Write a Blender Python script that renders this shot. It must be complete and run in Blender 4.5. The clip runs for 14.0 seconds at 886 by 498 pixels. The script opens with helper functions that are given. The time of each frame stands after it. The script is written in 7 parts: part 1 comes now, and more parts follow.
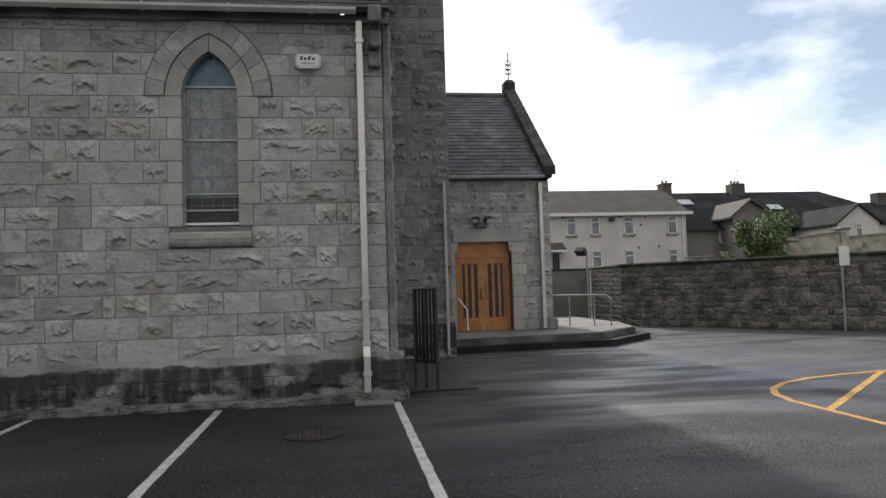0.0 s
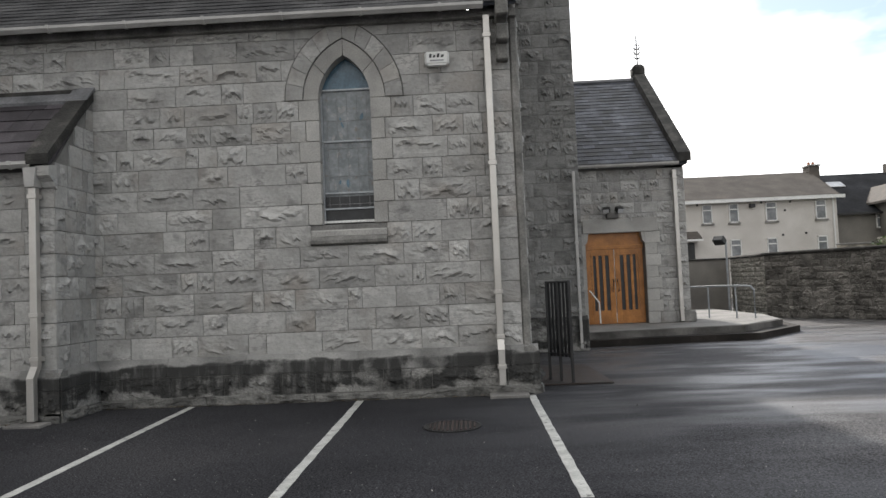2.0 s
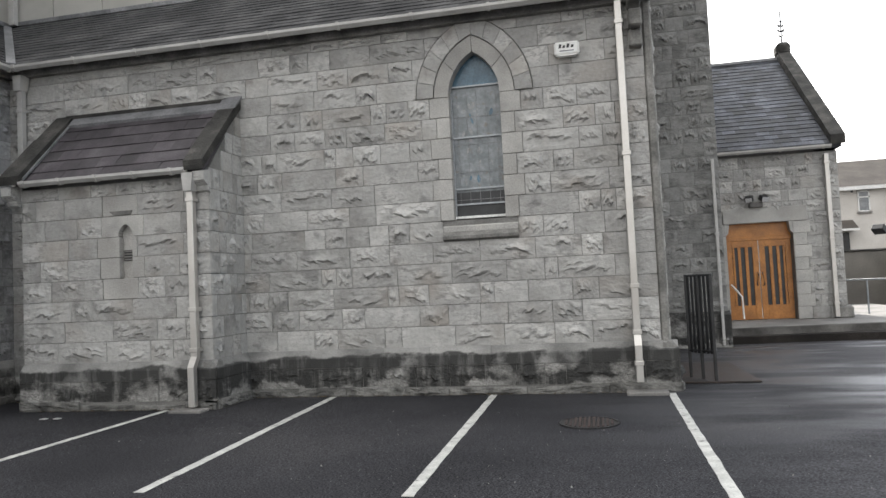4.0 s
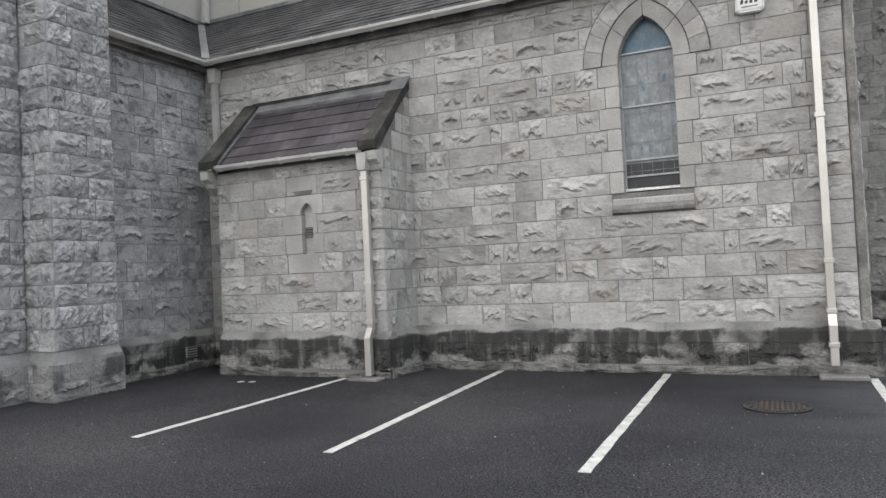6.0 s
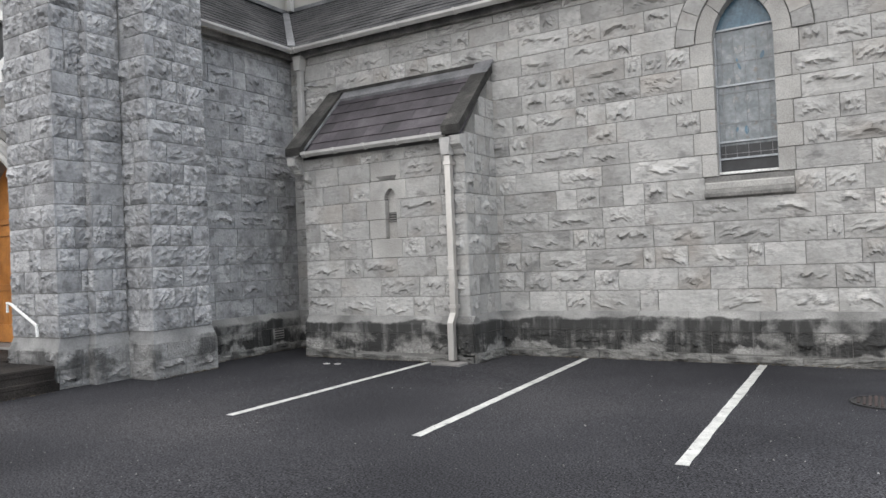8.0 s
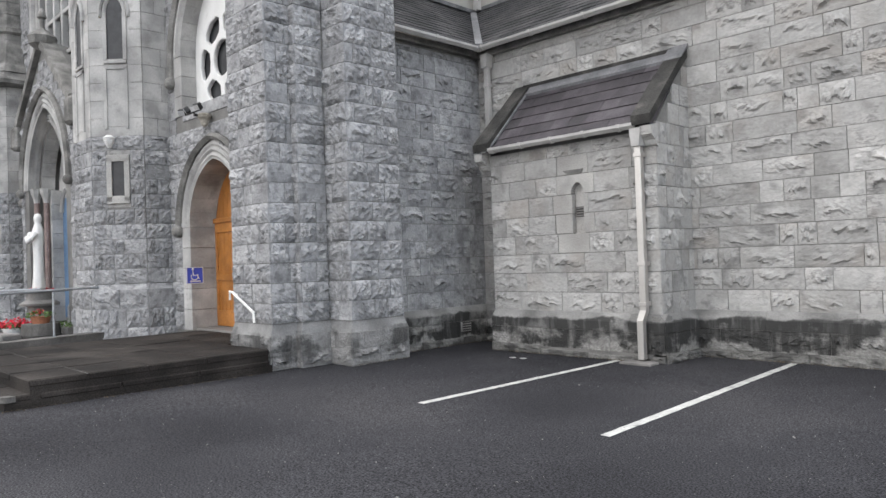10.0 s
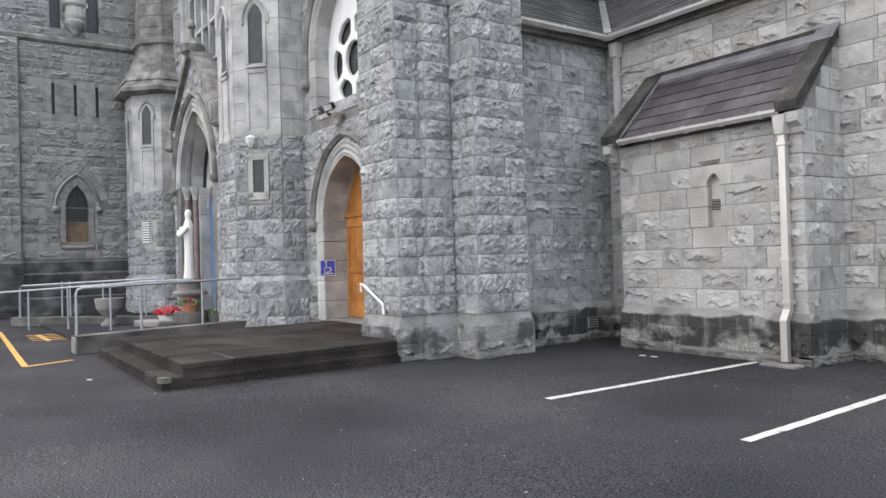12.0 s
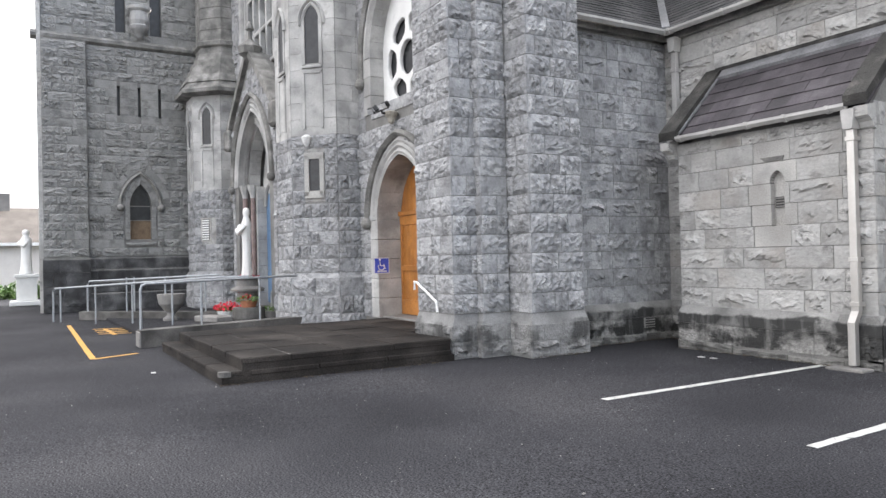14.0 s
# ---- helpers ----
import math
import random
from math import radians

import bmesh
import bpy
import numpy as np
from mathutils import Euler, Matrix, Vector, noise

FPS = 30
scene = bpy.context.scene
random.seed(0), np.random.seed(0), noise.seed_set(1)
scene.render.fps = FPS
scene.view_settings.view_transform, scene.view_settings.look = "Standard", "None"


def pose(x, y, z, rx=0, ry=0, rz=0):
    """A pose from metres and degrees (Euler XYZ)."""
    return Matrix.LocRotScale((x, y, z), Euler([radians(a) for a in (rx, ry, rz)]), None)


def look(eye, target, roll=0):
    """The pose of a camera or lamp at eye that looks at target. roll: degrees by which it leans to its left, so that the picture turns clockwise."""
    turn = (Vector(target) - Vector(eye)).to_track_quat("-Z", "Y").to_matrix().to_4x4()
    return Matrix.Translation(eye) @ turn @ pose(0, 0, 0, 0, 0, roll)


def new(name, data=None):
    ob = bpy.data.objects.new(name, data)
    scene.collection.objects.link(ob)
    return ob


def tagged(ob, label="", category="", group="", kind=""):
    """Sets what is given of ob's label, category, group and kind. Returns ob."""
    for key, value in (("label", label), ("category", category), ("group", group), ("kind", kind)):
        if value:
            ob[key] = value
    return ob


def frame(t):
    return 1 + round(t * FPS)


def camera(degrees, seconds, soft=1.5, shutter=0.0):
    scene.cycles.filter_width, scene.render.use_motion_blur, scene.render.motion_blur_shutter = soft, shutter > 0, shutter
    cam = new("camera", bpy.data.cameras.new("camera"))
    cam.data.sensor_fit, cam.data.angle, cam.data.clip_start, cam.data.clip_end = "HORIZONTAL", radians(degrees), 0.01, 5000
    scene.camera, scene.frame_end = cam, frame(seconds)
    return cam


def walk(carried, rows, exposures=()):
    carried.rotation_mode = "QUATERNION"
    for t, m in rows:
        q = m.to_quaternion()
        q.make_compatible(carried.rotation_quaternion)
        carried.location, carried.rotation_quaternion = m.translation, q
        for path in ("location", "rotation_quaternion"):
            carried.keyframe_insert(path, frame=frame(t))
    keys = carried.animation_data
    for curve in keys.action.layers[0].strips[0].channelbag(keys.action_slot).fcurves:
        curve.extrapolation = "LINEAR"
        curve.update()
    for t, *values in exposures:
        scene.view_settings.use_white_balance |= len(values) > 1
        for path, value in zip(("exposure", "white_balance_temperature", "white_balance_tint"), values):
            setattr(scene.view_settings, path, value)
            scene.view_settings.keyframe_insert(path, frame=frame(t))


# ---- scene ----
cam = camera(63.43, 14.0)
# seconds, eye (x, y, z), Euler angles in degrees
ROWS = [
    (0.0, 0.026, -0.027, 1.594, 93.01, 1.76, -7.93),
    (0.5, 0.002, -0.013, 1.596, 92.87, 1.82, -6.90),
    (1.0, -0.026, -0.018, 1.597, 92.88, 2.02, -3.68),
    (1.5, -0.049, -0.017, 1.595, 92.89, 2.18, -0.37),
    (2.0, -0.066, -0.017, 1.592, 92.86, 2.46, 2.13),
    (4.5, -0.155, -0.010, 1.585, 92.93, 2.96, 15.54),
    (5.0, -0.182, -0.005, 1.574, 92.79, 3.22, 19.17),
    (5.5, -0.201, -0.010, 1.578, 92.19, 2.95, 22.66),
    (6.0, -0.250, -0.016, 1.575, 91.62, 2.68, 25.00),
    (6.5, -0.304, -0.009, 1.574, 91.14, 2.63, 26.67),
    (7.0, -0.351, -0.024, 1.572, 90.83, 2.78, 27.02),
    (9.5, -0.422, -0.021, 1.580, 90.83, 1.61, 42.08),
    (10.0, -0.435, -0.024, 1.579, 90.85, 1.96, 45.59),
    (10.5, -0.443, -0.024, 1.579, 90.79, 2.36, 48.71),
    (11.0, -0.452, -0.031, 1.578, 90.72, 2.20, 51.39),
    (11.5, -0.468, -0.054, 1.578, 90.66, 1.92, 53.84),
    (12.0, -0.469, -0.055, 1.576, 90.71, 1.63, 55.40),
    (12.5, -0.478, -0.058, 1.579, 90.70, 1.53, 56.13),
    (13.0, -0.480, -0.067, 1.579, 90.71, 1.62, 57.10),
    (13.5, -0.489, -0.077, 1.575, 90.69, 1.63, 58.22),
    (14.0, -0.495, -0.085, 1.579, 90.66, 1.38, 59.50),
]
walk(cam, [(t, pose(x, y, z, rx, ry, rz)) for t, x, y, z, rx, ry, rz in ROWS],
     [(0.0, -0.52, 6400, 10), (2.0, -0.05, 6400, 10), (4.5, 0.65, 6400, 10), (7.0, 0.92, 6350, 11), (9.5, 1.06, 6300, 12), (14.0, 1.3, 6250, 13)])

# ---- world and sun ----
SUN_EL = 29.4
SUN_DIR = Vector((-0.06, 1.0, 0.0)).normalized()
world = bpy.data.worlds.new("world")
scene.world = world
world.use_nodes = True
wn, wl = world.node_tree.nodes, world.node_tree.links
sky = wn.new("ShaderNodeTexSky")
sky.sky_type = "NISHITA"
sky.sun_disc = False
sky.sun_elevation = radians(SUN_EL)
sky.sun_rotation = math.atan2(SUN_DIR.x, SUN_DIR.y)
sky.dust_density = 0.4
# thin broken cloud over the blue
coord = wn.new("ShaderNodeTexCoord")
cloud = wn.new("ShaderNodeTexNoise")
cloud.inputs["Scale"].default_value, cloud.inputs["Detail"].default_value, cloud.inputs["Roughness"].default_value = 1.7, 6.0, 0.55
stretch = wn.new("ShaderNodeMapping")
stretch.inputs["Scale"].default_value = (1.0, 1.0, 2.2)
stretch.inputs["Location"].default_value = (0.35, 0.2, 0.0)
wl.new(coord.outputs["Generated"], stretch.inputs[0])
wl.new(stretch.outputs[0], cloud.inputs["Vector"])
cover = wn.new("ShaderNodeMapRange")
cover.inputs[1].default_value, cover.inputs[2].default_value, cover.inputs[3].default_value, cover.inputs[4].default_value = 0.29, 0.46, 0.1, 1.0
parts = wn.new("ShaderNodeSeparateXYZ")
wl.new(coord.outputs["Generated"], parts.inputs[0])
thin = wn.new("ShaderNodeMath")
thin.operation = "MULTIPLY_ADD"
thin.inputs[1].default_value = -0.2
wl.new(parts.outputs[0], thin.inputs[0])
wl.new(cloud.outputs[0], thin.inputs[2])
wl.new(thin.outputs[0], cover.inputs[0])
scaled = wn.new("ShaderNodeVectorMath")
scaled.operation = "SCALE"
scaled.inputs["Scale"].default_value = 0.27
wl.new(sky.outputs[0], scaled.inputs[0])
veil = wn.new("ShaderNodeMix")
veil.data_type = "RGBA"
wl.new(cover.outputs[0], veil.inputs[0])
# the cloud glows towards the hidden sun
facing = wn.new("ShaderNodeVectorMath")
facing.operation = "DOT_PRODUCT"
facing.inputs[1].default_value = (SUN_DIR.x * 0.87, SUN_DIR.y * 0.87, 0.49)
wl.new(coord.outputs["Generated"], facing.inputs[0])
glow = wn.new("ShaderNodeMapRange")
glow.interpolation_type = "SMOOTHSTEP"
glow.inputs[1].default_value, glow.inputs[2].default_value, glow.inputs[3].default_value, glow.inputs[4].default_value = 0.0, 1.0, 1.0, 3.4
wl.new(facing.outputs["Value"], glow.inputs[0])
bright = wn.new("ShaderNodeVectorMath")
bright.operation = "SCALE"
bright.inputs[0].default_value = (1.5, 1.475, 1.43)
lit = wn.new("ShaderNodeMapRange")
lit.interpolation_type = "SMOOTHSTEP"
lit.inputs[1].default_value, lit.inputs[2].default_value, lit.inputs[3].default_value, lit.inputs[4].default_value = 0.2, 1.0, 0.0, 0.55
# bright broken cloud opposite, to the south-east
across = wn.new("ShaderNodeVectorMath")
across.operation = "DOT_PRODUCT"
across.inputs[1].default_value = Vector((0.25, -0.6, 0.74)).normalized()
wl.new(coord.outputs["Generated"], across.inputs[0])
wl.new(across.outputs["Value"], lit.inputs[0])
total = wn.new("ShaderNodeMath")
wl.new(glow.outputs[0], total.inputs[0]), wl.new(lit.outputs[0], total.inputs[1])
wl.new(total.outputs[0], bright.inputs["Scale"])
wl.new(bright.outputs[0], veil.inputs[7])
wl.new(scaled.outputs[0], veil.inputs[6])
wl.new(veil.outputs[2], wn["Background"].inputs[0])
wn["Background"].inputs[1].default_value = 0.55
sun = new("sun", bpy.data.lights.new("sun", "SUN"))
sun.data.energy, sun.data.angle, sun.data.color = 5.0, radians(1.0), (1.0, 0.94, 0.86)
el = radians(SUN_EL)
sun.matrix_world = look((0, 0, 30), (-SUN_DIR.x * math.cos(el), -SUN_DIR.y * math.cos(el), 30 - math.sin(el)))


# ---- materials ----
def material(name, colours, rough=0.85, scale=3.0, fine=40.0, bump=0.3, metal=0.0, vary=0.0, coat=0.0, detail=6.0, stain=None, per="object", depth=0.02, speck=(0.78, 1.2), chips=0.0, span=(0.3, 0.7), gloss=0.5):
    """Two-scale noise between colours, a random tint per object, fine bump. stain: (colour, scale, low, high, amount)."""
    m = bpy.data.materials.new(name)
    m.use_nodes = True
    n, l = m.node_tree.nodes, m.node_tree.links
    b = n["Principled BSDF"]
    geo = n.new("ShaderNodeNewGeometry")
    pos = geo.outputs["Position"]
    if chips:
        shift = n.new("ShaderNodeVectorMath")
        shift.operation = "MULTIPLY_ADD"
        shift.inputs[1].default_value, shift.inputs[2].default_value = (37.0, 53.0, 71.0), (0, 0, 0)
        l.new(n.new("ShaderNodeObjectInfo").outputs["Random"], shift.inputs[0])
        add = n.new("ShaderNodeVectorMath")
        l.new(pos, add.inputs[0]), l.new(shift.outputs[0], add.inputs[1])
        pos = add.outputs[0]
    big = n.new("ShaderNodeTexNoise")
    big.inputs["Scale"].default_value, big.inputs["Detail"].default_value = scale, detail
    l.new(pos, big.inputs["Vector"])
    ramp = n.new("ShaderNodeValToRGB")
    ramp.color_ramp.elements[0].position, ramp.color_ramp.elements[1].position = 0.35, 0.68
    ramp.color_ramp.elements[0].color, ramp.color_ramp.elements[1].color = (*colours[0], 1), (*colours[-1], 1)
    for i, c in enumerate(colours[1:-1]):
        ramp.color_ramp.elements.new(0.35 + 0.33 * (i + 1) / (len(colours) - 1)).color = (*c, 1)
    l.new(big.outputs[0], ramp.inputs[0])
    col = ramp.outputs[0]
    small = n.new("ShaderNodeTexNoise")
    small.inputs["Scale"].default_value, small.inputs["Detail"].default_value = fine, 5.0
    l.new(pos, small.inputs["Vector"])
    mp = n.new("ShaderNodeMapRange")
    mp.inputs[1].default_value, mp.inputs[2].default_value, mp.inputs[3].default_value, mp.inputs[4].default_value = *span, *speck
    l.new(small.outputs[0], mp.inputs[0])
    mul = n.new("ShaderNodeMix")
    mul.data_type, mul.blend_type = "RGBA", "MULTIPLY"
    mul.inputs[0].default_value = 1.0
    l.new(col, mul.inputs[6]), l.new(mp.outputs[0], mul.inputs[7])
    col = mul.outputs[2]
    if vary:
        if per == "object":
            rnd = n.new("ShaderNodeObjectInfo").outputs["Random"]
        else:
            rnd = geo.outputs["Random Per Island"]
        hv = n.new("ShaderNodeMapRange")
        hv.inputs[3].default_value, hv.inputs[4].default_value = 1 - vary, 1 + vary
        l.new(rnd, hv.inputs[0])
        mv = n.new("ShaderNodeMix")
        mv.data_type, mv.blend_type = "RGBA", "MULTIPLY"
        mv.inputs[0].default_value = 1.0
        l.new(col, mv.inputs[6]), l.new(hv.outputs[0], mv.inputs[7])
        col = mv.outputs[2]
    if stain:
        for sc, ss, lo, hi, amount in ([stain] if not isinstance(stain, list) else stain):
            sn = n.new("ShaderNodeTexNoise")
            sn.inputs["Scale"].default_value, sn.inputs["Detail"].default_value = ss, 7.0
            l.new(pos, sn.inputs["Vector"])
            sr = n.new("ShaderNodeMapRange")
            sr.inputs[1].default_value, sr.inputs[2].default_value, sr.inputs[4].default_value = lo, hi, amount
            l.new(sn.outputs[0], sr.inputs[0])
            ms = n.new("ShaderNodeMix")
            ms.data_type = "RGBA"
            ms.inputs[7].default_value = (*sc, 1)
            l.new(sr.outputs[0], ms.inputs[0]), l.new(col, ms.inputs[6])
            col = ms.outputs[2]
    crack = None
    if chips:
        # broken edges of the rock face: crevice shadow and stain painted as thin wandering dark lines, stretched along
        # the bed of the stone
        flat = n.new("ShaderNodeMapping")
        flat.inputs["Scale"].default_value = (3.0, 3.0, 9.0)
        l.new(pos, flat.inputs[0])
        cn = n.new("ShaderNodeTexNoise")
        cn.inputs["Scale"].default_value, cn.inputs["Detail"].default_value, cn.inputs["Roughness"].default_value = 1.0, 6.0, 0.62
        l.new(flat.outputs[0], cn.inputs["Vector"])
        dist = n.new("ShaderNodeMath")
        dist.operation = "SUBTRACT"
        dist.inputs[1].default_value = 0.5
        l.new(cn.outputs[0], dist.inputs[0])
        ab = n.new("ShaderNodeMath")
        ab.operation = "ABSOLUTE"
        l.new(dist.outputs[0], ab.inputs[0])
        line = n.new("ShaderNodeMapRange")
        line.inputs[1].default_value, line.inputs[2].default_value, line.inputs[3].default_value, line.inputs[4].default_value = 0.0, 0.04, 1.0, 0.0
        l.new(ab.outputs[0], line.inputs[0])
        mask = n.new("ShaderNodeMapRange")
        mask.inputs[1].default_value, mask.inputs[2].default_value = 0.5, 0.6
        l.new(big.outputs[0], mask.inputs[0])
        both = n.new("ShaderNodeMath")
        both.operation = "MULTIPLY"
        l.new(line.outputs[0], both.inputs[0]), l.new(mask.outputs[0], both.inputs[1])
        amount = n.new("ShaderNodeMath")
        amount.operation = "MULTIPLY"
        amount.inputs[1].default_value = chips
        l.new(both.outputs[0], amount.inputs[0])
        mc = n.new("ShaderNodeMix")
        mc.data_type = "RGBA"
        mc.inputs[7].default_value = (0.05, 0.05, 0.048, 1)
        l.new(amount.outputs[0], mc.inputs[0]), l.new(col, mc.inputs[6])
        col = mc.outputs[2]
        crack = cn.outputs[0]
    l.new(col, b.inputs["Base Color"])
    b.inputs["Metallic"].default_value = metal
    b.inputs["Specular IOR Level"].default_value = gloss
    rr = n.new("ShaderNodeMapRange")
    rr.inputs[3].default_value, rr.inputs[4].default_value = max(rough - 0.12, 0.02), min(rough + 0.1, 1)
    l.new(big.outputs[0], rr.inputs[0])
    l.new(rr.outputs[0], b.inputs["Roughness"])
    b.inputs["Coat Weight"].default_value = coat
    if bump:
        bp = n.new("ShaderNodeBump")
        bp.inputs["Strength"].default_value, bp.inputs["Distance"].default_value = bump, depth
        if crack:
            mixh = n.new("ShaderNodeMath")
            mixh.operation = "MULTIPLY_ADD"
            mixh.inputs[1].default_value = 1.6
            l.new(crack, mixh.inputs[0]), l.new(small.outputs[0], mixh.inputs[2])
            l.new(mixh.outputs[0], bp.inputs["Height"])
        else:
            l.new(small.outputs[0], bp.inputs["Height"])
        l.new(bp.outputs[0], b.inputs["Normal"])
    return m


STONE = material("limestone", [(0.33, 0.325, 0.31), (0.41, 0.405, 0.39), (0.49, 0.48, 0.46)], 0.88, 2.2, 20, 0.4, vary=0.17, depth=0.03, speck=(0.9, 1.08), chips=0.45,
                 stain=[((0.12, 0.12, 0.117), 3.5, 0.57, 0.7, 0.55), ((0.3, 0.255, 0.21), 0.9, 0.54, 0.7, 0.4)])
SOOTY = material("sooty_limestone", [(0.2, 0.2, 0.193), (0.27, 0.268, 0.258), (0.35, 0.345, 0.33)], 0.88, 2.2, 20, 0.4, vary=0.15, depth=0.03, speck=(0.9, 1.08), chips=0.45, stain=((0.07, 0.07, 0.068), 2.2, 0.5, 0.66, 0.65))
GRIMY = material("grimy_limestone", [(0.26, 0.262, 0.266), (0.35, 0.352, 0.356), (0.45, 0.45, 0.45)], 0.88, 2.6, 24, 0.5, vary=0.16, depth=0.03, speck=(0.85, 1.12), chips=0.5,
                 stain=[((0.1, 0.1, 0.102), 7.0, 0.52, 0.66, 0.55), ((0.14, 0.14, 0.143), 2.4, 0.55, 0.7, 0.5)])
TOWER_BASE = material("black_stained_base_stone", [(0.025, 0.025, 0.026), (0.06, 0.06, 0.061), (0.13, 0.13, 0.13)], 0.9, 2.0, 30, 0.5, vary=0.2)
DRESSED = material("dressed_limestone", [(0.34, 0.33, 0.31), (0.42, 0.41, 0.39), (0.5, 0.49, 0.46)], 0.8, 1.3, 60, 0.12, vary=0.09,
                   stain=((0.16, 0.16, 0.155), 1.7, 0.58, 0.75, 0.5))
PLINTH = material("damp_plinth_stone", [(0.2, 0.196, 0.185), (0.29, 0.285, 0.27), (0.38, 0.37, 0.35)], 0.88, 2.2, 30, 0.75, vary=0.12, depth=0.03, speck=(0.75, 1.2), chips=0.6)
WEATHERED = material("weathered_plinth_stone", [(0.15, 0.148, 0.142), (0.24, 0.237, 0.228), (0.33, 0.325, 0.31)], 0.88, 1.8, 40, 0.3, vary=0.08, speck=(0.85, 1.12))
PIER_BASE = material("mottled_pier_base_stone", [(0.16, 0.158, 0.155), (0.25, 0.248, 0.243), (0.35, 0.347, 0.338)], 0.88, 2.4, 30, 0.6, vary=0.14, depth=0.03, speck=(0.8, 1.15), chips=0.5)
PIER_SLOPE = material("pier_weathering_stone", [(0.15, 0.149, 0.147), (0.23, 0.229, 0.225), (0.31, 0.308, 0.3)], 0.88, 2.0, 40, 0.3, speck=(0.85, 1.12))
MORTAR = material("mortar", [(0.15, 0.147, 0.14), (0.25, 0.245, 0.232)], 0.95, 2, 50, 0.3)
ASPHALT = material("asphalt", [(0.017, 0.017, 0.019), (0.025, 0.025, 0.0274), (0.036, 0.0355, 0.0375)], 0.5, 0.35, 68, 0.6, depth=0.006, speck=(0.08, 3.0), span=(0.36, 0.68), gloss=0.3)
WHITE_LINE = material("white_road_paint", [(0.38, 0.38, 0.36), (0.57, 0.57, 0.54)], 0.75, 6, 90, 0.3, stain=((0.06, 0.06, 0.06), 9, 0.6, 0.72, 0.8))
YELLOW_LINE = material("yellow_road_paint", [(0.5, 0.26, 0.05), (0.62, 0.36, 0.08)], 0.7, 6, 90, 0.3, stain=((0.06, 0.06, 0.06), 12, 0.58, 0.72, 0.8))
AISLE_SLATE = material("dull_roof_slate", [(0.04, 0.04, 0.042), (0.06, 0.06, 0.062), (0.095, 0.094, 0.095)], 0.9, 1.5, 25, 0.25, speck=(0.7, 1.3), vary=0.18, gloss=0.25)
SLATE = material("slate", [(0.022, 0.025, 0.032), (0.042, 0.046, 0.058), (0.085, 0.091, 0.108)], 0.68, 1.8, 25, 0.25, vary=0.6, per="object", speck=(0.65, 1.4))
PURPLE_SLATE = material("purple_slate", [(0.03, 0.026, 0.03), (0.05, 0.043, 0.049), (0.078, 0.071, 0.077)], 0.72, 2.2, 40, 0.25, vary=0.38)
LEAD = material("lead_flashing", [(0.15, 0.154, 0.16), (0.28, 0.28, 0.29)], 0.5, 3, 30, 0.2, metal=0.3)
COPING = material("mossy_coping_stone", [(0.018, 0.0175, 0.016), (0.04, 0.0385, 0.035), (0.085, 0.08, 0.073)], 0.9, 3, 40, 0.6, speck=(0.7, 1.3), stain=((0.16, 0.16, 0.15), 2.5, 0.62, 0.74, 0.6))
PIPE = material("galvanised_pipe", [(0.5, 0.48, 0.45), (0.62, 0.6, 0.57)], 0.34, 1.6, 30, 0.0, metal=0.7, speck=(0.97, 1.03))
GUTTER = material("painted_gutter", [(0.4, 0.39, 0.375), (0.52, 0.51, 0.49)], 0.4, 3, 30, 0.0, speck=(0.95, 1.04))
DARK_METAL = material("black_painted_metal", [(0.012, 0.012, 0.013), (0.025, 0.025, 0.026)], 0.4, 5, 60, 0.1)
RAIL = material("galvanised_rail", [(0.32, 0.34, 0.36), (0.42, 0.44, 0.46)], 0.5, 5, 60, 0.08, metal=0.5)
OAK = material("varnished_oak", [(0.34, 0.135, 0.03), (0.5, 0.21, 0.05)], 0.35, 4, 40, 0.1, vary=0.08)
GLASS_DARK = material("leaded_glass", [(0.03, 0.045, 0.055), (0.09, 0.12, 0.14)], 0.12, 5, 25, 0.25)
CREAM = material("cream_render", [(0.56, 0.53, 0.49), (0.67, 0.64, 0.6)], 0.9, 0.8, 40, 0.2)
CONCRETE = material("concrete", [(0.15, 0.145, 0.138), (0.27, 0.26, 0.245)], 0.85, 1.2, 45, 0.3)
DARK_STEP = material("damp_step_concrete", [(0.011, 0.0095, 0.0085), (0.024, 0.0205, 0.018), (0.05, 0.044, 0.039)], 0.8, 1.3, 60, 0.3, gloss=0.2, speck=(0.65, 1.4), span=(0.38, 0.64))
PURE_WHITE = material("white_painted_stone", [(0.74, 0.74, 0.72), (0.82, 0.82, 0.8)], 0.6, 3, 40, 0.02, speck=(0.94, 1.05), stain=((0.45, 0.45, 0.43), 4, 0.62, 0.78, 0.35))
WHITE_PAINT = material("white_paint", [(0.72, 0.72, 0.7), (0.8, 0.8, 0.78)], 0.45, 3, 40, 0.04)
GLASS_BLUE = material("stained_glass_blue", [(0.06, 0.115, 0.16), (0.1, 0.18, 0.24)], 0.2, 6, 30, 0.2)
GLASS_GREY = material("stained_glass_grey", [(0.15, 0.17, 0.18), (0.27, 0.29, 0.3)], 0.25, 7, 18, 0.25, stain=[((0.16, 0.11, 0.07), 8, 0.6, 0.68, 0.5), ((0.32, 0.33, 0.32), 11, 0.66, 0.72, 0.6)])
GLASS_BLACK = material("dark_window_glass", [(0.012, 0.013, 0.015), (0.03, 0.032, 0.035)], 0.35, 4, 20, 0.05)
SIGN_BLUE = material("blue_sign", [(0.06, 0.1, 0.55), (0.07, 0.11, 0.6)], 0.4, 3, 40, 0.0)
RUST = material("rusty_steel_plate", [(0.018, 0.014, 0.012), (0.045, 0.028, 0.021)], 0.5, 3, 40, 0.3)
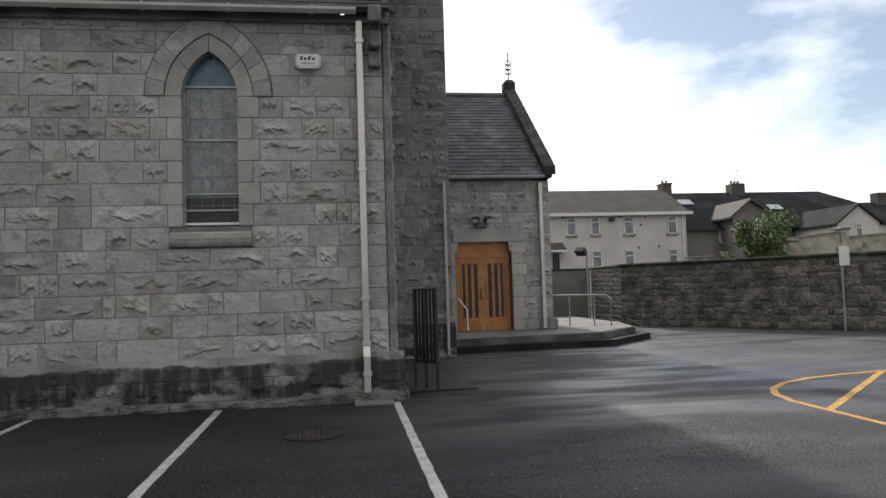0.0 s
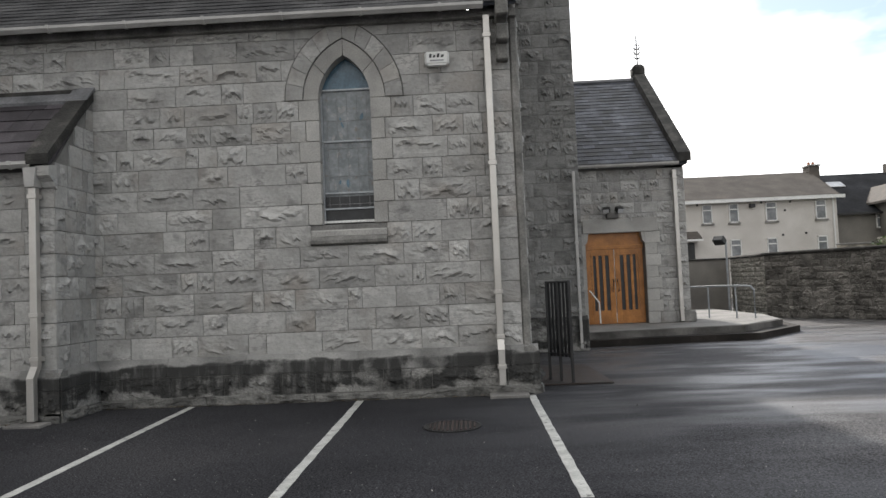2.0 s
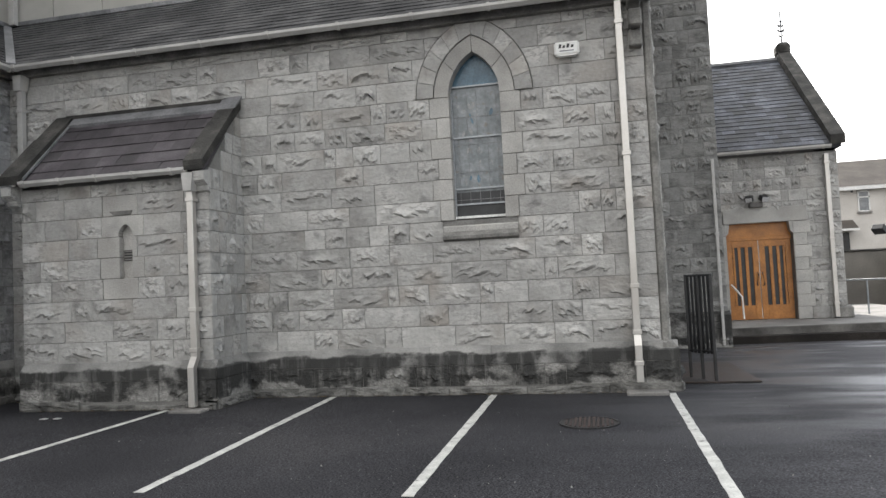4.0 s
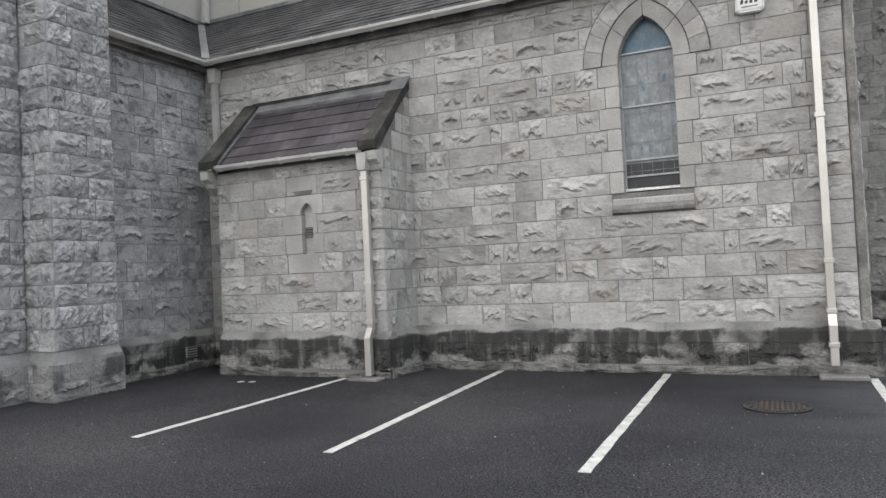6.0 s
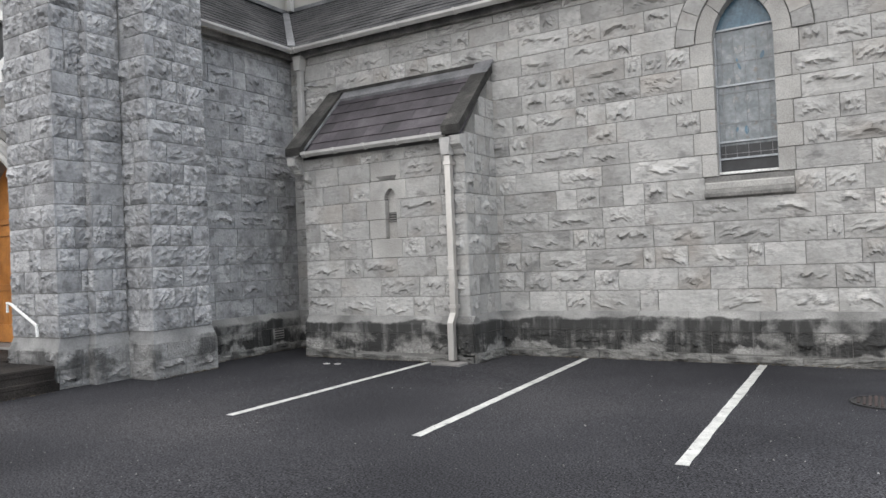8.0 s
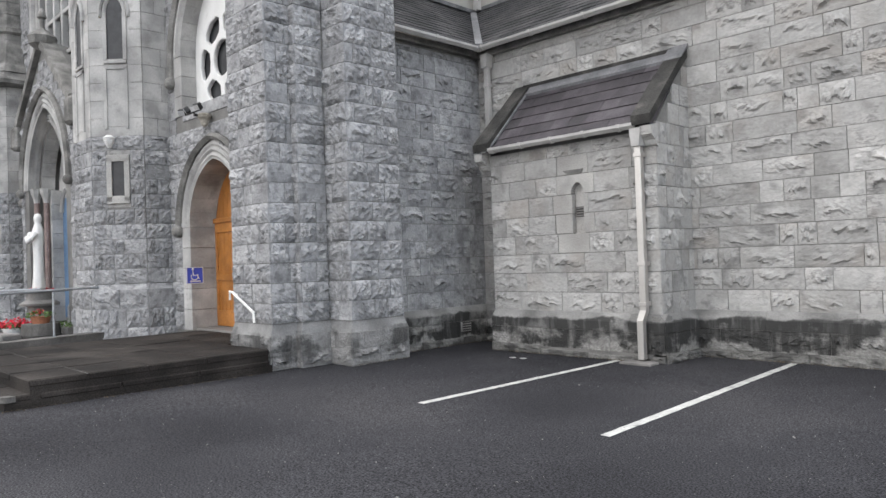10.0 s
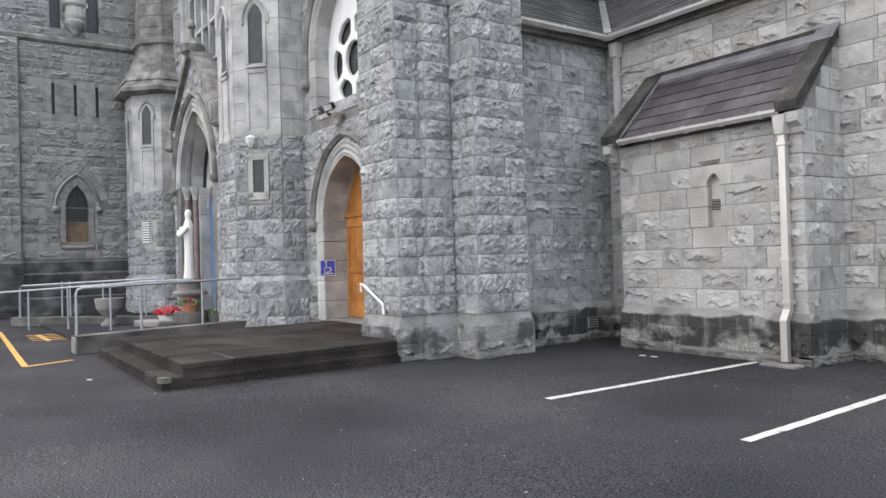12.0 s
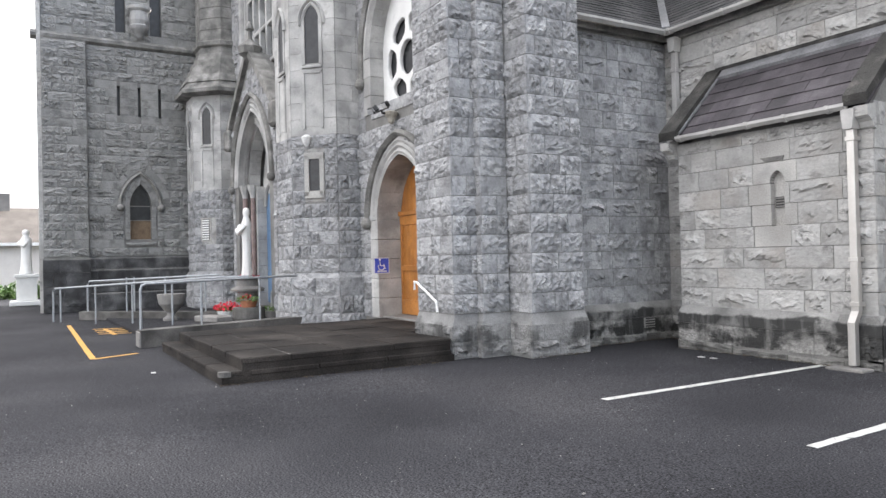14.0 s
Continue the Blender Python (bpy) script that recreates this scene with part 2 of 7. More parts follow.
PINK_MARBLE = material("pink_marble", [(0.18, 0.125, 0.115), (0.27, 0.2, 0.185)], 0.35, 5, 30, 0.03)
BLUE_DOOR = material("blue_painted_door", [(0.09, 0.17, 0.29), (0.12, 0.21, 0.34)], 0.5, 3, 30, 0.1)
CLADDING = material("pale_metal_cladding", [(0.4, 0.39, 0.36), (0.47, 0.46, 0.43)], 0.55, 0.8, 6, 0.03, vary=0.05, speck=(0.97, 1.03))
RUBBLE = material("rubble_stone", [(0.1, 0.093, 0.083), (0.16, 0.15, 0.135), (0.23, 0.215, 0.195)], 0.92, 2.2, 22, 0.6, vary=0.32, depth=0.03)
PEBBLE = material("pebble_dash", [(0.2, 0.19, 0.17), (0.4, 0.38, 0.34)], 0.95, 9, 60, 0.9, depth=0.04)
TILE_BROWN = material("brown_roof_tiles", [(0.075, 0.065, 0.057), (0.12, 0.105, 0.092)], 0.9, 1.2, 30, 0.3)
GREY_RENDER = material("grey_render", [(0.17, 0.16, 0.145), (0.25, 0.235, 0.21)], 0.92, 0.8, 30, 0.2)
LEAF = material("leaves", [(0.04, 0.09, 0.015), (0.08, 0.15, 0.03), (0.12, 0.2, 0.05)], 0.6, 2, 30, 0.0, vary=0.25, per="island")
BARK = material("bark", [(0.05, 0.04, 0.03), (0.1, 0.085, 0.065)], 0.95, 5, 40, 0.6)
RED_PETAL = material("red_petals", [(0.5, 0.01, 0.03), (0.7, 0.03, 0.06)], 0.6, 6, 30, 0.0, vary=0.2, per="island")
DEBRIS = material("moss_and_dead_leaves", [(0.035, 0.032, 0.018), (0.08, 0.06, 0.035), (0.13, 0.1, 0.065)], 0.95, 6, 40, 0.0, vary=0.4, per="island")
TERRACOTTA = material("terracotta", [(0.32, 0.13, 0.07), (0.42, 0.18, 0.1)], 0.85, 5, 30, 0.1)
PLASTER = material("boarded_panel", [(0.13, 0.085, 0.05), (0.2, 0.14, 0.085)], 0.6, 4, 30, 0.05)
LAMP_GLASS = material("flood_lamp_glass", [(0.45, 0.46, 0.47), (0.6, 0.6, 0.6)], 0.15, 3, 30, 0.0)
CHALK = material("dressed_pale_stone", [(0.33, 0.325, 0.315), (0.44, 0.435, 0.42), (0.57, 0.56, 0.54)], 0.82, 1.5, 30, 0.15, vary=0.12, speck=(0.92, 1.06), stain=[((0.14, 0.14, 0.137), 1.9, 0.53, 0.7, 0.6), ((0.2, 0.19, 0.18), 6.0, 0.58, 0.7, 0.4)])
IRON_GRATE = material("rusty_iron_cover", [(0.022, 0.016, 0.015), (0.05, 0.029, 0.025)], 0.6, 8, 40, 0.4)
PALE_GLASS = material("pale_figured_glass", [(0.24, 0.25, 0.25), (0.33, 0.33, 0.32)], 0.25, 9, 30, 0.1)
FOOTING = material("stained_footing_stone", [(0.12, 0.118, 0.11), (0.25, 0.245, 0.23), (0.38, 0.37, 0.35)], 0.85, 2.0, 30, 0.7, vary=0.15, depth=0.03, stain=((0.03, 0.03, 0.028), 2.0, 0.44, 0.58, 0.85))
HOODSTONE = material("weathered_mould_stone", [(0.13, 0.127, 0.12), (0.22, 0.215, 0.2), (0.32, 0.31, 0.295)], 0.9, 2.5, 35, 0.4, stain=((0.06, 0.06, 0.057), 2.2, 0.52, 0.68, 0.6))
DARK_SLATE = material("dark_roof_slate", [(0.014, 0.0145, 0.016), (0.024, 0.025, 0.028), (0.042, 0.044, 0.048)], 0.9, 0.7, 12, 0.2, speck=(0.7, 1.3), gloss=0.15)
HOUSE_GLASS = material("house_window_glass", [(0.14, 0.15, 0.16), (0.26, 0.27, 0.28)], 0.15, 1.5, 8, 0.05)
STAINED_RENDER = material("stained_render", [(0.3, 0.27, 0.22), (0.42, 0.39, 0.33), (0.5, 0.47, 0.41)], 0.92, 1.2, 20, 0.2, stain=((0.1, 0.095, 0.085), 1.5, 0.5, 0.66, 0.7))
STAINED_CONCRETE = material("stained_concrete", [(0.05, 0.047, 0.043), (0.11, 0.105, 0.098), (0.18, 0.172, 0.16)], 0.88, 1.6, 40, 0.3)


def damp(m):
    """Damp asphalt: drying in streaks towards the west, still wet and glossy to the east."""
    n, l = m.node_tree.nodes, m.node_tree.links
    b = n["Principled BSDF"]
    xyz = n.new("ShaderNodeSeparateXYZ")
    geo = n.new("ShaderNodeNewGeometry")
    l.new(geo.outputs["Position"], xyz.inputs[0])
    stretch = n.new("ShaderNodeMapping")
    stretch.inputs["Scale"].default_value = (0.26, 0.8, 1.0)
    l.new(geo.outputs["Position"], stretch.inputs[0])
    streak = n.new("ShaderNodeTexNoise")
    streak.inputs["Scale"].default_value, streak.inputs["Detail"].default_value = 1.3, 5.0
    l.new(stretch.outputs[0], streak.inputs["Vector"])
    east = n.new("ShaderNodeMapRange")
    east.interpolation_type = "SMOOTHSTEP"
    east.inputs[1].default_value, east.inputs[2].default_value = -2.0, 4.0
    l.new(xyz.outputs[0], east.inputs[0])
    patch = n.new("ShaderNodeMapRange")
    patch.inputs[1].default_value, patch.inputs[2].default_value, patch.inputs[3].default_value = 0.42, 0.58, 0.15
    l.new(streak.outputs[0], patch.inputs[0])
    wet = n.new("ShaderNodeMath")
    wet.operation = "MULTIPLY"
    north = n.new("ShaderNodeMapRange")
    north.interpolation_type = "SMOOTHSTEP"
    north.inputs[1].default_value, north.inputs[2].default_value, north.inputs[3].default_value = 6.0, 11.0, 0.3
    l.new(xyz.outputs[1], north.inputs[0])
    yard = n.new("ShaderNodeMath")
    yard.operation = "MULTIPLY"
    l.new(east.outputs[0], yard.inputs[0]), l.new(north.outputs[0], yard.inputs[1])
    l.new(yard.outputs[0], wet.inputs[0]), l.new(patch.outputs[0], wet.inputs[1])
    # the sunlit yard's paler, browner look, put into the colour towards the east
    sunny_side = n.new("ShaderNodeMapRange")
    sunny_side.interpolation_type = "SMOOTHSTEP"
    sunny_side.inputs[1].default_value, sunny_side.inputs[2].default_value = 0.5, 7.0
    l.new(xyz.outputs[0], sunny_side.inputs[0])
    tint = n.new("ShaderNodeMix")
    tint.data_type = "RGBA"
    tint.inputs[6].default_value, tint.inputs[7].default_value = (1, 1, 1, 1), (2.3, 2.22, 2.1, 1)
    l.new(sunny_side.outputs[0], tint.inputs[0])
    # multiplies that painted sun tone into the base colour
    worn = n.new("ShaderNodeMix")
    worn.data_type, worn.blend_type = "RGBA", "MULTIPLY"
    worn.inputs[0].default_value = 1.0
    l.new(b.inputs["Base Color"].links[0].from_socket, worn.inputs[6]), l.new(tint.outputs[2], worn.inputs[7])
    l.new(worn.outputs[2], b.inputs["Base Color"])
    for socket, dry, moist in (("Roughness", 0.8, 0.32), ("Specular IOR Level", 0.1, 0.8)):
        r = n.new("ShaderNodeMapRange")
        r.inputs[3].default_value, r.inputs[4].default_value = dry, moist
        l.new(wet.outputs[0], r.inputs[0])
        l.new(r.outputs[0], b.inputs[socket])


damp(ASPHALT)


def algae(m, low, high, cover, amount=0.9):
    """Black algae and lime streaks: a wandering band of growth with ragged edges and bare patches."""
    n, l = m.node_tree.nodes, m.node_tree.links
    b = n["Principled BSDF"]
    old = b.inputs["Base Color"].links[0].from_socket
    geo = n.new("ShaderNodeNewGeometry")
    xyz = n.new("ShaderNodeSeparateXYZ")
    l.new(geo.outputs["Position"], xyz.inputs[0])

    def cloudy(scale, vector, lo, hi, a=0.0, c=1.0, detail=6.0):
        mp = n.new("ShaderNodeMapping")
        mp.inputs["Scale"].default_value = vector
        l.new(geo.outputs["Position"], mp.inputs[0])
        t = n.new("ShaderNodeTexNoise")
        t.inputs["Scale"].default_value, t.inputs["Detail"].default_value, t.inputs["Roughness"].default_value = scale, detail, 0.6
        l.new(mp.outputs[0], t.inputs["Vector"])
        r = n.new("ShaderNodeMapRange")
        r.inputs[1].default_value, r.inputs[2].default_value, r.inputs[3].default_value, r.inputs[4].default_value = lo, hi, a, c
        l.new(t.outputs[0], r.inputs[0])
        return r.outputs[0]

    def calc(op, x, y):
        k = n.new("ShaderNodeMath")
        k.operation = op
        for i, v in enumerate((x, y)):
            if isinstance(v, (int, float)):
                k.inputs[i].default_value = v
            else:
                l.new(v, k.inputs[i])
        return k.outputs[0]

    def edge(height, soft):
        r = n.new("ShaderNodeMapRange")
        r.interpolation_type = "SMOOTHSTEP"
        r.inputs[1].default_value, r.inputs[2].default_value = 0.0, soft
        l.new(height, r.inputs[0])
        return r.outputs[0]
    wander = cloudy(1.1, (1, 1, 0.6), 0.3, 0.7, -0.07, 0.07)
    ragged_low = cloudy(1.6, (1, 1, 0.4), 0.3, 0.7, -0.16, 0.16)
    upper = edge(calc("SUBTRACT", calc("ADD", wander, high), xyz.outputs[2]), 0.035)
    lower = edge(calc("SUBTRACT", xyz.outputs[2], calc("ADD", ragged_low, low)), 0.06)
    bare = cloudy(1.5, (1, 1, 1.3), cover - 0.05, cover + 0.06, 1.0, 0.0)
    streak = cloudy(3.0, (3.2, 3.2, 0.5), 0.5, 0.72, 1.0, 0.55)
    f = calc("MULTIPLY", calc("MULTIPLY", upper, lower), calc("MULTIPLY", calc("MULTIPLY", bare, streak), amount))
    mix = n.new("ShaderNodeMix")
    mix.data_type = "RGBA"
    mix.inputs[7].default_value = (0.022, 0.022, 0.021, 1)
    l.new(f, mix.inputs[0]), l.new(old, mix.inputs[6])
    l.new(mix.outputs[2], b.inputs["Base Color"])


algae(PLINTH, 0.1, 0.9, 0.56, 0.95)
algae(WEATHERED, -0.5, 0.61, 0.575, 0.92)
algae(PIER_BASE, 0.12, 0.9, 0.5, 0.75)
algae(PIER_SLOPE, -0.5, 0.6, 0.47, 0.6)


# ---- building helpers ----
def part(name, bm, mat, parent=None, label="", smooth=False):
    """Links a bmesh as one mesh object, under a parent where one is given."""
    bmesh.ops.recalc_face_normals(bm, faces=bm.faces)
    me = bpy.data.meshes.new(name)
    bm.to_mesh(me)
    bm.free()
    me.materials.append(mat)
    if smooth:
        for p in me.polygons:
            p.use_smooth = True
    ob = new(name, me)
    ob.parent = parent
    if label:
        ob["label"] = label
    return ob


def thing(name, m, label, category, group="", kind=""):
    ob = new(name)
    ob.matrix_world = m
    ob.empty_display_size = 0.1
    return tagged(ob, label, category, group, kind)


def box(bm, x0, x1, y0, y1, z0, z1, bev=0.0):
    r = bmesh.ops.create_cube(bm, size=1)
    bmesh.ops.transform(bm, matrix=Matrix.LocRotScale(((x0 + x1) / 2, (y0 + y1) / 2, (z0 + z1) / 2), None, (x1 - x0, y1 - y0, z1 - z0)), verts=r["verts"])
    if bev:
        es = list({e for v in r["verts"] for e in v.link_edges})
        bmesh.ops.bevel(bm, geom=es, offset=bev, segments=1, affect="EDGES")
    return bm


def boxm(*a, **k):
    return box(bmesh.new(), *a, **k)


def prism(bm, pts, h0, h1, axis="z"):
    """A polygon pts (two coordinates) extruded along axis from h0 to h1."""
    def at(p, h):
        return {"z": (p[0], p[1], h), "y": (p[0], h, p[1]), "x": (h, p[0], p[1])}[axis]
    a = [bm.verts.new(at(p, h0)) for p in pts]
    b = [bm.verts.new(at(p, h1)) for p in pts]
    bm.faces.new(a), bm.faces.new(b[::-1])
    for i in range(len(pts)):
        j = (i + 1) % len(pts)
        bm.faces.new((a[i], a[j], b[j], b[i]))
    return bm


def tube(bm, pts, r, seg=8):
    """A round bar through pts."""
    rings = []
    pts = [Vector(p) for p in pts]
    for i, p in enumerate(pts):
        d = (pts[min(i + 1, len(pts) - 1)] - pts[max(i - 1, 0)]).normalized()
        q = d.to_track_quat("Z", "Y").to_matrix()
        rings.append([bm.verts.new(p + q @ Vector((r * math.cos(2 * math.pi * k / seg), r * math.sin(2 * math.pi * k / seg), 0))) for k in range(seg)])
    for a, b in zip(rings, rings[1:]):
        for k in range(seg):
            bm.faces.new((a[k], a[(k + 1) % seg], b[(k + 1) % seg], b[k]))
    bm.faces.new(rings[0]), bm.faces.new(rings[-1][::-1])
    return bm


def lathe(bm, prof, seg=16, centre=(0, 0)):
    """A turned form from a profile of (radius, height)."""
    rings = [[bm.verts.new((centre[0] + r * math.cos(2 * math.pi * k / seg), centre[1] + r * math.sin(2 * math.pi * k / seg), z)) for k in range(seg)] for r, z in prof]
    for a, b in zip(rings, rings[1:]):
        for k in range(seg):
            bm.faces.new((a[k], a[(k + 1) % seg], b[(k + 1) % seg], b[k]))
    bm.faces.new(rings[0]), bm.faces.new(rings[-1][::-1])
    return bm


def place(x, y, ux, uy, z=0.0):
    """The frame of a wall: local x along it to the right as seen from outside, local y into it, z up."""
    d = Vector((ux, uy, 0)).normalized()
    return Matrix(((d.x, -d.y, 0, x), (d.y, d.x, 0, y), (0, 0, 1, z), (0, 0, 0, 1)))


def arch_top(o, u):
    """Height of an opening's head at u. o: (centre, half width, sill, spring, rise)."""
    c, w, sill, spring, rise = o
    if rise <= 0:
        return spring
    r = (w * w + rise * rise) / (2 * w)
    return spring + math.sqrt(max(r * r - (min(abs(u - c), w) + r - w) ** 2, 0))


def cut(o, d=0.04):
    """The rough opening behind a dressed surround."""
    c, w, sill, spring, rise = o
    return (c, w + d, sill, spring, rise * (w + d) / w if rise > 0 else 0)


def grown(o, d):
    """The opening widened all round by d, its arch struck from the same centres."""
    c, w, sill, spring, rise = o
    if rise <= 0:
        return (c, w + d, sill - d, spring, 0)
    r = (w * w + rise * rise) / (2 * w)
    return (c, w + d, sill - d, spring, math.sqrt((r + d) ** 2 - (r - w) ** 2))


def arch_points(o, n=10):
    """The head of an opening from its left springing to its right one."""
    c, w, sill, spring, rise = o
    if rise <= 0:
        return [(c - w, spring), (c + w, spring)]
    r = (w * w + rise * rise) / (2 * w)
    a1 = math.acos((r - w) / r)
    left = [(c + r - w - r * math.cos(a1 * i / n), spring + r * math.sin(a1 * i / n)) for i in range(n + 1)]
    return left + [(2 * c - x, z) for x, z in left[-2::-1]]


def wall(name, m, length, z0, z1, thick=0.5, openings=(), mat=None, label="", top=None):
    """A thick wall with openings cut through it, built in upright strips."""
    us = {0.0, length}
    for o in openings:
        us |= {round(x, 4) for x, z in arch_points(o)}
        us |= {o[0] - o[1], o[0] + o[1]}
    if top:
        us |= {length * i / 8 for i in range(9)}
    us = sorted(u for u in us if 0 <= u <= length)
    us = [u for i, u in enumerate(us) if i == 0 or u - us[i - 1] > 1e-3]
    head = top or (lambda u: z1)
    bm = bmesh.new()

    def slab(a, b, la, lb, ha, hb):
        if max(ha - la, hb - lb) < 1e-3:
            return
        prism(bm, [(a, la), (b, lb), (b, hb), (a, ha)], 0, thick, "y")
    for a, b in zip(us, us[1:]):
        mid = (a + b) / 2
        inside = sorted([o for o in openings if abs(mid - o[0]) < o[1]], key=lambda o: o[2])
        la = lb = z0
        for o in inside:
            slab(a, b, la, lb, o[2], o[2])
            la, lb = arch_top(o, a), arch_top(o, b)
        slab(a, b, la, lb, head(a), head(b))
    ob = part(name, bm, mat or MORTAR)
    ob.matrix_world = m
    return tagged(ob, label, "wall", "", "structure")


def stone_mesh(seed, ledges, rugged, nx=18, nz=11):
    """One block of unit width and height, its face towards -y: a flat drafted margin, and within it broken ledges with a sharp underside."""
    rnd = random.Random(seed)
    off = Vector((rnd.uniform(0, 90), rnd.uniform(0, 90), rnd.uniform(0, 90)))
    breaks = []
    for k in range(ledges):
        mid, half = rnd.uniform(0.4, 0.6), rnd.uniform(0.3, 0.5)
        breaks.append((0.2 + 0.55 * (k + rnd.random()) / ledges, mid - half, mid + half, rnd.uniform(0.035, 0.065) * (1 if k == 0 else 0.6) * (1 - 0.4 * rugged), rnd.uniform(0.28, 0.5), rnd.uniform(0, 50)))

    def ramp(x):
        x = min(max(x, 0.0), 1.0)
        return x * x * (3 - 2 * x)
    bm = bmesh.new()
    g = []
    for j in range(nz + 1):
        row = []
        for i in range(nx + 1):
            u, v = i / nx, j / nz
            edge = i in (0, nx) or j in (0, nz)
            if not edge:
                u += rnd.uniform(-0.34, 0.34) / nx
                v += rnd.uniform(-0.34, 0.34) / nz
            inside = ramp(min(u, 1 - u) / 0.1) * ramp(min(v, 1 - v) / 0.16)
            y = 0.003 * noise.noise(off + Vector((u * 3, v * 2, 9))) + rugged * (0.05 * abs(noise.noise(off + Vector((u * 3.5, v * 2.6, 0)))) + 0.022 * noise.noise(off + Vector((u * 11.0, v * 7.0, 4))) - 0.028)
            for v0, u0, u1, amp, tail, sh in breaks:
                line = v0 + 0.2 * noise.noise(off + Vector((u * 3.5, sh, 0))) + 0.17 * noise.noise(off + Vector((u * 9.0, sh, 3)))
                q = v - line
                along = ramp((u - u0) / 0.14) * ramp((u1 - u) / 0.14)
                prof = 0.0 if q < -0.03 else ((q + 0.03) / 0.03 if q < 0 else max(0.0, 1 - q / tail))
                y -= amp * along * prof * max(0.0, 0.75 + 1.1 * noise.noise(off + Vector((u * 5.0, v * 3.0, sh))))
            row.append(bm.verts.new((u, min(-0.014 + (0 if edge else inside * y), -0.006), v)))
        g.append(row)
    for j in range(nz):
        for i in range(nx):
            f = bm.faces.new((g[j][i], g[j][i + 1], g[j + 1][i + 1], g[j + 1][i]))
            f.smooth = ledges == 0
    rim = g[0] + [g[j][nx] for j in range(1, nz + 1)] + g[nz][-2::-1] + [g[j][0] for j in range(nz - 1, 0, -1)]
    corners = [g[0][0], g[0][nx], g[nz][nx], g[nz][0]]
    back = [bm.verts.new((v.co.x, 0.04, v.co.z)) for v in corners]
    marks = [rim.index(c) for c in corners] + [len(rim)]
    for k in range(4):
        side = [rim[m % len(rim)] for m in range(marks[k], marks[k + 1] + 1)]
        bm.faces.new(side[::-1] + [back[k], back[(k + 1) % 4]])
        for a, b in zip(side, side[1:]):
            bm.edges.get((a, b)).smooth = False
    me = bpy.data.meshes.new("stone")
    bmesh.ops.recalc_face_normals(bm, faces=bm.faces)
    bm.to_mesh(me)
    bm.free()
    return me


ROUGH = [stone_mesh(i, 1 + i % 2, 0.3) for i in range(30)]
ROCKY = [stone_mesh(150 + i, 1 + i % 2, 1.0, 14, 9) for i in range(30)]
TOOLED = [stone_mesh(50 + i, 0, 0.25, 6, 4) for i in range(8)]
SMOOTH = [stone_mesh(80 + i, 0, 0.0, 2, 2) for i in range(4)]
COURSE, BED = 0.311, 0.68
COPIES = {}


def in_material(me, mat):
    """The same block in another material."""
    key = (me.name, mat.name)
    if key not in COPIES:
        c = me.copy()
        c.materials.clear()
        c.materials.append(mat)
        COPIES[key] = c
    return COPIES[key]


WAITING = []


def courses(parent, length, z0, z1, h=0.311, openings=(), margin=0.0, mat=None, rough=0.62, seed=0, narrow=0.3, wide=0.9, u0=0.0, top=None, out=0.0):
    """Notes the blocks that face a wall; they are laid at the end of the file."""
    WAITING.append((parent, length, z0, z1, h, openings, margin, mat or STONE, rough, seed, narrow, wide, u0, top, out))


def lay(parent, length, z0, z1, h, openings, margin, mat, rough, seed, narrow, wide, u0, top, out):
    rnd = random.Random(seed)
    if h == COURSE:
        # the beds run through at one level round the whole church
        beds = [z0] + [BED + COURSE * k for k in range(-3, 40) if z0 + 0.08 < BED + COURSE * k < z1 - 0.08] + [z1]
    else:
        n = max(1, round((z1 - z0) / h))
        beds = [z0 + (z1 - z0) * k / n for k in range(n + 1)]
    for low, high in zip(beds, beds[1:]):
        za, zb = low, high
        gaps = []
        for o in openings:
            g = grown(o, margin)
            lim = g[3] + max(g[4], 0)
            if zb <= g[2] + 0.02 or za >= lim - 0.02:
                continue
            if zb <= g[3] + 0.02 or g[4] <= 0:
                half = g[1]
            else:
                half = 0.0
                for s in range(41):
                    q = g[1] * s / 40
                    if arch_top(g, g[0] + q) >= min(zb, lim) - 0.01:
                        half = q
            gaps.append((g[0] - half, g[0] + half))
        ends = [u0] + [x for g in sorted(gaps) for x in g] + [length]
        for a, b in zip(ends[::2], ends[1::2]):
            if b - a < 0.04:
                continue
            cuts, u = [a], a
            while True:
                u += rnd.uniform(narrow, wide) * (0.55 if rnd.random() < 0.22 else 1)
                if u > b - narrow * 0.75:
                    break
                cuts.append(u)
            cuts.append(b)
            for c, d in zip(cuts, cuts[1:]):
                if top and zb > min(top(c), top(d)) + 0.1:
                    continue
                pool = (ROCKY if rough >= 0.8 else ROUGH) if rnd.random() < rough else (TOOLED if rough > 0 else SMOOTH)
                if any(g[4] > 0 and za > g[3] - 0.1 for g in openings) and any(abs(x - e) < 0.01 for e in ends[1:-1] for x in (c, d)):
                    pool = SMOOTH
                me = in_material(rnd.choice(pool), mat)
                ob = new("stone", me)
                ob.parent = parent
                flip = rnd.random() < 0.5
                gap = 0.0045
                if mat == FOOTING:
                    zb = high + rnd.uniform(-0.06, 0.015)
                if mat == RUBBLE:
                    za, zb = low + rnd.uniform(-0.05, 0.04), high + rnd.uniform(-0.04, 0.05)
                ob.matrix_basis = Matrix.Translation(((d - gap) if flip else (c + gap), -out - rnd.uniform(0, 0.006), za + gap)) @ \
                    Matrix.Diagonal(((d - c - 2 * gap) * (-1 if flip else 1), rnd.uniform(0.8, 1.2), zb - za - 2 * gap, 1))


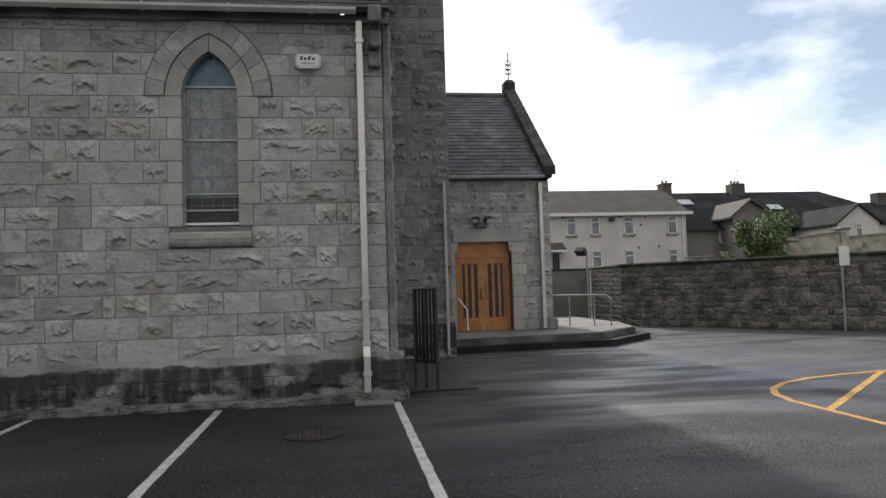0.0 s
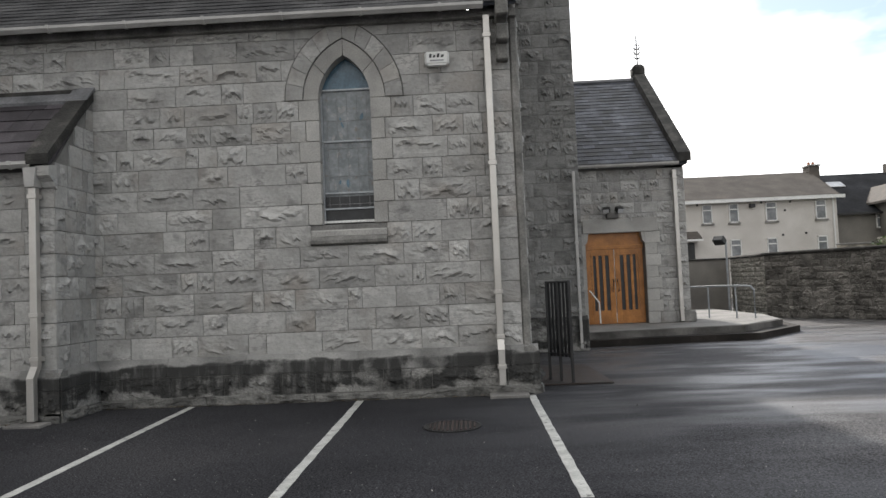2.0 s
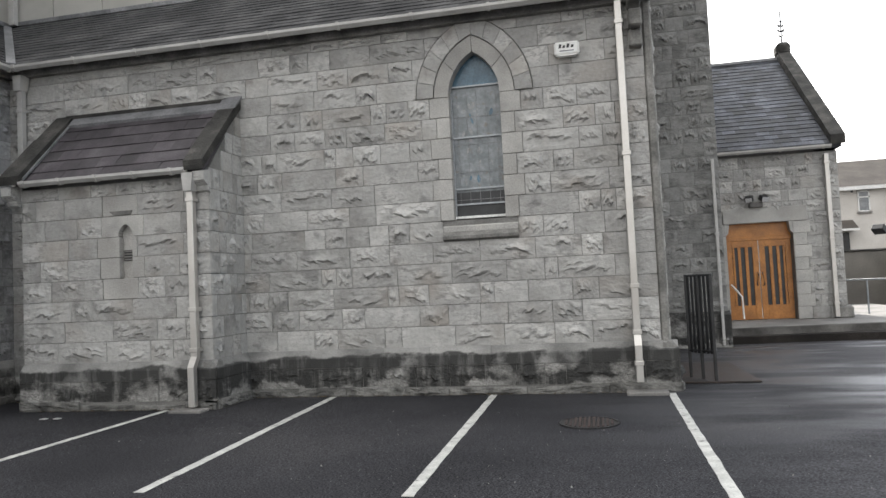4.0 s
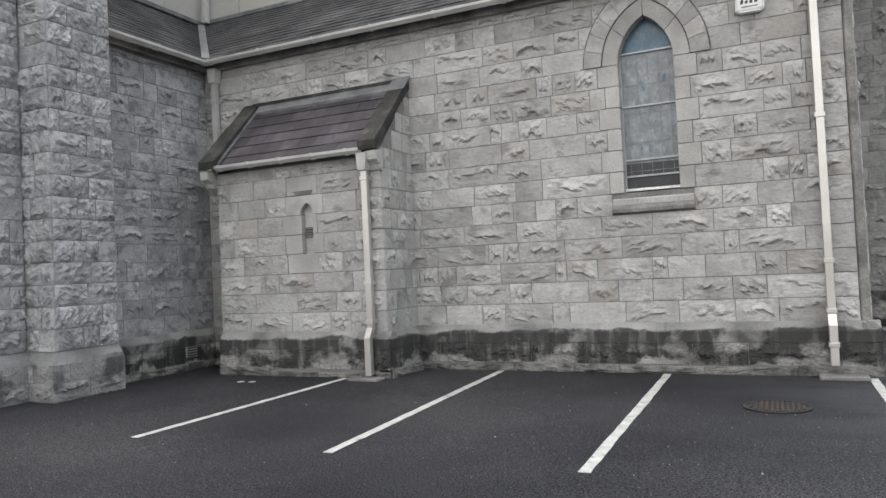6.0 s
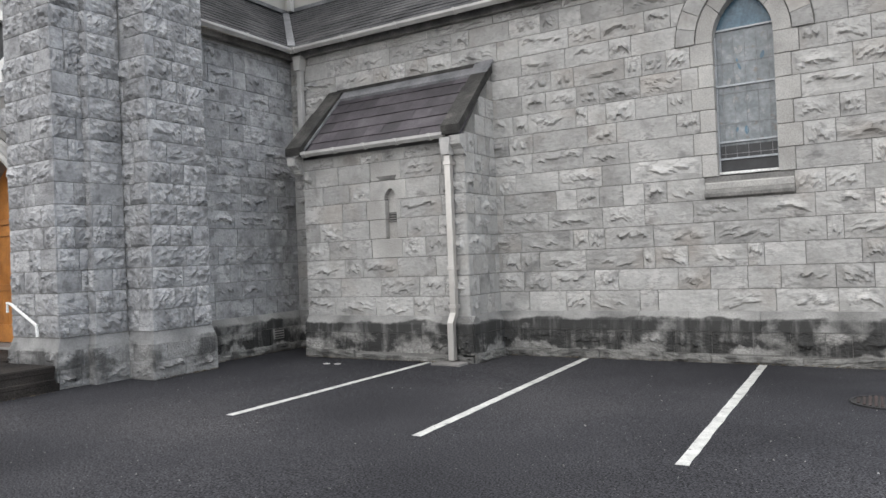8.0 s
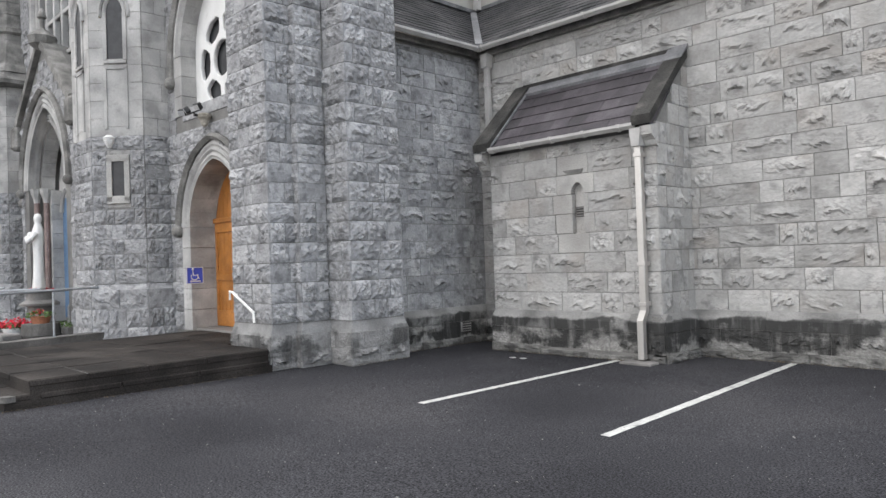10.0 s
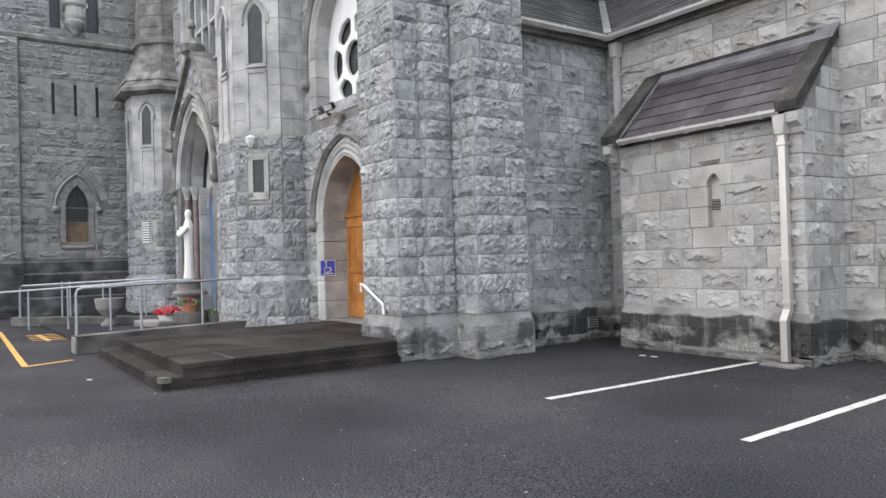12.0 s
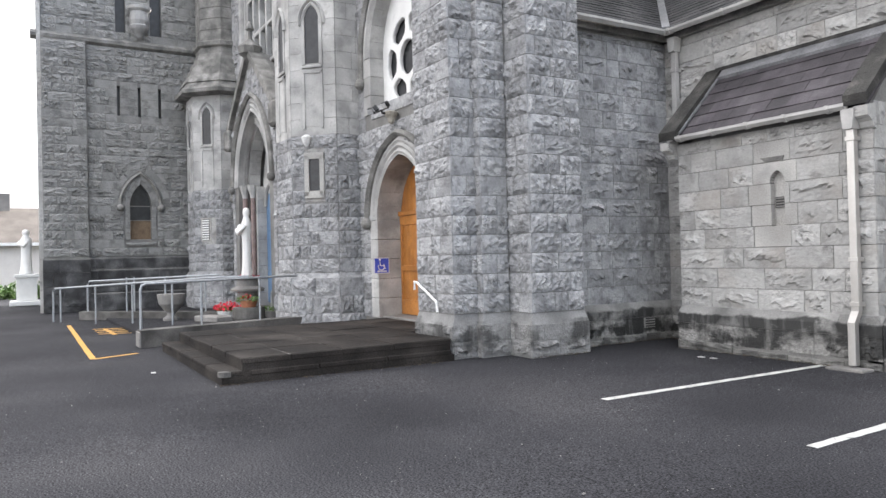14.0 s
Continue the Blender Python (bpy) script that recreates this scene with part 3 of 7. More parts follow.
def plinth(name, m, length, label, z1=0.68, seed=0, a=0.0, b=0.0, out=0.1):
    """A projecting base: a pale footing, a damp dark course, and sloped weathering stones; its ends run on by a and b to meet at corners."""
    ob = part(name, prism(bmesh.new(), [(-out, -0.3), (-out, z1 - 0.15), (0.0, z1 - 0.02), (0.1, z1 - 0.02), (0.1, -0.3)], -a, length + b, "x"), MORTAR)
    ob.matrix_world = m
    tagged(ob, label, "plinth", "", "structure")
    courses(ob, length + b, 0.11, z1 - 0.265, 0.27, mat=PLINTH, rough=0.6, seed=seed, u0=-a, out=out - 0.004, narrow=0.4, wide=1.1)
    courses(ob, length + b, -0.08, 0.12, 0.2, mat=FOOTING, rough=1.0, seed=seed + 1, u0=-a, out=out + 0.015, narrow=0.5, wide=1.3)
    rnd = random.Random(seed)
    u = -a
    while u < length + b - 0.05:
        e = min(u + rnd.uniform(0.7, 1.2), length + b)
        if length + b - e < 0.3:
            e = length + b
        part("weathering_stone", prism(bmesh.new(), [(-out - 0.018, z1 - 0.262), (-out - 0.018, z1 - 0.12), (-out - 0.008, z1 - 0.1), (-0.02, z1 + 0.005), (0.04, z1 + 0.005), (0.04, z1 - 0.262)], u + 0.002, e - 0.002, "x"), WEATHERED, ob)
        u = e
    return ob


def surround(parent, o, width, out=0.06, depth=0.2, mat=None, jamb=0.31, vous=9, name="surround_stone", long=0.0):
    """Dressed stones round an opening: jambs, and wedge stones over the head."""
    mat = mat or DRESSED
    c, w, sill, spring, rise = o
    n = max(1, round((spring - sill) / jamb))
    for side in (-1, 1):
        for i in range(n):
            za, zb = sill + (spring - sill) * i / n, sill + (spring - sill) * (i + 1) / n
            e = width + (long if i % 2 else 0.0)
            x0, x1 = sorted((c + side * (w - 0.004), c + side * (w + e)))
            part(name, boxm(x0, x1, -out, depth, za + 0.004, zb - 0.004, 0.008), mat, parent)
    if rise > 0:
        wedges(parent, o, 0.0, width, out, depth, mat, vous, name)
    else:
        part("lintel", boxm(c - w - width, c + w + width, -out, depth, spring, spring + 0.3, 0.01), mat, parent)


def wedges(parent, o, d0, d1, out, depth, mat, vous, name="surround_stone"):
    inner, outer = grown(o, d0) if d0 else o, grown(o, d1)
    a, b = arch_points(inner, vous * 2), arch_points(outer, vous * 2)
    half = len(a) // 2
    step = 4
    cuts = list(range(0, half, step))
    cuts = cuts + [half] + [len(a) - 1 - k for k in cuts[::-1]]
    for i, k in zip(cuts, cuts[1:]):
        pts = a[i:k + 1] + b[i:k + 1][::-1]
        cx, cz = sum(p[0] for p in pts) / len(pts), sum(p[1] for p in pts) / len(pts)
        pts = [(x + (cx - x) * 0.005 / max(math.hypot(x - cx, z - cz), 0.05), z + (cz - z) * 0.005 / max(math.hypot(x - cx, z - cz), 0.05)) for x, z in pts]
        part(name, prism(bmesh.new(), pts, -out, depth, "y"), mat, parent)


def hood(parent, o, d0, d1, out, mat, name="hood_mould", drop=0.0, stops=True):
    """A moulding over an arch, with stops at its feet."""
    a, b = arch_points(grown(o, d0), 12), arch_points(grown(o, d1), 12)
    if drop:
        a = [(a[0][0], a[0][1] - drop)] + a + [(a[-1][0], a[-1][1] - drop)]
        b = [(b[0][0], b[0][1] - drop)] + b + [(b[-1][0], b[-1][1] - drop)]
    bm = bmesh.new()
    rows = [[bm.verts.new((p[0], y, p[1])) for p in q] for q, y in ((a, 0.05), (a, -out * 0.5), ([(x0 * 0.5 + x1 * 0.5, z0 * 0.5 + z1 * 0.5) for (x0, z0), (x1, z1) in zip(a, b)], -out), (b, -out * 0.6), (b, 0.05))]
    for r, s in zip(rows, rows[1:]):
        for i in range(len(r) - 1):
            bm.faces.new((r[i], r[i + 1], s[i + 1], s[i]))
    bm.faces.new([r[0] for r in rows]), bm.faces.new([r[-1] for r in rows][::-1])
    part(name, bm, mat, parent)
    if stops:
        for p, q in ((a[0], b[0]), (a[-1], b[-1])):
            bm = bmesh.new()
            bmesh.ops.create_icosphere(bm, subdivisions=2, radius=0.13, matrix=Matrix.Translation(((p[0] + q[0]) / 2, -out * 0.6, p[1] - 0.06)))
            part("hood_stop", bm, mat, parent)


# ---- ground ----
bm = bmesh.new()
GX = [-400, -120, -60, -35] + [-30 + 1.5 * i for i in range(40)] + [35, 60, 120, 400]
GY = [-400, -120, -60, -30, -15] + [-10 + 1.5 * i for i in range(30)] + [40, 60, 120, 400]
rows = [[bm.verts.new((x, y, 0.012 * noise.noise(Vector((x * 0.4, y * 0.4, 3))) - 0.012)) for x in GX] for y in GY]
for r, s in zip(rows, rows[1:]):
    for i in range(len(r) - 1):
        bm.faces.new((r[i], r[i + 1], s[i + 1], s[i]))
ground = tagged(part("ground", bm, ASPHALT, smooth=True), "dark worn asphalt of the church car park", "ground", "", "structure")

# ---- aisle wall with the lancet window ----
YW = 10.45
XT = -9.95
AISLE = place(XT, YW, 1, 0)
LANCET = (XT * -1 - 1.8, 0.385, 2.546, 4.41, 0.65)
aisle = wall("wall_aisle", AISLE, 10.73, 0.0, 5.5, 0.6, [cut(LANCET, 0.06)], label="grey rock-faced limestone wall of the aisle")
JAMB_BEDS = [(LANCET[0], 0.69 if k % 2 else 0.59, 2.546 + COURSE * k, 2.546 + COURSE * (k + 1), 0) for k in range(6)]
courses(aisle, 10.62, 0.68, 5.5, openings=[(LANCET[0], 0.565, 2.235, 2.546, 0), *JAMB_BEDS, (LANCET[0], 0.88, 4.41, 4.412, 1.184)], seed=3, rough=0.72)
part("corner_strip", boxm(10.625, 10.735, -0.03, 0.3, 0.6, 5.9, 0.02), HOODSTONE, aisle, "smooth dressed corner strip")
plinth("plinth_aisle", AISLE, 10.73, "damp black-stained stone plinth under the aisle wall", seed=5, b=0.1)


def slates(parent, m, width, rise, w, e, mat, single=99, seed=0, name="slate"):
    """Lapped slates on a slope, the lowest rows singly and the rest joined; m: local x along the eave, y up the slope, z out of it."""
    rnd = random.Random(seed)
    n = math.ceil(rise / e)
    verts, faces = [], []
    bm = bmesh.new()
    prism(bm, [(0, 0.018), (1, 0.004), (1, -0.006), (0, 0.004)], 0.005, 0.995, "x")
    base = bpy.data.meshes.new(name)
    bmesh.ops.recalc_face_normals(bm, faces=bm.faces)
    bm.to_mesh(base)
    bm.free()
    base.materials.append(mat)
    for j in range(n):
        y0, y1 = j * e, min((j + 1) * e + 0.02, rise)
        x = -(j % 2) * w / 2
        while x < width:
            a, b = max(x, 0), min(x + w, width)
            x += w
            if b - a < 0.03:
                continue
            lift = rnd.uniform(0, 0.006)
            if j >= single:
                k = len(verts)
                a, b = a + 0.004, b - 0.004
                verts += [(a, y0, 0.018 + lift), (b, y0, 0.018 + lift), (b, y1, 0.006), (a, y1, 0.006), (a, y0, 0), (b, y0, 0)]
                faces += [(k, k + 1, k + 2, k + 3), (k, k + 4, k + 5, k + 1)]
            else:
                ob = new(name, base)
                ob.parent = parent
                ob.matrix_basis = m @ Matrix.Translation((a, y0, lift)) @ Matrix.Diagonal((b - a, y1 - y0, 1, 1))
    if verts:
        me = bpy.data.meshes.new(name + "_field")
        me.from_pydata(verts, [], faces)
        me.materials.append(mat)
        ob = new(name + "_field", me)
        ob.parent = parent
        ob.matrix_basis = m
        tagged(ob, kind="stuff")


def slope(x, y, z, ux, uy, up):
    """Frame of a roof slope: eave corner, eave direction, pitch in degrees; it rises to the left of the eave's direction."""
    return place(x, y, ux, uy, z) @ pose(0, 0, 0, up)


def gutter(m, length, label, step=1.5, mat=None):
    g = thing("gutter", m, label, "gutter")
    bm = bmesh.new()
    pts = [(0.0, 0.0), (0.0, -0.07), (-0.06, -0.085), (-0.11, -0.04), (-0.11, 0.0), (-0.1, 0.0), (-0.1, -0.035), (-0.058, -0.07), (-0.012, -0.06), (-0.012, 0.0)]
    prism(bm, pts, 0, length, "x")
    part("channel", bm, mat or GUTTER, g)
    for i in range(int(length / step) + 1):
        u = min(0.08 + i * step, length - 0.06)
        bm = bmesh.new()
        prism(bm, [(0.01, 0.008), (0.01, -0.08), (-0.06, -0.1), (-0.12, -0.045), (-0.12, 0.008)], u - 0.02, u + 0.02, "x")
        part("joint", bm, mat or GUTTER, g)
    return g


def downpipe(m, z0, z1, label, mat=None, w=0.098, brackets=(), kick=None, hopper=False):
    """A square pipe against a wall (local y into it), with collars and a shoe at the foot."""
    p = thing("downpipe", m, label, "downpipe")
    mat = mat or PIPE
    out = 0.05
    if kick:
        part("pipe", boxm(-w / 2, w / 2, -out - w, -out, kick + 0.12, z1, 0.006), mat, p)
        part("offset", prism(bmesh.new(), [(-out - w, kick + 0.13), (-out, kick + 0.13), (-out - 0.1, kick - 0.02), (-out - w - 0.1, kick - 0.02)], -w / 2, w / 2, "x"), mat, p)
        part("lower_pipe", boxm(-w / 2, w / 2, -out - w - 0.1, -out - 0.1, z0, kick - 0.01, 0.006), mat, p)
    else:
        part("pipe", boxm(-w / 2, w / 2, -out - w, -out, z0, z1, 0.006), mat, p)
    for b in brackets:
        o = out + (0.1 if kick and b < kick else 0)
        part("collar", boxm(-w / 2 - 0.014, w / 2 + 0.014, -o - w - 0.012, 0.0 if o == out else -0.08, b - 0.03, b + 0.03, 0.005), mat, p)
    if hopper:
        part("hopper", prism(bmesh.new(), [(-0.09, 0.0), (0.09, 0.0), (0.06, -0.26), (-0.06, -0.26)], -out - 0.15, -out + 0.03, "y"), GUTTER, p).matrix_basis = pose(0, 0, z1 + 0.26)
    return p


def oval(cx, cz, a, b, turn=0.0, n=24):
    ca, sa = math.cos(radians(turn)), math.sin(radians(turn))
    return [(cx + a * math.cos(t) * ca - b * math.sin(t) * sa, cz + a * math.cos(t) * sa + b * math.sin(t) * ca) for t in (2 * math.pi * k / n for k in range(n))]


# ---- lancet window of the aisle ----
JAMBS = LANCET
c, w0 = JAMBS[0], JAMBS[1]
for _, half, za, zb, _ in JAMB_BEDS:
    for side in (-1, 1):
        x0, x1 = sorted((c + side * w0, c + side * (half - 0.004)))
        part("jamb_stone", boxm(x0, x1, -0.03, 0.2, za + 0.004, zb - 0.004, 0.006), DRESSED, aisle)
wedges(aisle, JAMBS, 0.0, 0.225, 0.032, 0.2, DRESSED, 4, "arch_stone")
wedges(aisle, JAMBS, 0.23, 0.49, 0.055, 0.1, STONE, 12, "voussoir")
hood(aisle, JAMBS, 0.487, 0.506, 0.05, MORTAR, "mortar_joint", 0.0, False)
sill = prism(bmesh.new(), [(-0.022, 2.375), (-0.025, 2.45), (0.1, 2.55), (0.22, 2.56), (0.22, 2.375)], c - 0.56, c + 0.56, "x")
part("window_sill", sill, DRESSED, aisle, "weathered sloping stone sill")
# darker stone here paints the shaded underside of the sill
part("sill_lip", prism(bmesh.new(), [(-0.02, 2.245), (-0.085, 2.265), (-0.09, 2.31), (-0.07, 2.335), (-0.025, 2.372), (0.22, 2.372), (0.22, 2.245)], c - 0.565, c + 0.565, "x"), HOODSTONE, aisle, "moulded lip of the sill, its underside shade put into the colour")
win = thing("window_1", AISLE @ pose(c, 0.16, 0), "pointed lancet window with leaded stained glass behind wire bars", "window", "", "structure")
WIN = (0.0, 0.385, 2.57, 4.41, 0.65)
head = [p for p in arch_points(WIN, 10) if p[1] >= 4.585]
part("upper_pane", prism(bmesh.new(), [(-0.37, 4.585)] + head + [(0.37, 4.585)], 0.0, 0.02, "y"), GLASS_BLUE, win, "blue leaded glass")
part("middle_pane", boxm(-0.385, 0.385, 0, 0.02, 3.805, 4.585), GLASS_GREY, win, "clouded grey leaded glass")
part("middle_pane", boxm(-0.385, 0.385, 0, 0.02, 2.975, 3.805), GLASS_GREY, win, "clouded grey leaded glass")
part("lower_pane", boxm(-0.385, 0.385, 0, 0.02, 2.57, 2.974), GLASS_BLACK, win, "dark glass of the opening light")
for z in (4.585, 3.805, 3.025, 2.79):
    part("glazing_bar", boxm(-0.38, 0.38, -0.035, 0.005, z - 0.012, z + 0.012), RAIL, win)
part("bottom_rail", boxm(-0.39, 0.39, -0.05, 0.02, 2.575, 2.612, 0.004), WHITE_PAINT, win)
for x in (-0.378, 0.378):
    part("side_bar", boxm(x - 0.012, x + 0.012, -0.03, 0.005, 2.57, 4.5), RAIL, win)
rnd = random.Random(4)
for i in range(5):
    x = -0.3 + 0.15 * i
    part("lead_came", boxm(x - 0.0025, x + 0.0025, -0.006, 0.0, 2.8, 4.52), LEAD, win)
for i in range(4):
    z = 2.86 + 0.42 * i
    part("lead_came", boxm(-0.36, 0.36, -0.007, 0.0, z - 0.003, z + 0.003), LEAD, win)
for i in range(14):
    x, z = rnd.uniform(-0.26, 0.26), rnd.uniform(3.05, 4.4)
    a, b = rnd.uniform(0.012, 0.03), rnd.uniform(0.03, 0.07)
    part("glass_piece", prism(bmesh.new(), oval(x, z, a, b, rnd.uniform(-25, 25), 8), -0.003, 0.0, "y"), PALE_GLASS if i % 3 else GLASS_BLUE, win, "pale figured glass")

alarm = thing("alarm_box", AISLE @ pose(XT * -1 - 0.4, -0.03, 4.92), "cream alarm bell box with black lettering on the wall", "alarm box")
part("case", boxm(-0.18, 0.18, -0.09, 0.03, -0.1, 0.1, 0.03), PURE_WHITE, alarm)
for x0, x1, z1 in ((-0.115, -0.07, 0.058), (-0.06, -0.015, 0.04), (-0.003, 0.045, 0.058), (0.055, 0.105, 0.04)):
    part("logo_shape", prism(bmesh.new(), [(x0, 0.002), (x1 - 0.01, 0.002), (x1, z1), (x0 + 0.012, z1)], -0.094, -0.088, "y"), DARK_METAL, alarm)
part("number_bar", boxm(-0.1, 0.1, -0.093, -0.088, -0.05, -0.032), LEAD, alarm)
part("lip", boxm(-0.13, 0.13, -0.1, 0.0, -0.115, -0.1), PURE_WHITE, alarm)

# ---- aisle eaves ----
gutter(place(-9.6, 10.17, 1, 0, 5.62), 9.9, "painted metal gutter along the aisle eave", 1.15)
part("eave_course", boxm(XT - 0.1, 0.78, YW - 0.12, YW + 0.1, 5.49, 5.6), HOODSTONE, None)
tagged(bpy.data.objects["eave_course"], "dressed stone eave course under the gutter", "eaves", "", "structure")
downpipe(place(0.34, YW - 0.03, 1, 0), 0.14, 5.5, "square metal downpipe at the end of the aisle wall", brackets=(5.2, 3.32, 1.46, 0.82, 0.4), kick=0.66)
part("gully", boxm(0.15, 0.7, 10.0, 10.3, -0.02, 0.03, 0.01), CONCRETE)
tagged(bpy.data.objects["gully"], "concrete drain gully at the foot of the downpipe", "gully", "", "structure")
for i, (z, d) in enumerate(((5.62, 0.5), (5.3, 0.36), (5.06, 0.2))):
    part("kneeler_stone", boxm(10.42, 10.6, -d, 0.05, z - 0.24, z, 0.02), HOODSTONE, aisle)
roof = part("roof_aisle", prism(bmesh.new(), [(10.13, 5.62), (12.6, 7.42), (12.6, 7.36), (10.17, 5.59)], -12.0, 0.78, "x"), SLATE)
tagged(roof, "slate lean-to roof of the aisle", "roof", "", "structure")
slates(roof, slope(-12.0, 10.12, 5.625, 1, 0, 36.1), 12.78, 3.05, 0.28, 0.2, AISLE_SLATE, 6, 5)
roof_t = part("roof_transept", prism(bmesh.new(), [(-9.62, 5.62), (-12.0, 7.4), (-12.0, 7.34), (-9.66, 5.59)], 7.8, 12.6, "y"), SLATE)
tagged(roof_t, "slate lean-to roof of the transept", "roof", "", "structure")
slates(roof_t, slope(-9.61, 7.8, 5.62, 0, 1, 36.8), 4.9, 2.96, 0.28, 0.2, AISLE_SLATE, 99, 6)
valley = part("valley", prism(bmesh.new(), [(-0.07, 0.0), (0.0, -0.05), (0.07, 0.0), (0.07, 0.03), (-0.07, 0.03)], 0, 4.0, "y"), LEAD)
valley.matrix_world = look((-9.62, 10.13, 5.66), (-12.0, 12.6, 7.48)) @ pose(0, 0, 0, -90)
tagged(valley, "lead valley between the two roofs", "flashing", "", "structure")
gutter(place(-9.68, 7.8, 0, 1, 5.62), 2.38, "weathered grey gutter along the transept eave", 1.1, GUTTER)
part("eave_course_transept", boxm(XT - 0.1, XT + 0.12, 7.8, 10.45, 5.49, 5.6), HOODSTONE)
tagged(bpy.data.objects["eave_course_transept"], "dressed stone eave course of the transept", "eaves", "", "structure")
downpipe(place(-9.6, YW - 0.03, 1, 0), 3.6, 5.24, "square downpipe with a hopper in the corner above the lean-to", GUTTER, 0.1, (4.9,), hopper=True)

# ---- upper wall clad in pale panels ----
CLERE = place(-12.0, 12.6, 1, 0, 7.4)
clere = wall("wall_upper_nave", CLERE, 14.4, 0, 5, 0.5, mat=MORTAR, label="pale metal-clad upper wall of the nave")
clere_t = wall("wall_upper_transept", place(-12.0, 6.9, 0, 1, 7.4), 5.7, 0, 5, 0.5, mat=MORTAR, label="pale metal-clad upper wall of the transept")
for ob, ln in ((clere, 14.4), (clere_t, 5.7)):
    k = 0.0
    while k < ln:
        e = min(k + 1.15, ln)
        for j in range(2):
            part("panel", boxm(k + 0.008, e - 0.008, -0.03, 0.01, 0.12 + j * 1.5, 1.6 + j * 1.5, 0.006), CLADDING, ob)
        k += 1.15
    part("sill_flashing", boxm(0, ln, -0.09, 0.02, 0.0, 0.1, 0.01), LEAD, ob)
downpipe(place(-11.7, 12.55, 1, 0), 7.4, 11, "grey downpipe in the corner of the upper walls", GUTTER, 0.12, (8.3,))

# ---- small lean-to against the aisle ----
AX0, AX1, AY = -8.79, -5.62, 9.42
ANNEX = place(AX0, AY, 1, 0)
SLIT = (-6.985 - AX0, 0.12, 1.907, 2.56, 0.17)
annex = wall("wall_lean_to", ANNEX, AX1 - AX0, 0, 3.42, 0.4, [SLIT], label="grey rock-faced limestone front of the small lean-to")
courses(annex, AX1 - AX0 + 0.015, 0.68, 3.36, openings=[(SLIT[0] - 0.003 + d, w, 1.613 + COURSE * k, 1.613 + COURSE * (k + 1), 0) for k, (d, w) in enumerate(((-0.1, 0.3), (-0.065, 0.37), (-0.147, 0.338), (-0.05, 0.352), (-0.087, 0.298)))], seed=17, narrow=0.35, wide=0.85)
plinth("plinth_lean_to", ANNEX, AX1 - AX0, "damp stone plinth of the lean-to", seed=18, b=0.1)
side = wall("wall_lean_to_side", place(AX1, AY, 0, 1), YW - AY, 0, 3.5, 0.4, label="limestone side of the lean-to", top=lambda u: 3.42 + u * 1.18)
courses(side, YW - AY, 0.68, 4.5, mat=STONE, rough=0.35, seed=19, narrow=0.18, wide=0.34, top=lambda u: 3.42 + u * 1.18)
plinth("plinth_lean_to_side", place(AX1, AY, 0, 1), YW - AY, "stone plinth of the lean-to side", seed=20, a=0.1)
side_l = wall("wall_lean_to_far_side", place(AX0, YW, 0, -1), YW - AY, 0, 3.5, 0.3, label="hidden side of the lean-to", top=lambda u: 4.62 - u * 1.18)
s = SLIT[0]
for x0, x1, z0, z1 in ((s - 0.485, s - 0.108, 2.235, 2.546), (s + 0.104, s + 0.19, 2.235, 2.546), (s - 0.435, s - 0.108, 1.924, 2.235), (s + 0.104, s + 0.305, 1.924, 2.235), (s - 0.4, s + 0.2, 1.613, 1.924), (s - 0.385, s + 0.21, 2.857, 3.168)):
    part("jamb_stone", boxm(x0 + 0.004, x1 - 0.004 * (x1 > s + 0.15), -0.02, 0.15, z0 + 0.004, z1 - 0.004, 0.005), DRESSED, annex)
part("arch_stone", prism(bmesh.new(), [(s - 0.4, 2.55), (s - 0.12, 2.55)] + arch_points(SLIT, 6) + [(s + 0.12, 2.55), (s + 0.3, 2.55), (s + 0.3, 2.853), (s - 0.4, 2.853)], -0.02, 0.15, "y"), DRESSED, annex)
# shadow of a carved recess, made as a thin strip of darker stone
part("label_stop", prism(bmesh.new(), [(s - 0.26, 2.93), (s - 0.18, 2.87), (s + 0.1, 2.87), (s + 0.13, 2.93)], -0.034, 0.0, "y"), HOODSTONE, annex, "dark strip standing for the shadow in a carved recess over the slit")
part("blind_back", boxm(s - 0.118, s + 0.118, 0.085, 0.14, 1.9, 2.745), DRESSED, annex)
vent = thing("vent_grille", ANNEX @ pose(s + 0.005, 0.07, 2.265), "small dark slatted vent in the blind slit window", "vent")
part("backing", boxm(-0.1, 0.1, 0.0, 0.02, -0.08, 0.08), DARK_METAL, vent)
for i in range(4):
    part("slat", boxm(-0.095, 0.095, -0.02, 0.0, -0.07 + i * 0.04, -0.05 + i * 0.04), CONCRETE, vent)
roof_a = part("roof_lean_to", prism(bmesh.new(), [(9.28, 3.418), (10.45, 4.655), (10.45, 4.6), (9.34, 3.418)], AX0, AX1, "x"), PURPLE_SLATE)
tagged(roof_a, "steep purple slate roof of the lean-to", "roof", "", "structure")
slates(roof_a, slope(AX0 + 0.12, 9.27, 3.425, 1, 0, 46.6), AX1 - AX0 - 0.35, 1.52, 0.33, 0.27, PURPLE_SLATE, 99, 8)
fl = part("flashing", prism(bmesh.new(), [(10.28, 4.5), (10.43, 4.64), (10.43, 4.7), (10.4, 4.7), (10.26, 4.55)], AX0 + 0.15, AX1 - 0.2, "x"), LEAD, roof_a, "pale lead flashing along the wall")
part("ridge_strip", boxm(AX0, AX1 - 0.2, 10.39, 10.45, 4.69, 4.75), COPING, roof_a)
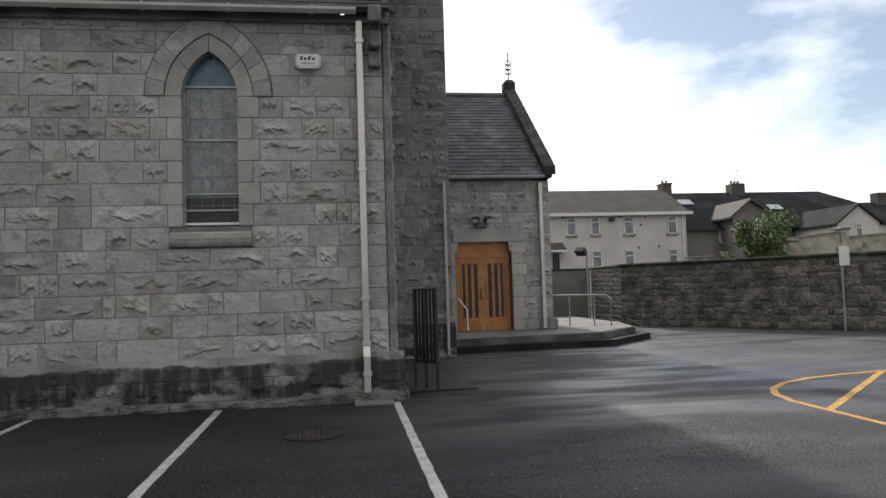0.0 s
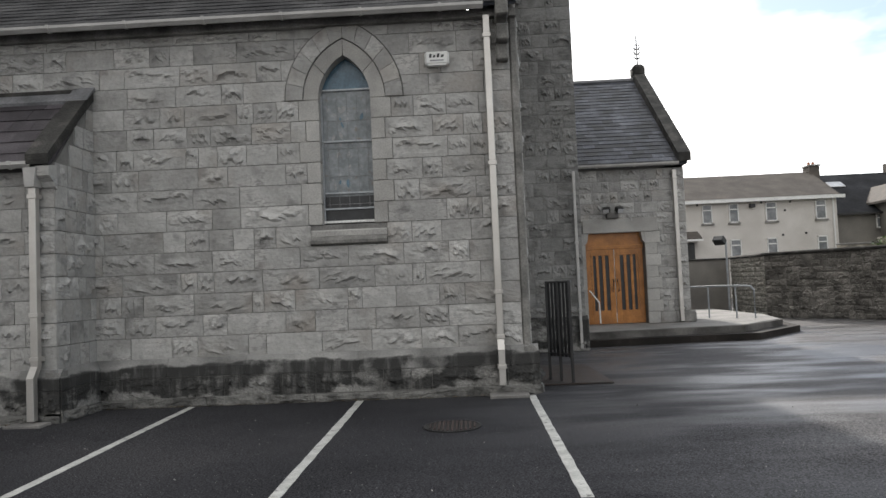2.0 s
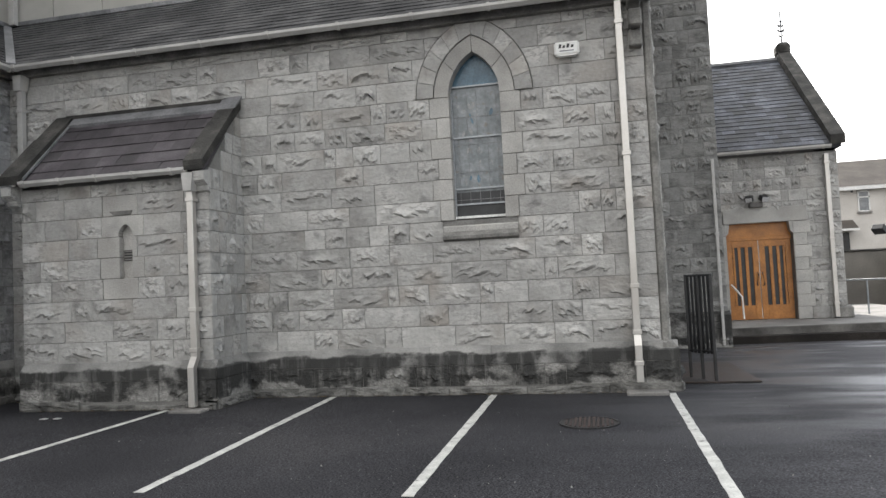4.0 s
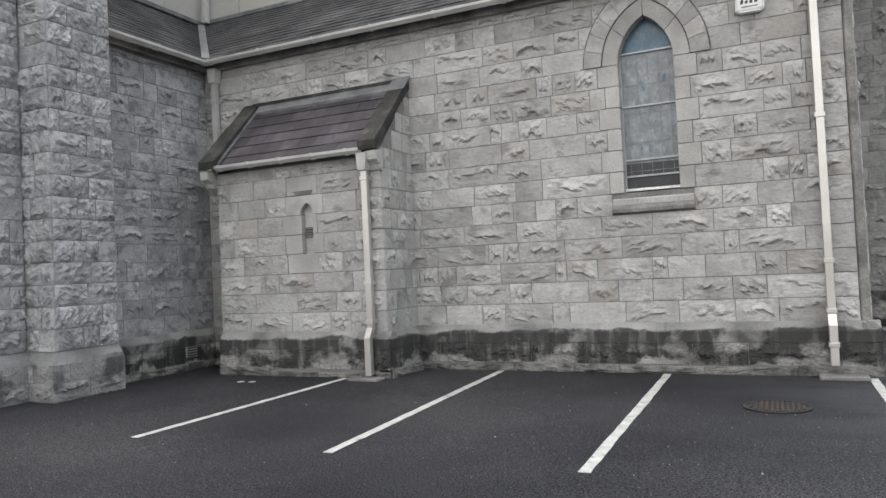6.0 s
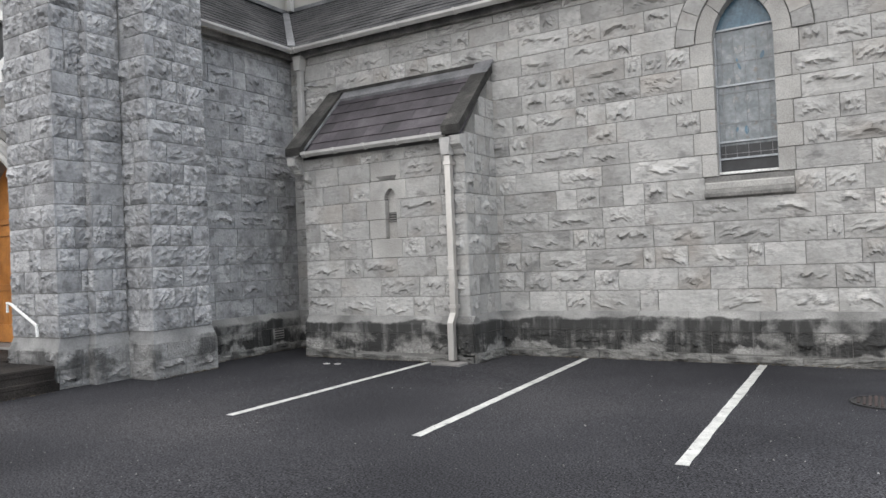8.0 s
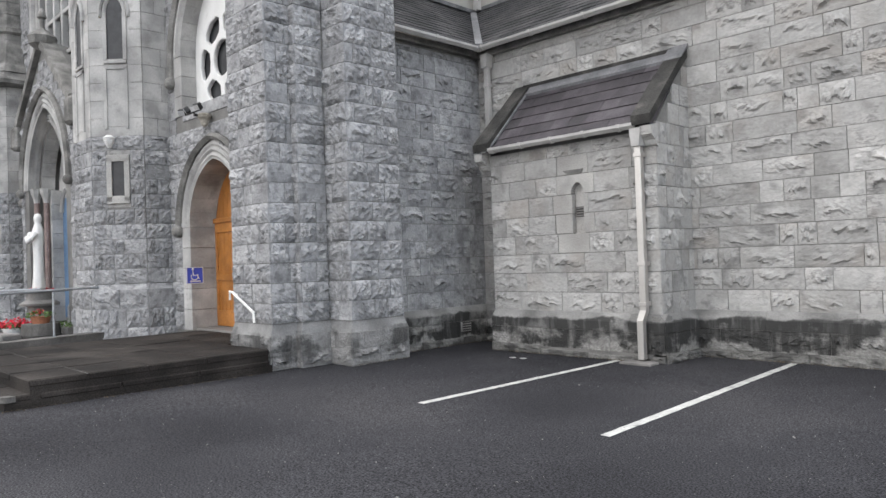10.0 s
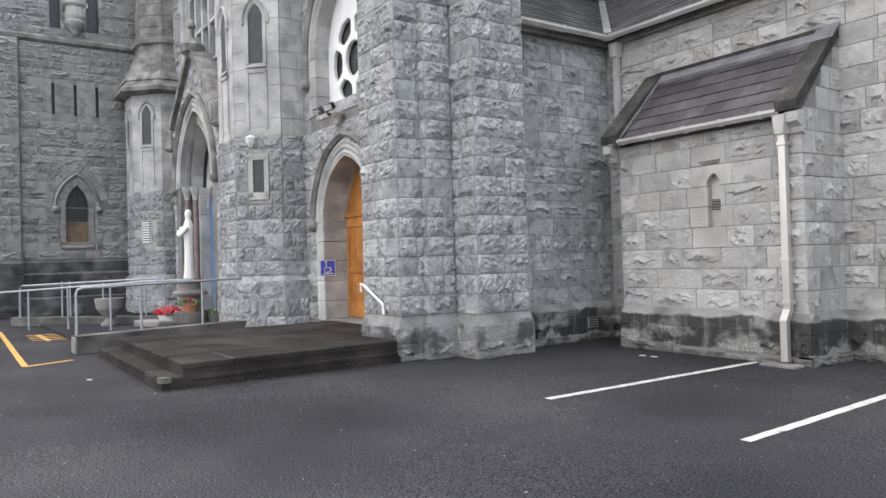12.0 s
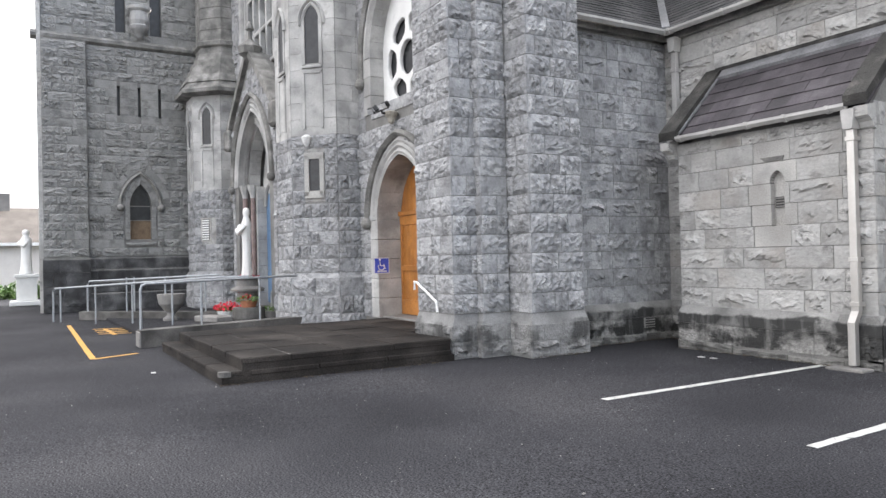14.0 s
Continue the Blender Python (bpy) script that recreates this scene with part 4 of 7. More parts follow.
for x0, x1 in ((AX0 - 0.22, AX0 + 0.13), (AX1 - 0.26, AX1 + 0.05)):
    part("coping", prism(bmesh.new(), [(9.2, 3.42), (9.2, 3.56), (9.93, 4.278), (9.93, 4.102)], x0, x1, "x"), COPING, roof_a, "mossy dark coping stone")
    part("coping", prism(bmesh.new(), [(9.936, 4.11), (9.936, 4.27), (10.42, 4.745), (10.42, 4.56)], x0 + 0.012, x1 - 0.012, "x"), COPING, roof_a, "mossy dark coping stone")
    inner = x1 if x1 < -7 else x0
    part("soaker", prism(bmesh.new(), [(9.28, 3.5), (9.28, 3.54), (10.4, 4.66), (10.4, 4.6)], inner - 0.035, inner + 0.035, "x"), LEAD, roof_a, "narrow lead soaker beside the coping")
part("coping_cap", prism(bmesh.new(), [(10.2, 4.53), (10.2, 4.56), (10.44, 4.79), (10.44, 4.74)], AX1 - 0.26, AX1 + 0.06, "x"), LEAD, roof_a, "pale lead cap at the head of the coping")
for x in (AX0 - 0.1, AX1 - 0.02):
    part("kneeler", prism(bmesh.new(), [(9.22, 3.4), (9.42, 3.44), (9.42, 3.1), (9.36, 3.13), (9.33, 3.2), (9.23, 3.27)], x - 0.11, x + 0.07, "x"), STONE, roof_a)
gutter(place(AX0 + 0.15, 9.27, 1, 0, 3.46), AX1 - AX0 - 0.38, "painted gutter along the lean-to eave", 0.62)
downpipe(place(-5.82, AY - 0.03, 1, 0), 0.05, 3.12, "square metal downpipe on the lean-to", brackets=(3.0, 1.42, 0.84), kick=0.62, hopper=True)
part("gully_lean_to", boxm(-6.1, -5.6, 9.0, 9.25, -0.02, 0.025, 0.01), CONCRETE)
tagged(bpy.data.objects["gully_lean_to"], "concrete drain gully by the lean-to", "gully", "", "structure")

# ---- transept side wall and its angle buttresses ----
transept = wall("wall_transept", place(XT, 6.2, 0, 1), 4.25, 0.0, 5.5, 0.6, label="shaded blue-grey rock-faced limestone wall of the transept")
courses(transept, 4.25, 0.68, 5.45, seed=11, u0=1.6, mat=GRIMY)
plinth("plinth_transept", place(XT, 7.9, 0, 1), 2.55, "damp stone plinth under the transept wall", seed=12)
pv = thing("wall_vent", place(XT - 0.0, 9.72, 0, 1, 0.31) @ pose(0, -0.13, 0), "small cast vent low in the plinth", "vent")
part("backing", boxm(-0.13, 0.13, -0.01, 0.02, -0.09, 0.09), DRESSED, pv)
for i in range(4):
    part("slat", boxm(-0.11, 0.11, -0.025, -0.01, -0.07 + i * 0.045, -0.05 + i * 0.045), DARK_METAL, pv)


def pier(name, x0, x1, y0, y1, h, label, faces="EF", seed=0):
    """A buttress: a core faced with blocks towards +x (E) and towards -y (F), on its own plinth."""
    core = part(name, boxm(x0, x1, y0, y1, 0, h), MORTAR)
    tagged(core, label, "buttress", "", "structure")
    o = 0.075
    base = part("plinth_course", boxm(x0, x1 + o, y0 - o, y1 + o * 0.5, -0.2, 0.5), PIER_BASE, core)
    bm = bmesh.new()
    a = [(x0, y0 - o), (x1 + o, y0 - o), (x1 + o, y1 + o * 0.5), (x0, y1 + o * 0.5)]
    b = [(x0, y0), (x1, y0), (x1, y1), (x0, y1)]
    va, vb = [bm.verts.new((*p, 0.5)) for p in a], [bm.verts.new((*p, 0.68)) for p in b]
    for i in range(4):
        bm.faces.new((va[i], va[(i + 1) % 4], vb[(i + 1) % 4], vb[i]))
    bm.faces.new(va[::-1]), bm.faces.new(vb)
    part("plinth_slope", bm, PIER_SLOPE, core)
    for k, f in enumerate(faces):
        m = place(x1, y0, 0, 1) if f == "E" else place(x0, y0, 1, 0)
        ln = (y1 - y0) if f == "E" else (x1 - x0)
        side = part("side_face", boxm(0.01, ln - 0.01, -0.003, 0.05, 0.5, h - 0.02), MORTAR, core)
        side.matrix_basis = m
        courses(side, ln + (0.02 if f == "F" else 0), 0.68, h, seed=seed + k, narrow=0.25, wide=0.62, rough=0.85, mat=GRIMY)
        courses(side, ln + (o if f == "F" else 0.04), 0.0, 0.5, 0.25, mat=PIER_BASE, seed=seed + 20 + k, out=o - 0.004, narrow=0.3, wide=0.8, u0=-o if f == "E" else 0.0)
    return core


pier("buttress_side", XT - 0.3, -9.4, 6.75, 7.8, 9.2, "rock-faced limestone side buttress", seed=30)
pier("buttress_corner", -10.5, XT, 6.2, 6.7, 9.2, "rock-faced limestone corner of the transept", seed=34)
pier("buttress_front", -11.24, -10.09, 5.75, 6.5, 9.2, "rock-faced limestone front buttress beside the arched door", seed=38)

# ---- front wall with the arched door and traceried window ----
FX = -30.0
FRONT = place(FX, 6.6, 1, 0)
DC = -13.48 - FX
DOOR_ARCH = (DC, 1.08, 0.3, 2.42, 1.28)
RC = -13.66 - FX
ROSE = (RC, 1.1, 4.75, 6.0, 1.6)
PORTAL = (-21.68 - FX, 1.6, 0.2, 3.95, 2.1)
front = wall("wall_front", FRONT, 30 - 11.24, 0.0, 12.0, 0.9, [cut(DOOR_ARCH), cut(ROSE), PORTAL], label="grey limestone front wall of the church")
courses(front, 30 - 11.3, 0.3, 9.0, openings=[DOOR_ARCH, (RC, 1.1, 4.98, 6.0, 1.6)], margin=0.33, seed=41, u0=14.4, narrow=0.3, wide=0.7, mat=GRIMY, rough=0.8)
courses(front, 12.0, 7.0, 12.0, seed=43, u0=3.6, narrow=0.4, wide=0.9, mat=GRIMY)
surround(front, DOOR_ARCH, 0.36, 0.03, 0.55, CHALK, 0.42, 12, "door_surround_stone")
for d0, d1, o in ((0.03, 0.11, 0.06), (0.14, 0.22, 0.07), (0.25, 0.33, 0.06)):
    hood(front, DOOR_ARCH, d0, d1, o, CHALK, "roll_moulding", 0.0, False)
hood(front, DOOR_ARCH, 0.37, 0.5, 0.14, HOODSTONE, "hood_mould")
surround(front, ROSE, 0.34, 0.03, 0.35, CHALK, 0.42, 12, "window_surround_stone")
for d0, d1, o in ((0.02, 0.1, 0.06), (0.14, 0.22, 0.07)):
    hood(front, ROSE, d0, d1, o, CHALK, "roll_moulding", 0.0, False)
hood(front, ROSE, 0.36, 0.48, 0.13, HOODSTONE, "hood_mould", 0.45)
part("window_sill", prism(bmesh.new(), [(-0.02, 4.62), (-0.02, 4.86), (0.25, 4.92), (0.34, 4.92), (0.34, 4.62)], RC - 1.1, RC + 1.1, "x"), GRIMY, front)


def pierced(name, outer, holes, mat, parent, depth=0.03, bevel=0.02):
    """A plate with holes, from closed outlines (x, z)."""
    cu = bpy.data.curves.new(name, "CURVE")
    cu.dimensions, cu.fill_mode, cu.extrude, cu.bevel_depth, cu.bevel_resolution = "2D", "BOTH", depth, bevel, 1
    for pts in [outer] + holes:
        sp = cu.splines.new("POLY")
        sp.points.add(len(pts) - 1)
        for q, (x, z) in zip(sp.points, pts):
            q.co = (x, z, 0, 1)
        sp.use_cyclic_u = True
    tmp = bpy.data.objects.new(name, cu)
    scene.collection.objects.link(tmp)
    me = bpy.data.meshes.new_from_object(tmp.evaluated_get(bpy.context.evaluated_depsgraph_get()))
    bpy.data.objects.remove(tmp)
    me.materials.clear()
    me.materials.append(mat)
    me.transform(pose(0, 0, 0, 90))
    ob = new(name, me)
    ob.parent = parent
    return ob


rose = thing("window_2", FRONT @ pose(RC, 0.35, 0), "white painted stone tracery window with round lights", "window", "", "structure")
out = arch_points((0, 1.1, 4.78, 6.0, 1.58), 10)
outline = [(-1.1, 4.8)] + out + [(1.1, 4.8)]
lights = [oval(0.04, 5.77, 0.37, 0.38)]
for k in range(6):
    # six petals round the centre light, pinched towards their ends
    a = radians(60 * k)
    petal = [(0.5, -0.2), (0.47, 0.0), (0.5, 0.2), (0.62, 0.29), (0.76, 0.36), (0.88, 0.27), (0.95, 0.0), (0.88, -0.27), (0.76, -0.36), (0.62, -0.29)]
    lights.append([(0.04 + r * math.cos(a) - t * math.sin(a), 5.77 + r * math.sin(a) + t * math.cos(a)) for r, t in petal])
pierced("tracery", outline, lights, PURE_WHITE, rose)
part("glass", prism(bmesh.new(), [(-1.08, 4.78)] + arch_points((0, 1.08, 4.78, 6.0, 1.57), 8) + [(1.08, 4.78)], 0.06, 0.09, "y"), GLASS_BLACK, rose)

door = thing("door_1", FRONT @ pose(DC, 0.55, 0), "closed varnished orange oak double door in a pointed arch", "door", "", "structure")
D = (0.0, 1.1, 0.34, 2.42, 1.3)
for i in range(12):
    a, b = -1.1 + i * 0.1833, -1.1 + (i + 1) * 0.1833
    part("board", prism(bmesh.new(), [(a + 0.004, 0.36), (b - 0.004, 0.36), (b - 0.004, arch_top(D, b - 0.004)), (a + 0.004, arch_top(D, a + 0.004))], 0.0, 0.05, "y"), OAK, door)
for z0, z1 in ((0.36, 0.68), (2.3, 2.5), (1.3, 1.42)):
    part("rail", boxm(-1.1, 1.1, -0.03, 0.0, z0, z1, 0.006), OAK, door)
part("transom", boxm(-1.1, 1.1, -0.07, 0.0, 2.5, 2.6, 0.012), OAK, door, "moulded dark transom of the door")
for x in (-1.06, -0.05, 0.05, 1.06):
    part("stile", boxm(x - 0.05, x + 0.05, -0.028, 0.0, 0.36, 2.5, 0.006), OAK, door)
part("handle", tube(bmesh.new(), [(-0.12, -0.03, 1.2), (-0.12, -0.09, 1.22), (-0.12, -0.09, 1.38), (-0.12, -0.03, 1.4)], 0.012), DARK_METAL, door)
part("threshold", boxm(-1.1, 1.1, -0.5, 0.05, 0.26, 0.35, 0.01), CONCRETE, door)
part("backing", prism(bmesh.new(), [(-1.1, 0.3)] + arch_points((0, 1.1, 0.3, 2.42, 1.3), 8) + [(1.1, 0.3)], 0.06, 0.1, "y"), DARK_METAL, door)

sign = thing("access_sign", place(-14.54, 6.64, 0, 1, 1.43), "blue wheelchair access sign with a white arrow", "sign")
part("plate", boxm(-0.18, 0.18, -0.012, 0.004, -0.17, 0.17, 0.004), SIGN_BLUE, sign)
for a in ((-0.18, 0.18, -0.17, -0.156), (-0.18, 0.18, 0.156, 0.17), (-0.18, -0.166, -0.156, 0.156), (0.166, 0.18, -0.156, 0.156)):
    part("border", boxm(a[0], a[1], -0.016, -0.011, a[2], a[3]), WHITE_PAINT, sign)
ring = [(-0.01 + 0.075 * math.cos(t), -0.015, -0.02 + 0.075 * math.sin(t)) for t in (radians(150 + 25 * k) for k in range(11))]
part("wheel_mark", tube(bmesh.new(), ring, 0.011, 5), WHITE_PAINT, sign)
part("seat_mark", tube(bmesh.new(), [(-0.045, -0.015, 0.09), (-0.035, -0.015, 0.0), (0.05, -0.015, 0.0), (0.085, -0.015, -0.07)], 0.012, 5), WHITE_PAINT, sign)
bm = bmesh.new()
bmesh.ops.create_uvsphere(bm, u_segments=8, v_segments=6, radius=0.025, matrix=Matrix.Translation((-0.045, -0.015, 0.125)))
part("round_mark", bm, WHITE_PAINT, sign)
part("arrow", prism(bmesh.new(), [(-0.12, -0.12), (-0.07, -0.09), (-0.07, -0.108), (0.12, -0.108), (0.12, -0.132), (-0.07, -0.132), (-0.07, -0.15)], -0.016, -0.011, "y"), WHITE_PAINT, sign)

flood = thing("flood_lamps", place(-13.55, 6.55, 1, 0, 4.55), "cluster of small black flood lamps on a bracket", "flood lamp")
part("bracket", tube(bmesh.new(), [(0, 0.05, -0.02), (0, -0.3, -0.02), (0, -0.3, 0.04)], 0.03), DARK_METAL, flood)
part("corbel", lathe(bmesh.new(), [(0.02, -0.24), (0.06, -0.2), (0.08, -0.12), (0.13, -0.05), (0.14, 0.0), (0.1, 0.02)], 12, (0.02, -0.1)), STAINED_RENDER, flood, "carved stone corbel under the lamps")
part("crossbar", tube(bmesh.new(), [(-0.36, -0.3, 0.03), (0.3, -0.3, 0.03)], 0.016), DARK_METAL, flood)
for x, r in ((-0.36, 30), (-0.15, -30), (0.3, 10)):
    lamp = part("lamp_head", boxm(-0.085, 0.085, -0.05, 0.05, -0.065, 0.065, 0.02), DARK_METAL, flood)
    lamp.matrix_basis = pose(x, -0.36, 0.08, 35, 0, r)
    part("lamp_glass", boxm(-0.068, 0.068, -0.058, -0.048, -0.05, 0.05), LAMP_GLASS, lamp)

rail = thing("handrail", place(-11.24, 5.75, 1, 0), "white steel handrail fixed to the buttress", "handrail")
part("bar", tube(bmesh.new(), [(0.02, -0.09, 1.04), (0.02, -0.09, 1.18), (0.12, -0.09, 1.16), (0.75, -0.09, 0.86), (0.77, -0.09, 0.7)], 0.022), WHITE_PAINT, rail)
for x, z in ((0.15, 1.15), (0.7, 0.88)):
    part("bracket", tube(bmesh.new(), [(x, -0.09, z), (x, 0.02, z - 0.04)], 0.012), WHITE_PAINT, rail)


# ---- polygonal stair turrets ----
AP, SIDE = 1.33, 1.1
DIAG = place(0.7071 * AP - 0.7071 * SIDE / 2, -0.7071 * AP - 0.7071 * SIDE / 2, 0.7071, 0.7071)
EAST = place(AP, -SIDE / 2, 0, 1)
SOUTH = place(-SIDE / 2, -AP, 1, 0)


def turret(name, cx, cy, label, seed, h, band):
    """An eight-sided turret; the three sides that face the yard are cased in blocks, smooth above the band."""
    pts = [(1.437 * math.cos(radians(22.5 + 45 * k)), 1.437 * math.sin(radians(22.5 + 45 * k))) for k in range(8)]
    core = part(name, prism(bmesh.new(), pts, 0, h), MORTAR)
    core.matrix_world = pose(cx, cy, 0)
    tagged(core, label, "turret", "", "structure")
    for k, m in enumerate((EAST, DIAG, SOUTH)):
        side = part("turret_side", boxm(0.02, SIDE - 0.02, -0.003, 0.05, 0, h - 0.05), MORTAR, core)
        side.matrix_basis = m
        holes = [(SIDE / 2, 0.2, 2.4, 3.1, 0)] if (k == 1 and band < 4.3) else ([(SIDE / 2, 0.16, 3.1, 3.9, 0)] if k == 1 else [])
        courses(side, SIDE, 1.3, band, mat=GRIMY, rough=0.85, seed=seed + k, narrow=0.25, wide=0.6, openings=holes, margin=0.08)
        tall = [] if k == 0 else [(SIDE / 2, 0.18, band + 0.2, band + 3.3, 0)]
        courses(side, SIDE, band, h, 0.36, mat=CHALK, seed=seed + 9 + k, rough=0, narrow=0.36, wide=0.6, openings=tall, margin=0.06)
        courses(side, SIDE + 0.03, 0.0, 1.18, 0.39, mat=GRIMY, rough=0.85, seed=seed + 5 + k, out=0.096, narrow=0.3, wide=0.7, u0=-0.03)
        p = part("plinth_course", prism(bmesh.new(), [(-0.1, -0.2), (-0.1, 1.18), (0.0, 1.3), (0.1, 1.3), (0.1, -0.2)], -0.04, SIDE + 0.04, "x"), GRIMY, core)
        p.matrix_basis = m
        if k == 1:
            part("backing_stone", boxm(SIDE / 2 - 0.34, SIDE / 2 + 0.34, -0.008, 0.0, 2.2 if band < 4.3 else 2.9, band), STONE, side)
        if tall:
            part("panel_backing", boxm(SIDE / 2 - 0.32, SIDE / 2 + 0.32, -0.01, 0.0, band, band + 3.6), CHALK, side)
            w = thing("window_turret", core.matrix_world @ m @ pose(SIDE / 2, 0, 0), "narrow trefoil-headed window over a blank stone panel", "window", "lancets of the turrets", "structure")
            z = band
            part("blank_panel", boxm(-0.2, 0.2, -0.02, 0.03, z + 0.2, z + 1.4), CHALK, w)
            part("panel_frame", boxm(-0.25, -0.19, -0.045, 0.06, z + 0.15, z + 1.45), CHALK, w)
            part("panel_frame", boxm(0.19, 0.25, -0.045, 0.06, z + 0.15, z + 1.45), CHALK, w)
            part("panel_frame", boxm(-0.25, 0.25, -0.045, 0.06, z + 1.4, z + 1.48), CHALK, w)
            part("sloped_sill", prism(bmesh.new(), [(-0.06, z + 1.52), (-0.06, z + 1.56), (0.05, z + 1.66), (0.05, z + 1.52)], -0.24, 0.24, "x"), CHALK, w)
            lan = (0, 0.175, z + 1.62, z + 2.6, 0.34)
            part("pane", prism(bmesh.new(), [(-0.175, z + 1.62)] + arch_points(lan, 5) + [(0.175, z + 1.62)], -0.014, 0.02, "y"), GLASS_BLACK, w)
            for sx in (-1, 1):
                x0, x1 = sorted((sx * 0.17, sx * 0.25))
                part("jamb", boxm(x0, x1, -0.045, 0.06, z + 1.6, z + 2.6), CHALK, w)
            hood(w, lan, 0.0, 0.08, 0.06, CHALK, "arch_head", 0.0, False)
            hood(w, lan, 0.09, 0.15, 0.09, CHALK, "label_mould", 0.1, False)
    return core


TA = (-16.78, 6.6)
turret_a = turret("turret", *TA, "eight-sided limestone stair turret with narrow windows", 60, 9.6, 4.4)
low = thing("window_slit", pose(*TA, 0) @ DIAG @ pose(SIDE / 2, 0, 0), "small dark slit window in dressed stone", "window", "", "structure")
part("pane", boxm(-0.13, 0.13, -0.01, 0.02, 3.15, 3.86), GLASS_BLACK, low)
for x0, x1, z0, z1 in ((-0.24, -0.13, 3.02, 3.95), (0.13, 0.24, 3.02, 3.95), (-0.24, 0.24, 3.86, 4.0), (-0.24, 0.24, 2.98, 3.13)):
    part("frame_stone", boxm(x0, x1, -0.05, 0.03, z0, z1, 0.005), DRESSED, low)
lampw = thing("wall_lamp", pose(*TA, 0) @ DIAG @ pose(SIDE / 2 - 0.15, -0.08, 4.3), "white globe wall lamp on a bracket", "wall lamp")
part("shade", lathe(bmesh.new(), [(0.03, -0.16), (0.09, -0.06), (0.12, 0.05), (0.06, 0.1)], 12), WHITE_PAINT, lampw)
part("bracket", boxm(-0.03, 0.03, 0.0, 0.1, -0.02, 0.03), CONCRETE, lampw)
TB = (-27.4, 6.6)
turret_b = turret("turret", *TB, "eight-sided limestone turret with a stone skirt roof", 80, 7.6, 4.15)
skirt = [(1.5, 7.5), (1.72, 7.56), (1.74, 7.68), (1.6, 7.8), (1.52, 7.95), (1.56, 7.96), (1.42, 8.24), (1.36, 8.25), (1.29, 8.54), (1.23, 8.55), (1.16, 8.84), (1.1, 8.85), (1.05, 9.08), (1.0, 9.09), (1.0, 9.3), (1.1, 9.36), (1.12, 9.5), (1.0, 9.55)] + [(0.99 - 0.015 * (k % 2), 9.56 + 0.4 * (k // 2) + 0.38 * (k % 2)) for k in range(20)]
sk = part("stone_skirt", lathe(bmesh.new(), [(r / 0.924, z) for r, z in skirt], 8), HOODSTONE, turret_b, "dark weathered stone skirt roof and upper shaft", smooth=False)
sk.matrix_basis = pose(0, 0, 0, 0, 0, 22.5)
vent = thing("louvre_vent", pose(*TB, 0) @ DIAG @ pose(SIDE / 2 - 0.1, 0, 2.75), "white louvred vent in a stone frame", "vent")
part("frame", boxm(-0.2, 0.2, -0.03, 0.02, -0.42, 0.42), STONE, vent)
part("backing", boxm(-0.14, 0.14, -0.035, 0.02, -0.37, 0.37), DARK_METAL, vent)
for i in range(9):
    part("slat", boxm(-0.13, 0.13, -0.06, -0.036, -0.36 + i * 0.082, -0.31 + i * 0.082), WHITE_PAINT, vent)

# ---- gabled main portal ----
PC = -21.68
GY0 = 5.9
gable = wall("wall_portal", place(PC - 2.3, GY0, 1, 0), 4.6, 0.0, 6.0, 0.7, [cut((2.3, 1.6, 0.15, 3.95, 2.1))], label="gabled limestone surround of the main portal",
             top=lambda u: 5.95 + 1.9 * (1 - abs(u - 2.3) / 2.3))
G = (2.3, 1.6, 0.15, 3.95, 2.1)
courses(gable, 4.6, 0.4, 7.6, 0.26, openings=[G], margin=0.42, seed=150, mat=GRIMY, narrow=0.22, wide=0.5, top=lambda u: 5.75 + 1.9 * (1 - abs(u - 2.3) / 2.3))
for d0, d1, o in ((0.0, 0.1, 0.05), (0.13, 0.23, 0.07), (0.26, 0.36, 0.06)):
    hood(gable, G, d0, d1, o, CHALK, "roll_moulding", 0.0, False)
wedges(gable, G, 0.0, 0.4, 0.02, 0.6, CHALK, 12, "arch_stone")
hood(gable, G, 0.42, 0.56, 0.15, HOODSTONE, "hood_mould")
inner = (2.3, 1.3, 0.15, 3.95, 1.75)
wedges(gable, inner, 0.0, 0.32, -0.25, 0.6, CHALK, 12, "inner_arch_stone")
for d0, d1 in ((0.02, 0.1), (0.15, 0.24)):
    hood(gable, inner, d0, d1, -0.2, CHALK, "roll_moulding", 0.0, False)
for s in (-1, 1):
    pts = [(2.3 + s * 2.45, 5.7), (2.3 + s * 2.45, 5.95), (2.3, 8.0), (2.3, 7.75)]
    part("gable_coping", prism(bmesh.new(), pts, -0.14, 0.3, "y"), HOODSTONE, gable)
    part("gable_kneeler", boxm(2.3 + s * 2.45 - 0.25, 2.3 + s * 2.45 + 0.25, -0.2, 0.3, 5.2, 5.9, 0.08), HOODSTONE, gable)
    x0, x1 = sorted((2.3 + s * 1.08, 2.3 + s * 1.62))
    for k in range(9):
        part("jamb_stone", boxm(x0, x1, 0.42, 0.95, 0.2 + 0.416 * k, 0.61 + 0.416 * k, 0.008), CHALK, gable)
    for k, (xx, yy) in enumerate(((1.48, 0.16), (1.24, 0.34))):
        x = 2.3 + s * xx
        part("shaft", lathe(bmesh.new(), [(0.075, 0.9), (0.075, 3.6)], 10, (x, yy)), PINK_MARBLE, gable, "pink marble shaft")
        part("shaft_base", lathe(bmesh.new(), [(0.15, 0.15), (0.15, 0.7), (0.1, 0.8), (0.11, 0.9)], 10, (x, yy)), CHALK, gable)
        part("capital", lathe(bmesh.new(), [(0.08, 3.58), (0.1, 3.7), (0.16, 3.86), (0.18, 3.98)], 8, (x, yy)), CHALK, gable)
